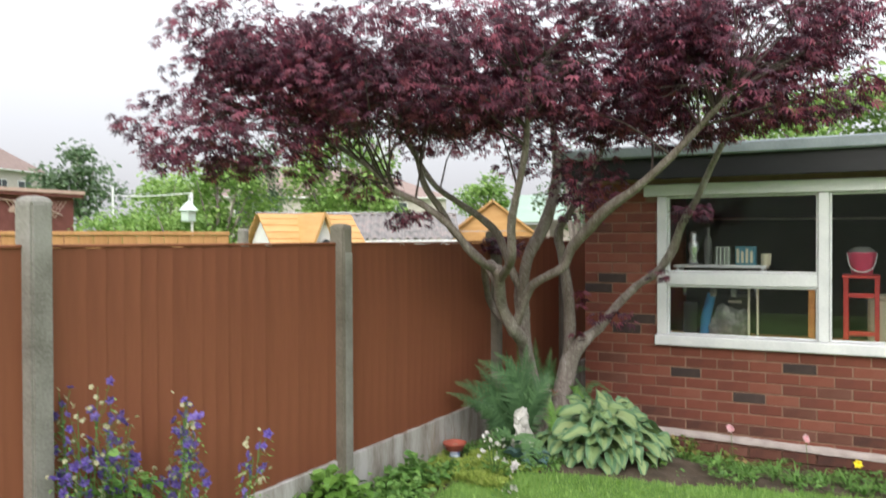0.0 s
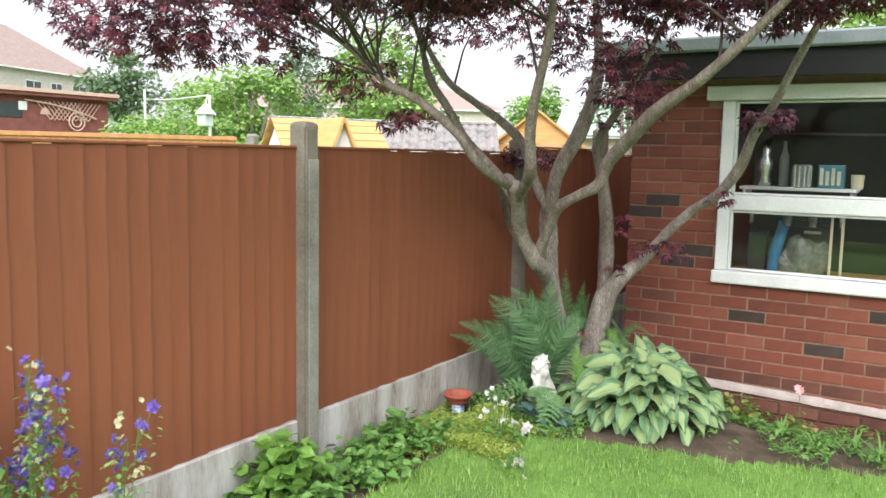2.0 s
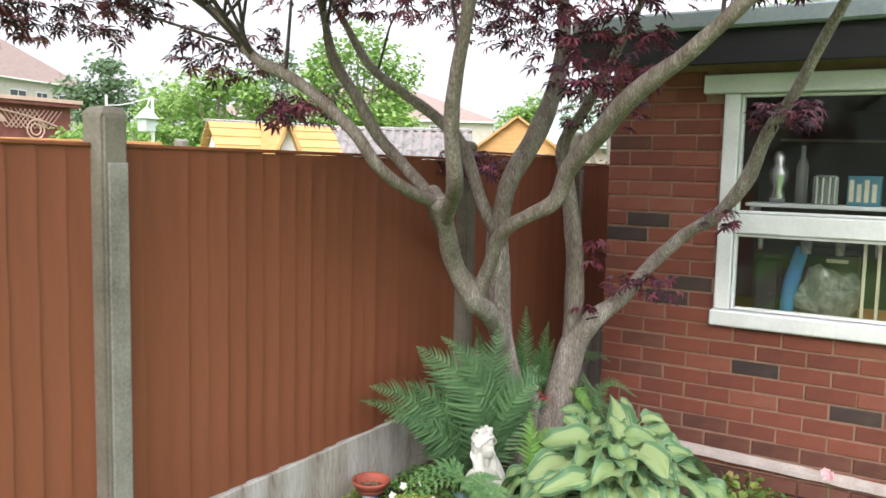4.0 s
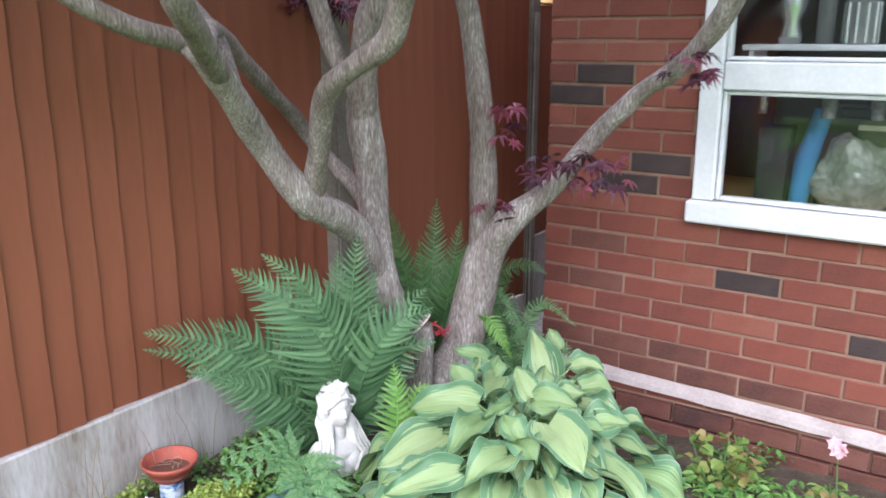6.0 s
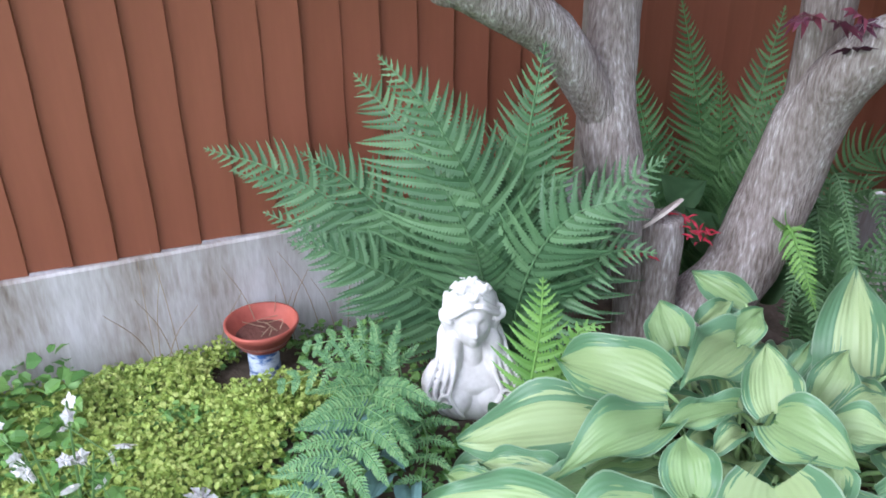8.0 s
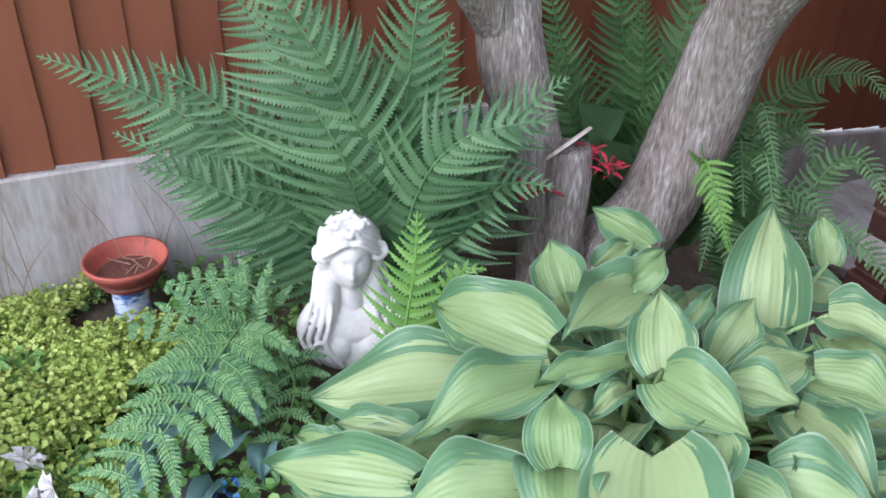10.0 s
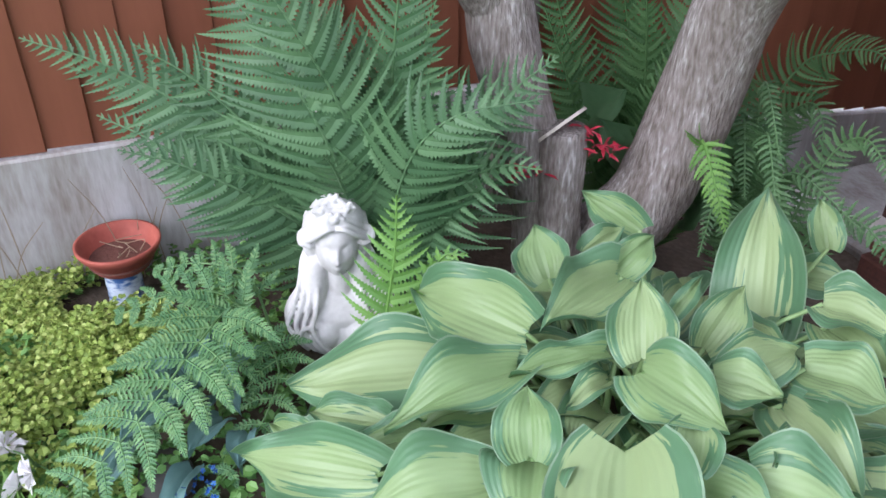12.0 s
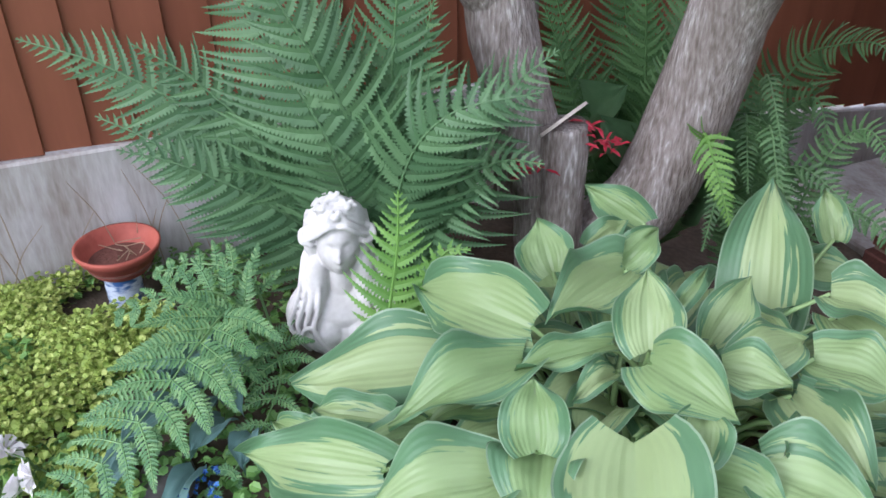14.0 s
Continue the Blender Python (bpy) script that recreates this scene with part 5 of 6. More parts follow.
def flower_clump(name, label, category, at, spread, height, stalks, per, size, mat, seed, lean=(0, 0), foliage=60, double=2, fall=1.0):
    """Thin branching stalks with nodding blossoms over a tuft of leaves."""
    rng = random.Random(seed)
    z = ground_z(at[0], at[1])
    clump = base(name, label, category, at=(at[0], at[1], z))
    stems, leaves = Buf(), Buf()
    for i in range(stalks):
        a, r = rng.uniform(0, 6.28), spread * math.sqrt(rng.random())
        top = Vector((r * math.cos(a) + lean[0], r * math.sin(a) + lean[1], height * rng.uniform(0.6, 1.0)))
        tube(stems, [(top.x * 0.15, top.y * 0.15, 0, 0.003), (top.x * 0.6, top.y * 0.6, top.z * 0.55, 0.0025), (*top, 0.0015)], 5, 4, 0, False)
        for k in range(per):
            b = Buf()
            q = top + Vector((rng.uniform(-1, 1), rng.uniform(-1, 1), rng.uniform(-2.2 * fall, 0.4))) * 0.05
            tube(stems, [(*(top * 0.85), 0.0014), (*q, 0.001)], 4, 2, 0, False)
            blossom(b, q, (rng.uniform(-1, 1), rng.uniform(-1.2, 0.6), rng.uniform(-0.6, 0.8)), size * rng.uniform(0.7, 1.1), 5, rng, double)
            for j in range(5):
                w = rng.uniform(0, 6.28)
                d, s, up = frame_of((math.cos(w), math.sin(w), -0.3), (0, 0, 1))
                round_leaf(leaves, q - Vector((0, 0, 0.03 + 0.03 * j)) + d * 0.01, d, s, up, 0.022, 0.010)
            part("blossom", b, mat, clump)
        if mat is M["purple"]:
            for k in range(6):
                c = Buf()
                q = top + Vector((rng.uniform(-1, 1), rng.uniform(-1, 1), rng.uniform(-2.4 * fall, 0.8))) * 0.05
                blossom(c, q, (rng.uniform(-1, 1), rng.uniform(-1, 1), 0.5), size * 0.5, 5, rng, 2)
                part("bud", c, M["bud"], clump, "cream-green bud")
    for i in range(foliage):
        a, r = rng.uniform(0, 6.28), spread * 1.2 * math.sqrt(rng.random())
        d, s, up = frame_of((math.cos(a), math.sin(a), rng.uniform(-0.2, 0.5)), (rng.gauss(0, 0.3), rng.gauss(0, 0.3), 1))
        round_leaf(leaves, Vector((r * math.cos(a), r * math.sin(a), height * 0.35 * rng.random())), d, s, up, rng.uniform(0.03, 0.06), 0.035)
    part("stalk", stems, M["stem"], clump)
    part("foliage", leaves, M["leaf"], clump)
    return clump


def build_flowers():
    leafy_bush("leafy_plant", "bright green leafy plant at the foot of a fence post", (0.17, -3.20), 0.19, 0.40, 190, (0.055, 0.095), M["leaf_lime"], 41, 0.86)
    leafy_bush("leafy_plant", "low green leafy plant along the lawn edge", (0.28, -2.75), 0.20, 0.18, 170, (0.04, 0.07), M["leaf"], 42)
    leafy_bush("leafy_plant", "mounded green leafy plant below the fence", (0.24, -2.47), 0.20, 0.24, 170, (0.045, 0.075), M["leaf"], 43, 0.92)
    leafy_bush("leafy_plant", "small green plant beside the terracotta bowl", (0.16, -2.50), 0.12, 0.12, 70, (0.025, 0.045), M["leaf"], 44)
    leafy_bush("leafy_plant", "dark green columbine foliage under the purple flowers", (0.19, -4.56), 0.21, 0.82, 340, (0.035, 0.065), M["leaf"], 61, 0.85)
    leafy_bush("leafy_plant", "small yellow-green leafy plant beside the columbines", (0.26, -4.40), 0.09, 0.52, 280, (0.014, 0.028), M["leaf_lime"], 62, 0.8)
    leafy_bush("leafy_plant", "thin young green plant against the gravel board", (0.14, -4.06), 0.08, 0.34, 56, (0.03, 0.055), M["leaf_lime"], 63, 0.6)
    flower_clump("columbine", "tall columbine with purple-blue and cream nodding flowers", "flower", (0.12, -4.70), 0.15, 1.02, 16, 8, 0.024, M["purple"], 51, (0.0, 0.03), 260, fall=2.4)
    flower_clump("columbine", "columbine with purple-blue flowers beside the fence", "flower", (0.20, -4.34), 0.12, 0.90, 11, 8, 0.024, M["purple"], 57, (0.0, 0.0), 120, fall=2.0)
    flower_clump("columbine", "thin columbine stalk with purple-blue flowers", "flower", (0.42, -4.22), 0.05, 0.69, 4, 4, 0.023, M["purple"], 52, (0.06, 0.02), 20)
    flower_clump("white_columbine", "white flowering columbine at the lawn edge", "flower", (0.62, -2.10), 0.06, 0.33, 5, 4, 0.019, M["white_petal"], 53, (0.0, 0.0), 40)
    flower_clump("white_columbine", "low white columbine among the golden creeper", "flower", (0.605, -1.875), 0.035, 0.10, 2, 2, 0.042, M["white_petal"], 57, (0.02, 0.0), 8)
    flower_clump("white_columbine", "white flower stalk leaning over the lawn", "flower", (0.78, -2.36), 0.05, 0.14, 3, 3, 0.020, M["white_petal"], 54, (0.06, 0), 10)
    leafy_bush("pelargonium", "bushy pelargonium with yellowing leaves by the wall", (1.44, -0.52), 0.13, 0.32, 80, (0.035, 0.055), M["pelargonium"], 55, 1.0)
    leafy_bush("pelargonium", "small pelargonium with reddish leaves by the wall", (1.80, -0.50), 0.09, 0.24, 36, (0.03, 0.05), M["pelargonium"], 56, 1.0)
    for i, (x, y, z) in enumerate(((1.80, -0.62, 0.42), (2.28, -0.42, 0.36))):
        rose = base("pink_flower", "pale pink ruffled flower on a thin stalk", "flower", "pink flowers by the wall", at=(x, y, ground_z(x, y)))
        st, bl = Buf(), Buf()
        h = z - ground_z(x, y)
        tube(st, [(0.02, 0.03, 0, 0.003), (0.01, 0.01, h * 0.5, 0.0025), (0, 0, h, 0.002)], 5, 4, 0, False)
        rng = random.Random(60 + i)
        for k in range(5):
            blossom(bl, Vector((rng.uniform(-0.012, 0.012), rng.uniform(-0.012, 0.012), h + rng.uniform(-0.008, 0.012))), (rng.uniform(-1, 1), -1 + rng.uniform(-0.6, 0.6), rng.uniform(0, 1)), 0.026, 6, rng, 2)
        part("stalk", st, M["stem"], rose)
        part("blossom", bl, M["pink_petal"], rose)
    x, y = 2.60, -0.30
    yf = base("yellow_flower", "single bright yellow flower by the wall", "flower", at=(x, y, ground_z(x, y)))
    st, bl = Buf(), Buf()
    tube(st, [(0, 0, 0, 0.003), (0.01, 0, 0.08, 0.002), (0.01, 0, 0.15, 0.002)], 5, 3, 0, False)
    blossom(bl, Vector((0.01, 0, 0.15)), (0, -1, 0.5), 0.035, 6, random.Random(3), 2)
    part("stalk", st, M["stem"], yf)
    part("blossom", bl, M["yellow_petal"], yf)
    # strap-leaved tufts in the bare bed
    rng = random.Random(71)
    for x, y, r in ((1.75, -0.85, 0.17), (1.95, -0.95, 0.20), (2.10, -0.60, 0.18), (2.25, -0.75, 0.20), (2.40, -0.55, 0.17), (2.55, -0.48, 0.18), (2.75, -0.35, 0.14), (2.65, -0.65, 0.16)):
        tuft = base("grassy_tuft", "tuft of long bent strap leaves in the bed", "weeds", "grassy tufts by the wall", at=(x, y, ground_z(x, y)))
        for i in range(16):
            a = rng.uniform(0, 6.28)
            ln = r * rng.uniform(0.7, 1.4)
            d = Vector((math.cos(a), math.sin(a), 0))
            s = Vector((-d.y, d.x, 0)) * rng.uniform(0.004, 0.009)
            b = Buf()
            rows = []
            for k in range(6):
                t = k / 5
                c = d * (ln * t) + Vector((0, 0, 0.55 * ln * math.sin(math.pi * (0.05 + 0.75 * t)) * rng.uniform(0.8, 1.0)))
                rows += [c - s * (1 - t * 0.9), c + s * (1 - t * 0.9)]
            b.add(rows, [(2 * k, 2 * k + 1, 2 * k + 3, 2 * k + 2) for k in range(5)])
            part("blade", b, M["leaf"], tuft)
    # blue-grey leaves and blue flowers under the low fern
    bl = base("blue_hosta", "small blue-grey leaved plant under the low fern", "plant", at=(0.56, -1.60, 0.28))
    rng = random.Random(75)
    for i in range(9):
        b = Buf()
        a = rng.uniform(0, 6.28)
        d = Vector((math.cos(a), math.sin(a), 0.7))
        p0 = Vector((d.x * 0.03, d.y * 0.03, 0.03))
        hosta_leaf(b, p0, p0 + d * rng.uniform(0.06, 0.10), 0.05, (rng.uniform(-0.3, 0.3), rng.uniform(-0.3, 0.3), 1), 0.3, 0.3, 0.3, i)
        part("leaf", b, M["leaf_blue"], bl, smooth=True)
    for p0, p1, w in (((0.66, -1.60, 0.33), (0.74, -1.66, 0.37), 0.055), ((0.60, -1.67, 0.34), (0.68, -1.75, 0.37), 0.06), ((0.70, -1.57, 0.33), (0.79, -1.60, 0.36), 0.05), ((0.64, -1.73, 0.32), (0.73, -1.79, 0.33), 0.05), ((0.56, -1.60, 0.40), (0.64, -1.66, 0.44), 0.055), ((0.72, -1.66, 0.31), (0.82, -1.72, 0.32), 0.045)):
        b = Buf()
        o = Vector((0.56, -1.60, 0.28))
        hosta_leaf(b, Vector(p0) - o, Vector(p1) - o, w, (0.4, -0.3, 0.9), 0.3, 0.2, 0.4, w * 90)
        part("leaf", b, M["leaf_blue"], bl, smooth=True)
    fl = base("blue_flowers", "tiny deep blue flowers near the lawn edge", "flower", at=(0.78, -1.66, 0.28))
    b = Buf()
    for i in range(26):
        blossom(b, Vector((rng.uniform(-0.04, 0.04), rng.uniform(-0.03, 0.03), rng.uniform(0.01, 0.06))), (rng.uniform(-1, 1), rng.uniform(-1, 1), 1), 0.0055, 5, rng)
    part("blossom", b, M["blue_petal"], fl)
    rd = base("red_leaflets", "crimson feathery leaflets beside the sawn stub", "plant", at=(0.51, -0.93, 0.60))
    for c in ((0.03, 0.04, 0.04), (0.03, 0.075, 0.0), (0.0, -0.06, -0.03), (-0.01, -0.08, -0.035), (0.04, 0.05, 0.02)):
        for i in range(11):
            b = Buf()
            a = rng.uniform(0, 6.28)
            d, s, up = frame_of((math.cos(a), math.sin(a), rng.uniform(-0.3, 0.6)), (rng.uniform(-0.4, 0.4), -0.4, 1))
            round_leaf(b, Vector(c) + Vector((rng.uniform(-0.02, 0.02), rng.uniform(-0.02, 0.02), rng.uniform(-0.01, 0.01))), d, s, up, 0.03, 0.007)
            part("leaflet", b, M["red_petal"], rd)
    stone = bmesh.new()
    bmesh.ops.create_icosphere(stone, subdivisions=3, radius=0.06, matrix=Matrix.Diagonal((1, 0.7, 0.30, 1)))
    for v in stone.verts:
        v.co *= 1 + 0.12 * noise.noise(v.co * 25)
    ob = part("stone", stone, M["dark_stone"], None, smooth=True)
    ob.location = (0.70, -1.70, 0.285)
    tagged(ob, "grey rounded stone at the lawn edge", "stone")


M["bud"] = material("cream_bud", [(0.40, 0.40, 0.20), (0.66, 0.64, 0.48)], 20, 0.5, 0.0, 60, island=True, trans=0.25)
M["dark_stone"] = material("dark_stone", [(0.06, 0.055, 0.05), (0.13, 0.12, 0.115)], 12, 0.9, 0.4, 70)
M["pelargonium"] = material("pelargonium_leaf", [(0.10, 0.20, 0.04), (0.22, 0.28, 0.06), (0.32, 0.22, 0.10)], 6, 0.6, 0.05, 60, island=True, trans=0.2, lo=0.1, hi=0.9)
build_flowers()


# ---- things inside the garden building ----
def solid(name, rgb, rough=0.5, metal=0.0):
    k = [tuple(c * f for c in rgb) for f in (0.8, 1.05)]
    return material(name, k, 9, rough, 0.05, 70, metal=metal)


M["silver"] = solid("silver_foil", (0.7, 0.7, 0.72), 0.25, 0.9)
M["teal"] = solid("teal_print", (0.06, 0.20, 0.27))
M["pink_plastic"] = solid("pink_plastic", (0.80, 0.10, 0.20), 0.4)
M["red_metal"] = solid("red_metal", (0.45, 0.035, 0.03), 0.45)
M["cream"] = solid("cream_plastic", (0.62, 0.56, 0.42), 0.5)
M["orange_wood"] = material("orange_timber", [(0.50, 0.20, 0.06), (0.72, 0.34, 0.11)], 4, 0.7, 0.15, 40, (1, 1, 6))
M["blue_cloth"] = solid("blue_cloth", (0.05, 0.22, 0.42), 0.9)
M["grey_cloth"] = solid("grey_cloth", (0.20, 0.21, 0.20), 0.9)
M["film"] = material("plastic_film", [(0.10, 0.11, 0.09), (0.22, 0.23, 0.21), (0.45, 0.45, 0.43)], 14, 0.22, 0.3, 60, lo=0.3, hi=0.75)
M["dark_thing"] = solid("dark_plastic", (0.03, 0.035, 0.03), 0.6)


def build_inside():
    sh = base("window_shelf", "white shelf behind the upper window pane", "shelf")
    box_part("board", (1.25, 0.10, 1.555), (1.96, 0.30, 1.575), M["white_paint"], sh, "", 0.003)
    for x in (1.27, 1.92):
        box_part("bracket", (x, 0.12, 1.49), (x + 0.02, 0.32, 1.554), M["white_paint"], sh)
    z = 1.576
    ob = put("ornament", lathe([(0, 0), (0.035, 0), (0.045, 0.03), (0.03, 0.08), (0.05, 0.13), (0.05, 0.17), (0.025, 0.20), (0.035, 0.24), (0.02, 0.27), (0, 0.275)], 16, (1.39, 0.20, z)), M["silver"], smooth=True)
    tagged(ob, "silver ornament standing on the window shelf", "ornament")
    ob = put("ornament", lathe([(0, 0), (0.03, 0), (0.03, 0.2), (0.012, 0.24), (0.012, 0.30), (0, 0.30)], 14, (1.50, 0.24, z)), M["grey_cloth"], smooth=True)
    tagged(ob, "tall grey bottle on the window shelf", "bottle")
    glass_jar = base("ribbed_jar", "ribbed grey glass jar on the window shelf", "jar", at=(1.62, 0.2, z))
    prof = lathe([(0, 0), (0.055, 0), (0.055, 0.14), (0.045, 0.15), (0, 0.15)], 22)
    part("body", prof, M["grey_cloth"], glass_jar)
    for k in range(11):
        a = 2 * math.pi * k / 11
        b = Buf()
        tube(b, [(0.056 * math.cos(a), 0.056 * math.sin(a), 0.005, 0.005), (0.056 * math.cos(a), 0.056 * math.sin(a), 0.14, 0.005)], 5, 1)
        part("rib", b, M["silver"], glass_jar)
    box = base("printed_box", "teal and white printed box on the window shelf", "box", at=(1.80, 0.2, z))
    box_part("carton", (-0.075, -0.05, 0), (0.075, 0.05, 0.15), M["teal"], box)
    for i in range(4):
        box_part("label", (-0.065 + 0.034 * i, -0.054, 0.02), (-0.045 + 0.034 * i, -0.0505, 0.13 - 0.02 * (i % 2)), M["cream"], box, "pale printed bar", 0)
    ob = put("yellow_pot", lathe([(0, 0), (0.035, 0), (0.04, 0.09), (0, 0.09)], 14, (1.95, 0.2, z)), M["cream"])
    tagged(ob, "small cream pot on the window shelf", "pot")
    # pink bucket on a red stand
    bucket = base("bucket", "pink toy bucket with a white handle on a red stand", "bucket", at=(2.62, 0.60, 1.50))
    part("pail", lathe([(0, 0), (0.075, 0), (0.105, 0.17), (0.11, 0.175), (0.10, 0.17), (0.07, 0.01), (0, 0.01)], 24), M["pink_plastic"], bucket, smooth=True)
    b = Buf()
    tube(b, [(-0.108, 0, 0.165, 0.005), (-0.08, -0.11, 0.06, 0.005), (0.0, -0.13, 0.02, 0.005), (0.08, -0.11, 0.06, 0.005), (0.108, 0, 0.165, 0.005)], 6, 6)
    part("handle", b, M["white_paint"], bucket, "white wire handle", True)
    b = Buf()
    part("content", lathe([(0, 0.20), (0.05, 0.22), (0.09, 0.19), (0.10, 0.165)], 18), M["grey_cloth"], bucket, smooth=True)
    rack = base("red_stand", "red metal stand with cross rails under the toy bucket", "stand", at=(2.62, 0.60, 0))
    for x in (-0.13, 0.09):
        for y in (-0.12, 0.10):
            box_part("post", (x, y, 0.0), (x + 0.035, y + 0.03, 1.47), M["red_metal"], rack, "", 0.003)
    box_part("top_plate", (-0.14, -0.13, 1.471), (0.13, 0.14, 1.498), M["red_metal"], rack, "", 0.003)
    for z in (0.35, 1.02, 1.32):
        box_part("rail", (-0.094, -0.118, z), (0.089, -0.094, z + 0.035), M["red_metal"], rack, "", 0.003)
    tub = base("plastic_tub", "cream plastic tub standing beside the red stand", "tub", at=(2.76, 0.78, 0))
    box_part("body", (-0.10, -0.08, 0.9), (0.12, 0.10, 1.30), M["cream"], tub, "", 0.02)
    box_part("rim", (-0.12, -0.10, 1.301), (0.14, 0.12, 1.33), M["cream"], tub, "", 0.008)
    bench = base("workbench", "timber workbench behind the lower window panes", "bench")
    box_part("bench_top", (0.80, 0.24, 0.88), (3.0, 1.1, 0.93), M["orange_wood"], bench)
    for x in (0.85, 2.9):
        for y in (0.30, 1.0):
            box_part("leg", (x, y, 0.0), (x + 0.06, y + 0.06, 0.879), M["orange_wood"], bench)
    prop = base("timber_prop", "leaning orange timber plank on the bench", "plank")
    b = box_bm((2.24, 0.40, 0.931), (2.29, 0.44, 1.5), 0.004)
    part("plank", b, M["orange_wood"], prop)
    for x in (1.82, 1.885):
        rod = base("curtain_rod", "thin pale upright rod behind the lower pane", "rod", "pale rods behind the window")
        box_part("rod", (x, 0.14, 0.931), (x + 0.016, 0.155, 1.45), M["cream"], rod)
    bag = base("plastic_bag", "crumpled translucent plastic bag of oddments on the bench", "bag", at=(1.64, 0.42, 0.931))
    bm = bmesh.new()
    bmesh.ops.create_icosphere(bm, subdivisions=4, radius=0.16, matrix=Matrix.Translation((0, 0, 0.13)) @ Matrix.Diagonal((1, 0.7, 0.85, 1)))
    for v in bm.verts:
        v.co += v.co * (0.30 * noise.noise(v.co * 9) + 0.16 * abs(noise.noise(v.co * 26)))
        v.co.z = max(0, v.co.z)
    part("bag", bm, M["film"], bag)
    cloth = base("blue_cloth", "blue cloth roll leaning behind the window", "cloth", at=(1.44, 0.36, 0.931))
    b = Buf()
    tube(b, [(0, 0, 0, 0.035), (0.02, 0.02, 0.2, 0.04), (0.06, 0.04, 0.40, 0.035)], 12, 5, 0.2)
    part("roll", b, M["blue_cloth"], cloth, smooth=True)
    for x, y, w, h in ((1.32, 0.5, 0.12, 0.32), (1.55, 0.62, 0.16, 0.42), (2.75, 0.4, 0.14, 0.06), (2.62, 0.36, 0.08, 0.05)):
        cr = base("storage_box", "dim storage box on the workbench", "box", "boxes on the bench", at=(x, y, 0.931))
        box_part("carton", (-w / 2, -w / 2, 0), (w / 2, w / 2, h), M["dark_thing"] if h > 0.2 else M["silver"], cr, "", 0.006)
    pan = base("metal_bowl", "upturned shiny metal bowl on the bench", "bowl", at=(2.82, 0.42, 0.931))
    part("bowl", lathe([(0.07, 0.0), (0.068, 0.03), (0.045, 0.065), (0.0, 0.075)], 20), M["silver"], pan, smooth=True)
    drape = base("dark_curtain", "dark curtain hanging at the edge of the window", "curtain")
    b = Buf()
    b.add([Vector((2.86 + 0.012 * k, 0.20 + 0.018 * math.sin(k * 1.9), z)) for z in (0.96, 1.6, 2.2) for k in range(10)], [(k + 10 * r, k + 1 + 10 * r, k + 11 + 10 * r, k + 10 + 10 * r) for r in range(2) for k in range(9)])
    cl = part("cloth", b, M["dark_thing"], drape, smooth=True)
    cl.modifiers.new("thick", "SOLIDIFY").thickness = 0.004
    lid = base("display_carton", "olive carton with a pale label strip on the bench", "box", "boxes on the bench", at=(1.66, 0.62, 0.931))
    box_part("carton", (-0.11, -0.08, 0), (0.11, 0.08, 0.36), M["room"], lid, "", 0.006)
    box_part("label", (-0.05, -0.084, 0.315), (0.06, -0.0805, 0.335), M["cream"], lid, "pale printed bar", 0)
    box_part("cap", (-0.12, -0.09, 0.361), (0.12, 0.09, 0.40), M["dark_thing"], lid, "", 0.006)
    pipe_ = base("water_pipe", "thin pale water pipe along the inner wall", "pipe")
    b = Buf()
    tube(b, [(0.9, 3.16, 2.02, 0.012), (3.0, 3.16, 2.0, 0.012), (5.6, 3.16, 2.02, 0.012)], 6, 3)
    part("run", b, M["cream"], pipe_)
    cups = [(1.31, 0.24, 0.022, 0.09), (1.555, 0.16, 0.03, 0.10), (1.71, 0.17, 0.028, 0.12), (1.885, 0.16, 0.02, 0.08)]
    for x, y, r, h in cups:
        cup = base("glass_tumbler", "small clear glass on the window shelf", "glass", "glasses on the window shelf", at=(x, y, z))
        part("cup", lathe([(0, 0), (r * 0.8, 0), (r, h), (r * 0.9, h), (r * 0.72, 0.006), (0, 0.006)], 14), M["silver"] if r < 0.025 else M["film"], cup, smooth=True)
    bin_ = base("wheelie_bin", "dark grey wheeled bin by the glazed door", "bin", at=(3.62, -0.45, 0.05))
    bm = bmesh.new()
    bmesh.ops.create_cone(bm, segments=4, radius1=0.33, radius2=0.40, depth=0.75, cap_ends=True, matrix=Matrix.Translation((0, 0, 0.40)) @ Matrix.Rotation(math.pi / 4, 4, "Z"))
    part("body", bm, M["dark_thing"], bin_)
    box_part("lid", (-0.30, -0.30, 0.776), (0.30, 0.32, 0.83), M["dark_thing"], bin_, "", 0.02)


stand = set(scene.objects)
build_inside()
set_back(stand)


# ---- beyond the fence ----
def slab(a, b, c, d, thick):
    """A thin solid quad, thickened along its normal."""
    a, b, c, d = map(Vector, (a, b, c, d))
    n = (b - a).cross(d - a).normalized() * thick
    buf = Buf()
    buf.add([a, b, c, d, a - n, b - n, c - n, d - n], [(0, 1, 2, 3), (7, 6, 5, 4), (0, 4, 5, 1), (1, 5, 6, 2), (2, 6, 7, 3), (3, 7, 4, 0)])
    return buf


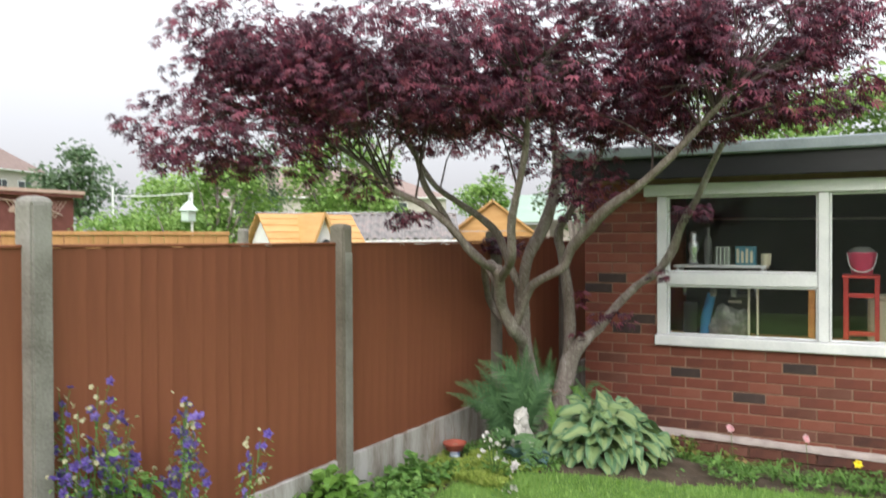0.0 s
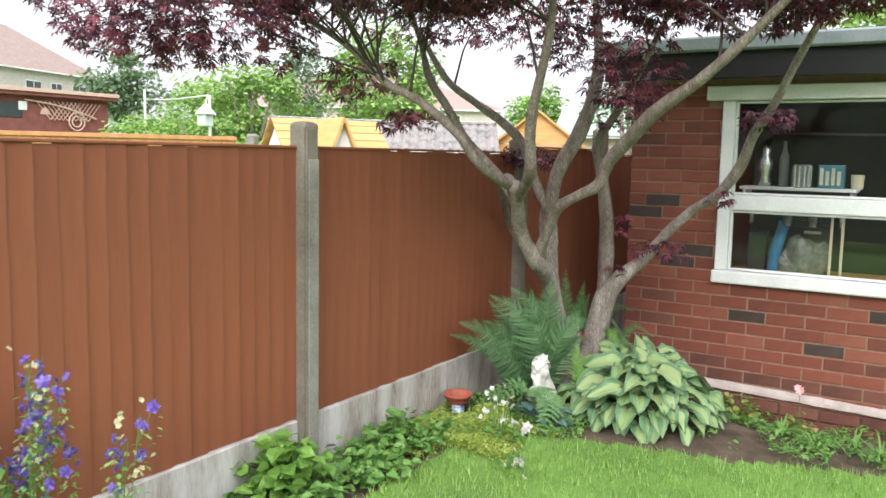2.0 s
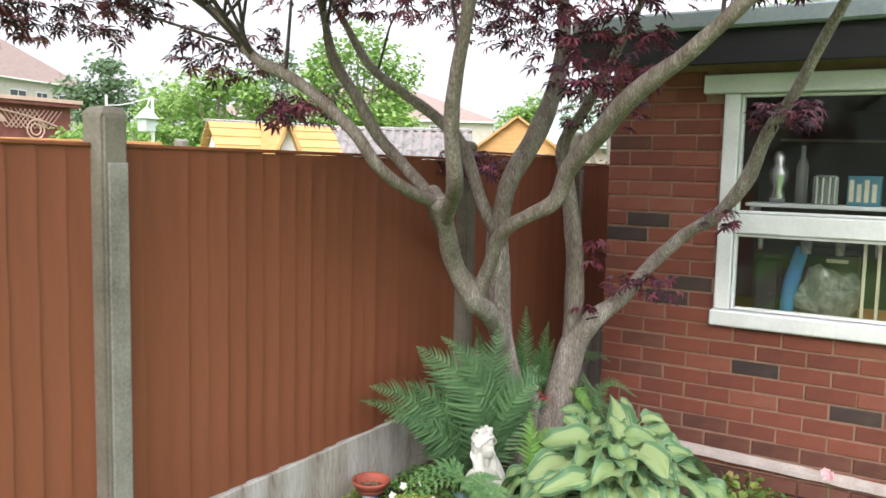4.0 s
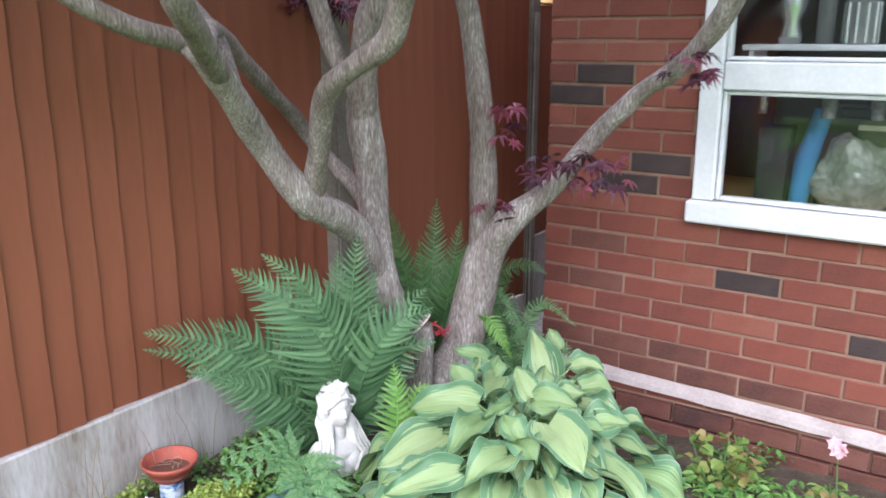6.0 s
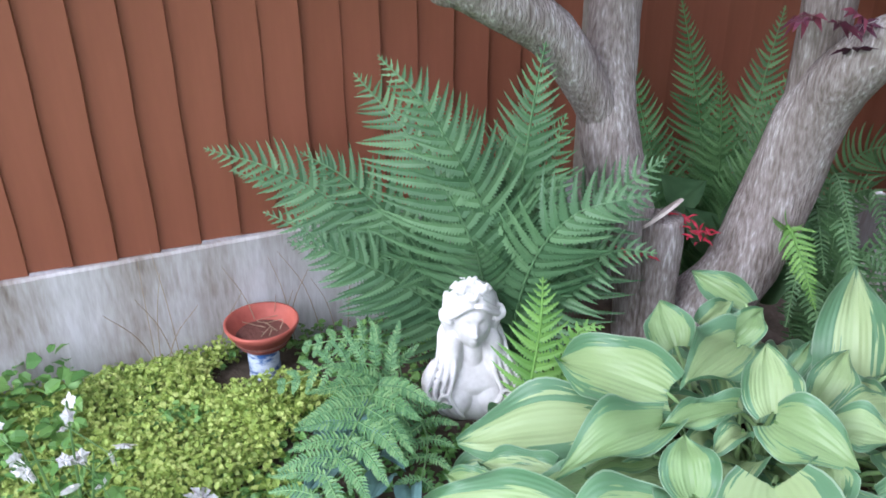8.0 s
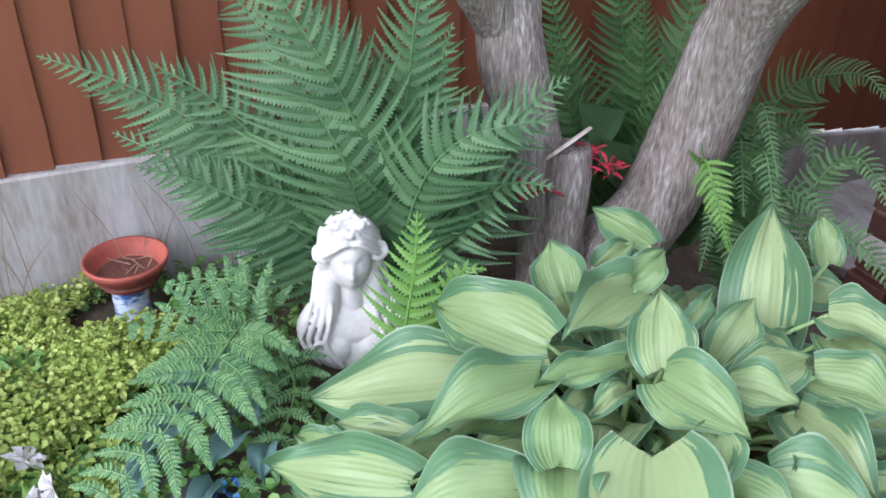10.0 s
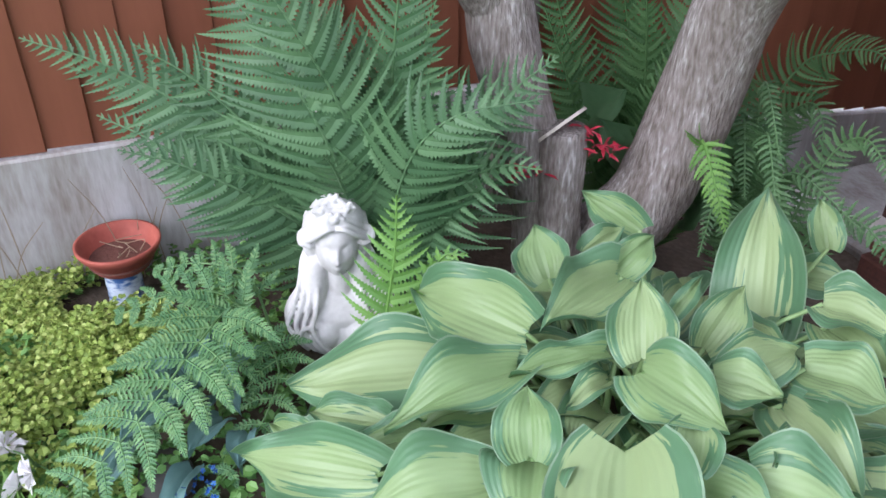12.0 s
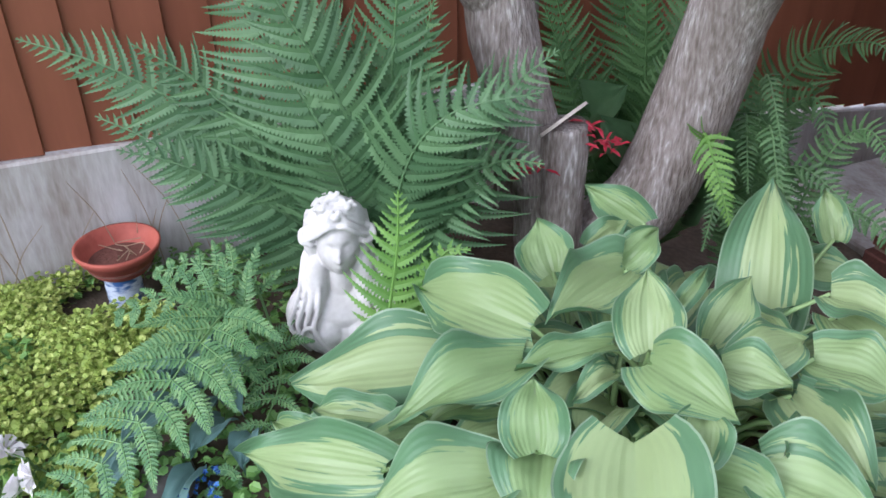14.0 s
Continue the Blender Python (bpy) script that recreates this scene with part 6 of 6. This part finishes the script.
M["pine"] = material("orange_pine", [(0.50, 0.26, 0.095), (0.66, 0.39, 0.17)], 3, 0.7, 0.1, 40, (1, 1, 5), per_object=0.2)
M["pale_pine"] = material("pale_pine", [(0.46, 0.25, 0.085), (0.58, 0.355, 0.15)], 3, 0.7, 0.1, 40, (1, 1, 5), per_object=0.15)
M["tan_fence"] = material("tan_fence", [(0.40, 0.20, 0.08), (0.55, 0.30, 0.13)], 3, 0.8, 0.1, 30, (5, 5, 0.6), per_object=0.2)
M["sheet"] = material("weathered_sheet", [(0.07, 0.065, 0.065), (0.21, 0.20, 0.20), (0.30, 0.235, 0.225)], 7, 0.9, 0.3, 30)
M["roof_tile"] = material("roof_tile", [(0.20, 0.145, 0.13), (0.28, 0.21, 0.19)], 3, 0.85, 0.2, 40, per_object=0.1)
M["render_wall"] = material("pebbledash", [(0.40, 0.36, 0.34), (0.55, 0.50, 0.48)], 4, 0.95, 0.4, 60)
M["red_shed"] = material("red_shed_brick", [(0.16, 0.05, 0.045), (0.25, 0.09, 0.08)], 5, 0.85, 0.3, 60)
M["green_roof"] = material("green_felt", [(0.24, 0.33, 0.28), (0.33, 0.43, 0.37)], 3, 0.8, 0.2, 40)
M["tree_leaf"] = material("tree_leaf", [(0.11, 0.21, 0.05), (0.20, 0.34, 0.08), (0.32, 0.46, 0.14)], 1, 0.6, 0.0, 20, island=True, trans=0.3, lo=0.05, hi=0.95)
M["tree_dark"] = material("dark_tree_leaf", [(0.09, 0.15, 0.08), (0.14, 0.21, 0.12), (0.19, 0.27, 0.15)], 1, 0.6, 0.0, 20, island=True, trans=0.25, lo=0.05, hi=0.95)
M["dark_pane"] = solid("dark_window", (0.06, 0.07, 0.08), 0.15)
M["lattice"] = solid("pale_lattice", (0.62, 0.42, 0.36))


def axes_from(p, q):
    d = Vector((q[0] - p[0], q[1] - p[1], 0))
    return math.atan2(d.y, d.x), d.length


def build_neighbours():
    # tan fence, its top showing over ours
    p, q = (-5.6, -1.55), (-4.20, 0.80)
    rot, ln = axes_from(p, q)
    f = base("neighbour_fence", "light tan timber fence in the next garden", "fence", at=(p[0], p[1], 0))
    f.rotation_euler = (0, 0, rot)
    n = int(ln / 0.15)
    b = Buf()
    b.add([Vector(v) for v in ((0, 0, 0), (0.145, 0, 0), (0.145, 0.02, 0), (0, 0.02, 0), (0, 0, 1.85), (0.145, 0, 1.85), (0.145, 0.02, 1.85), (0, 0.02, 1.85))], [(3, 2, 1, 0), (4, 5, 6, 7), (0, 1, 5, 4), (1, 2, 6, 5), (2, 3, 7, 6), (3, 0, 4, 7)])
    bd = b.mesh("board")
    bd.materials.append(M["tan_fence"])
    for i in range(n):
        ob = new("board", bd)
        ob.parent = f
        ob.location = (i * 0.152, 0, 0)
    box_part("cap_rail", (0, -0.02, 1.852), (ln, 0.045, 1.895), M["tan_fence"], f)
    tagged(part("concrete_post", box_bm((-4.19, 0.92, 0), (-4.08, 1.03, 1.93), 0.02), M["concrete"], None), "grey concrete end post of the tan fence", "fence post")

    # timber playhouse: ridge along its length, a dormer with an arched window
    rot, ln = axes_from((-4.46, 1.73), (-3.86, 2.87))
    ph = base("playhouse", "pale yellow pine playhouse with white gable and dormer", "playhouse", at=(-4.40, 1.62, -0.06))
    ph.rotation_euler = (0, 0, rot)
    L, W, E_, R = 1.25, 0.62, 1.62, 2.20
    box_part("wall", (0.06, -W + 0.06, 0), (L - 0.06, W - 0.06, E_), M["pale_pine"], ph)
    for x in (0.02, L - 0.06):
        gable = Buf()
        gable.add([(x, -W + 0.02, E_ - 0.02), (x + 0.04, -W + 0.02, E_ - 0.02), (x + 0.04, W - 0.02, E_ - 0.02), (x, W - 0.02, E_ - 0.02), (x, 0, R - 0.03), (x + 0.04, 0, R - 0.03)], [(0, 4, 3), (1, 2, 5), (0, 1, 5, 4), (2, 3, 4, 5), (0, 3, 2, 1)])
        part("gable", gable, M["white_paint"], ph, "white painted gable")
    for side in (-1, 1):
        rows = 7
        for r in range(rows):
            t0, t1 = r / rows, (r + 1.12) / rows
            y0, y1 = side * (W + 0.05) * (1 - t0), side * (W + 0.05) * max(0, 1 - t1)
            z0, z1 = E_ - 0.04 + (R - E_ + 0.04) * t0 + 0.012, E_ - 0.04 + (R - E_ + 0.04) * min(1, t1)
            part("roof_plank", slab((-0.06, y0, z0), (L + 0.06, y0, z0), (L + 0.06, y1, z1), (-0.06, y1, z1), 0.018 * side), M["pale_pine"], ph)
    box_part("ridge_strip", (-0.08, -0.03, R - 0.005), (L + 0.08, 0.03, R + 0.02), M["silver"], ph, "pale ridge strip")
    part("dormer", slab((0.31, -W - 0.14, 1.50), (0.77, -W - 0.14, 1.50), (0.54, -W - 0.14, 2.13), (0.54, -W - 0.14, 2.13), 0.04), M["white_paint"], ph, "white dormer front")
    for s in (-1, 1):
        part("dormer_roof", slab((0.54, -W - 0.22, 2.19), (0.54 + s * 0.30, -W - 0.22, 1.47), (0.54 + s * 0.30, 0.05, 1.47), (0.54, 0.05, 2.19), 0.03), M["pale_pine"], ph)
    arch = Buf()
    arch.add([Vector((0.54 + 0.085 * math.cos(a), -W - 0.185, 1.74 + 0.12 * math.sin(a))) for a in [math.pi * k / 10 for k in range(11)]] + [Vector((0.455, -W - 0.185, 1.5)), Vector((0.625, -W - 0.185, 1.5))], [(11, 12, 0, 1, 2, 3, 4, 5, 6, 7, 8, 9, 10)])
    part("arched_window", arch, M["dark_pane"], ph, "small arched window")

    # long shed with a corrugated sheet roof
    rot, ln = axes_from((-5.0, 4.2), (-2.9, 5.5))
    cs = base("long_shed", "long low shed with weathered corrugated sheet roof", "shed", at=(-4.75, 3.75, 0))
    cs.rotation_euler = (0, 0, rot)
    box_part("wall", (0.0, 0.1, 0), (1.84, 1.5, 1.74), M["render_wall"], cs)
    cor = Buf()
    nx = 90
    verts, faces = [], []
    for i in range(nx + 1):
        x = -0.25 + 2.22 * i / nx
        dz = 0.018 * math.sin(i * math.pi / 2.5)
        for yy, zz in ((-0.08, 1.80), (0.75, 2.21), (1.6, 1.80)):
            verts.append((x, yy, zz + dz))
    for i in range(nx):
        for k in range(2):
            a = i * 3 + k
            faces.append((a, a + 1, a + 4, a + 3))
    cor.add(verts, faces)
    rf = part("roof", cor, M["sheet"], cs, "weathered corrugated sheet")
    rf.modifiers.new("thick", "SOLIDIFY").thickness = 0.01
    box_part("ridge_strip", (-0.25, 0.70, 2.205), (1.97, 0.80, 2.245), M["silver"], cs, "pale ridge capping")
    box_part("eaves_board", (-0.25, -0.10, 1.72), (1.97, -0.085, 1.785), M["white_paint"], cs)

    # orange gabled shed
    rot, ln = axes_from((-3.61, 5.95), (-2.36, 6.51))
    os_ = base("garden_shed", "orange stained timber shed with a gabled front", "shed", at=(-3.78, 5.88, -0.12))
    os_.rotation_euler = (0, 0, rot)
    rows = 12
    for r in range(rows):
        z0, z1 = 2.06 * r / rows, 2.06 * (r + 1) / rows - 0.012
        box_part("cladding", (0.0, 0.0, z0), (1.40, 0.03, z1), M["pine"], os_)
    front = Buf()
    front.add([(0, 0.005, 2.06), (1.40, 0.005, 2.06), (0.70, 0.005, 2.55), (0, 0.04, 2.06), (1.40, 0.04, 2.06), (0.70, 0.04, 2.55)], [(0, 1, 2), (5, 4, 3), (0, 3, 4, 1), (1, 4, 5, 2), (2, 5, 3, 0)])
    part("gable", front, M["pine"], os_)
    box_part("wall", (0.02, 0.045, 0), (1.38, 1.8, 2.05), M["pine"], os_)
    for s, x in ((-1, -0.08), (1, 1.48)):
        part("roof", slab((x, -0.10, 2.00), (0.70, -0.10, 2.60), (0.70, 1.9, 2.60), (x, 1.9, 2.00), 0.03 * -s), M["pine"], os_)
    gs = base("green_roofed_shed", "shed with a pale green sheet roof", "shed", at=(-3.9, 8.7, 0))
    gs.rotation_euler = (0, 0, 0.25)
    box_part("wall", (0, 0.2, 0), (3.2, 2, 2.10), M["render_wall"], gs)
    part("roof", slab((-0.1, -0.1, 2.15), (3.4, -0.1, 2.15), (3.4, 1.1, 2.75), (-0.1, 1.1, 2.75), 0.04), M["green_roof"], gs)

    # red flat-roofed shed with lattice, well beyond the tan fence
    rs = base("red_brick_shed", "red flat-roofed brick shed with pale lattice", "shed", at=(-16.20, 2.17, 0))
    rs.rotation_euler = (0, 0, radians(91))
    box_part("wall", (0, 0, 0), (5.9, 3.0, 2.94), M["red_shed"], rs)
    box_part("roof", (-0.1, -0.18, 2.941), (6.08, 3.2, 3.10), M["red_shed"], rs)
    box_part("roof_edge", (-0.1, -0.22, 3.03), (6.10, -0.181, 3.12), M["lattice"], rs, "pale roof edging")
    box_part("opening", (2.1, -0.02, 2.42), (3.55, -0.001, 2.78), M["dark_pane"], rs, "dark open hatch")
    box_part("paper", (3.45, -0.035, 2.60), (3.66, -0.022, 2.80), M["white_paint"], rs, "white paper notice")
    for k in range(10):
        for s in (0, 1):
            b = Buf()
            x = 4.25 + 0.115 * k
            tube(b, [(x, -0.03 - 0.012 * s, 2.40, 0.011), (x + (0.36 if s else -0.36), -0.03 - 0.012 * s, 2.84, 0.011)], 4, 1)
            part("lattice", b, M["lattice"], rs)
    for c, r, z in ((4.95, 0.22, 2.38), (4.95, 0.13, 2.38)):
        wheel = Buf()
        tube(wheel, [(c + r * math.cos(q), -0.06, z + r * math.sin(q), 0.02) for q in [2 * math.pi * k / 16 for k in range(17)]], 5, 1)
        part("ornament", wheel, M["lattice"], rs, "round pale ornament")
    arc = Buf()
    tube(arc, [(3.6 + 1.9 * t, -0.06, 2.84 - 0.12 * t - 0.25 * t * t, 0.022) for t in [k / 8 for k in range(9)]], 5, 2)
    part("ornament", arc, M["lattice"], rs, "curved pale moulding")
    shell = Buf()
    shell.add([Vector((4.12 + 0.13 * math.cos(q), -0.03, 2.52 + 0.16 * math.sin(q))) for q in [math.pi * k / 8 for k in range(9)]], [tuple(range(9))])
    part("plaque", shell, M["lattice"], rs, "pale half-round plaque")


def house(label, at, rot, L, W, eave, ridge, hip, windows):
    h = base("house", label, "house", at=(at[0], at[1], 0))
    h.rotation_euler = (0, 0, rot)
    box_part("wall", (0, 0, -0.5), (L, W, eave), M["render_wall"], h)
    o = 0.35
    rf = Buf()
    rf.add([(-o, -o, eave), (L + o, -o, eave), (L + o, W + o, eave), (-o, W + o, eave), (hip, W / 2, ridge), (L - hip, W / 2, ridge)], [(0, 1, 5, 4), (1, 2, 5), (2, 3, 4, 5), (3, 0, 4), (3, 2, 1, 0)])
    part("roof", rf, M["roof_tile"], h, "brown tiled hipped roof")
    box_part("gutter", (-o, -o - 0.08, eave - 0.10), (L + o, -o, eave - 0.005), M["white_paint"], h)
    for x, z, w, hh in windows:
        wn_ = part("window", box_bm((x, -0.06, z), (x + w, -0.002, z + hh), 0.01), M["white_paint"], h)
        for i in range(2):
            part("pane", box_bm((x + 0.06 + i * (w / 2 - 0.02), -0.075, z + 0.07), (x + w / 2 - 0.04 + i * (w / 2 - 0.02), -0.061, z + hh - 0.07)), M["dark_pane"], wn_)
    return h


def branching_tree(name, label, at, trunk_h, crown_c, crown_r, count, leaf, mat, seed, kind_crown="rounded"):
    rng = random.Random(seed)
    t = base(name, label, "tree", at=(at[0], at[1], 0))
    wood, leaves = Buf(), Buf()
    c = Vector(crown_c)
    tube(wood, [(0, 0, -0.3, 0.16), (0.05, 0.02, trunk_h * 0.6, 0.12), (c.x * 0.4, c.y * 0.4, trunk_h, 0.08), (c.x, c.y, c.z, 0.03)], 8, 4, 0.15)
    clumps = []
    for i in range(16):
        v = Vector((rng.gauss(0, 1), rng.gauss(0, 1), rng.gauss(0, 1))).normalized() * rng.uniform(0.35, 0.95)
        q = c + Vector((v.x * crown_r[0], v.y * crown_r[1], v.z * crown_r[2]))
        clumps.append((q, rng.uniform(0.28, 0.5)))
        m = Vector((c.x * 0.5, c.y * 0.5, trunk_h)).lerp(q, 0.5) + Vector((0, 0, -0.1))
        tube(wood, [(c.x * 0.4, c.y * 0.4, trunk_h, 0.05), (*m, 0.035), (*q, 0.012)], 6, 3, 0.1)
    for i in range(count):
        q, k = clumps[rng.randrange(len(clumps))]
        v = Vector((rng.gauss(0, 1), rng.gauss(0, 1), rng.gauss(0, 0.8))).normalized() * rng.random() ** 0.4
        at_ = q + Vector((v.x * crown_r[0], v.y * crown_r[1], v.z * crown_r[2])) * k
        a = rng.uniform(0, 6.28)
        d, s, up = frame_of((math.cos(a), math.sin(a), rng.uniform(-0.8, 0.2)), (rng.gauss(0, 0.6), rng.gauss(0, 0.6), 1))
        ln = rng.uniform(0.6, 1.2) * leaf
        round_leaf(leaves, at_, d, s, up, ln, ln * 0.6)
    part("trunk", wood, M["bark"], t, smooth=True)
    part("crown", leaves, mat, t)
    return t


def build_distance():
    house("pale rendered house with a brown hipped roof", (-41.6, 35.8), 0.64, 19.8, 15.0, 4.95, 7.8, 5.7, ((15.2, 3.1, 1.7, 1.5), (4.4, 2.8, 2.6, 1.9)))
    house("grey pebbledashed house with a brown hipped roof", (-51.8, 21.6), 1.89, 16.0, 9.0, 7.25, 10.9, 4.5, ((8.0, 5.0, 1.6, 1.5), (10.6, 5.0, 1.2, 1.5), (13.0, 5.0, 1.6, 1.5), (4.0, 5.0, 1.6, 1.5)))
    branching_tree("tree", "tall dark leafy tree beyond the houses", (-33.2, 21.5), 3.0, (0, 0, 4.6), (2.2, 2.2, 1.8), 2600, 0.30, M["tree_dark"], 81)
    branching_tree("tree", "broad green garden tree behind the red shed", (-14.6, 9.6), 1.6, (0, 0, 2.7), (2.1, 2.1, 1.2), 3600, 0.16, M["tree_leaf"], 82)
    branching_tree("tree", "green shrub beside the red shed", (-11.6, 5.2), 0.9, (0, 0, 1.65), (1.3, 1.3, 0.75), 2600, 0.12, M["tree_leaf"], 83)
    branching_tree("tree", "bright green young tree behind the playhouse", (-8.9, 9.9), 1.6, (0, 0, 3.3), (1.35, 1.35, 1.5), 4600, 0.13, M["tree_leaf"], 84)
    branching_tree("tree", "light green garden tree behind the playhouse", (-7.9, 9.2), 1.2, (0, 0, 2.4), (1.2, 1.2, 0.75), 2800, 0.12, M["tree_leaf"], 85)
    branching_tree("tree", "leafy green tree between the red shed and playhouse", (-11.4, 8.3), 1.4, (0, 0, 2.9), (1.2, 1.2, 1.0), 3400, 0.14, M["tree_leaf"], 91)
    branching_tree("tree", "bright green shrub beside the bird feeder", (-8.6, 4.6), 0.8, (0, 0, 1.85), (1.1, 1.1, 0.6), 3000, 0.09, M["tree_leaf"], 92)
    branching_tree("tree", "dark conical tree behind the playhouse", (-13.2, 11.8), 1.0, (0, 0, 3.4), (0.95, 0.95, 1.3), 2600, 0.14, M["tree_dark"], 90)
    branching_tree("tree", "small far green tree behind the sheds", (-12.5, 26.0), 2.2, (0, 0, 3.6), (1.3, 1.3, 1.0), 1500, 0.22, M["tree_leaf"], 86)
    branching_tree("tree", "grey-green shrub over the garden shed", (-1.15, 4.8), 1.2, (0, 0, 2.5), (0.65, 0.65, 0.85), 2600, 0.07, M["tree_dark"], 87)
    branching_tree("tree", "leafy green tree behind the flat roof", (1.6, 5.6), 2.0, (0, 0, 3.3), (1.5, 1.2, 0.75), 4200, 0.10, M["tree_leaf"], 88)
    branching_tree("tree", "leafy green tree behind the flat roof", (3.3, 5.7), 2.0, (0, 0, 3.2), (1.2, 1.1, 0.75), 3600, 0.10, M["tree_leaf"], 89)
    # washing line with a white bird feeder
    fd = base("bird_feeder", "white hanging bird feeder house on a post", "bird feeder", at=(-6.79, 2.80, 0))
    b = Buf()
    tube(b, [(0.0, 0.0, 0, 0.022), (0.0, 0.0, 1.2, 0.022), (0.0, 0.0, 2.53, 0.02)], 8, 2)
    part("post", b, M["white_paint"], fd)
    box_part("body", (0.02, -0.26, 2.08), (0.18, -0.09, 2.25), M["feeder"], fd, "pale feeder box", 0.012)
    part("roof", lathe([(0.15, 2.252), (0.12, 2.29), (0.05, 2.37), (0.0, 2.41)], 8, (0.10, -0.17, 0)), M["feeder"], fd)
    b = Buf()
    tube(b, [(0.10, -0.17, 2.40, 0.008), (0.05, -0.09, 2.50, 0.008), (0.0, 0.0, 2.52, 0.008)], 5, 4)
    part("hook", b, M["white_paint"], fd)
    ln = Buf()
    tube(ln, [(-14.0, 7.4, 2.92, 0.010), (-10.4, 5.1, 2.69, 0.010), (-6.79, 2.80, 2.535, 0.010)], 5, 6)
    tagged(put("washing_line", ln, M["white_paint"]), "thin pale washing line over the next garden", "washing line")
    lp = Buf()
    tube(lp, [(-14.0, 7.4, 0, 0.03), (-14.0, 7.4, 1.5, 0.03), (-14.0, 7.4, 3.15, 0.028)], 8, 2)
    tagged(put("line_post", lp, M["white_paint"]), "white metal washing line post in the next garden", "post")


M["feeder"] = solid("pale_green_plastic", (0.55, 0.66, 0.62))
build_neighbours()
build_distance()


# ---- bricks of the garden building, last ----
def build_bricks():
    wall = bpy.data.objects["wall_north"]
    shapes = {}

    def brick_mesh(w, h, depth, mat):
        key = (round(w, 3), round(h, 3), mat)
        if key not in shapes:
            bm = box_bm((0, 0, 0), (w, depth, h), 0)
            front = [e for e in bm.edges if all(v.co.y < 1e-6 for v in e.verts)]
            bmesh.ops.bevel(bm, geom=front, offset=0.004, segments=1, affect="EDGES")
            me = bpy.data.meshes.new("brick")
            bm.to_mesh(me)
            bm.free()
            me.materials.append(M[mat])
            shapes[key] = me
        return shapes[key]

    rng = random.Random(91)
    dark = {(3, 0), (7, 1), (5, -2), (1, 9), (0, 8), (2, 5), (1, 4)}
    brown = {(0, 14), (1, 1), (7, -3), (3, 13), (1, -1), (8, -1)}
    for row in range(-11, 19):
        top = 0.75 + COURSE * row
        if top - 0.073 > 2.3:
            break
        z0 = top - 0.073
        below = top < 0.2
        off = 0.0 if row % 2 == 0 else -PITCH / 2
        for col in range(0, 12):
            x0, x1 = WX0 + off + PITCH * col, WX0 + off + PITCH * (col + 1) - 0.0095
            x0, x1 = max(x0, WX0), min(x1, 2.995 if row > -1 else 3.06)
            spans = [(x0, x1)]
            if z0 < WIN[3] + 0.03 and top > WIN[2] + 0.004:
                spans = [(x0, min(x1, WIN[0] - 0.012)), (max(x0, WIN[1] + 0.012), x1)]
                if WIN[3] - 0.08 < top:
                    spans[0] = (x0, min(x1, WIN[0] - 0.10))
            for a, b in spans:
                if b - a < 0.03:
                    continue
                t = min(top, 2.285)
                if t - z0 < 0.02:
                    continue
                mat = "brick"
                if row == -5 or below or (row == -4 and col < 3):
                    mat = "base_brick"
                if (col, row) in brown:
                    mat = "base_brick"
                if (col, row) in dark:
                    mat = "dark_brick"
                proud = -0.022 if below else 0.0
                ob = new("brick", brick_mesh(b - a, t - z0, 0.05 if below else 0.03, mat))
                ob.parent = wall
                ob.location = (a + rng.uniform(-0.0015, 0.0015), proud + rng.uniform(-0.003, 0.002), z0 + rng.uniform(-0.0015, 0.0015))
                ob.rotation_euler = (0, rng.uniform(-0.006, 0.006), rng.uniform(-0.008, 0.008))
    b = Buf()
    rows = 60
    verts, faces = [], []
    for i in range(rows + 1):
        x = WX0 + (2.83 - WX0) * i / rows
        e = 0.006 * noise.noise(Vector((x * 9, 0, 0)))
        for y, z in ((-0.001, 0.276 + e), (-0.026 + e, 0.246 + e), (-0.032, 0.226 - e), (0.003, 0.216)):
            verts.append((x, y, z - 0.026 * (x - WX0)))
    for i in range(rows):
        for k in range(3):
            a = i * 4 + k
            faces.append((a, a + 1, a + 5, a + 4))
    faces += [(0, 3, 2, 1), tuple(rows * 4 + k for k in range(4))]
    b.add(verts, faces)
    part("mortar_band", b, M["pale_mortar"], wall, "pale mortar band above the plinth")


stand = set(scene.objects)
build_bricks()
set_back(stand)
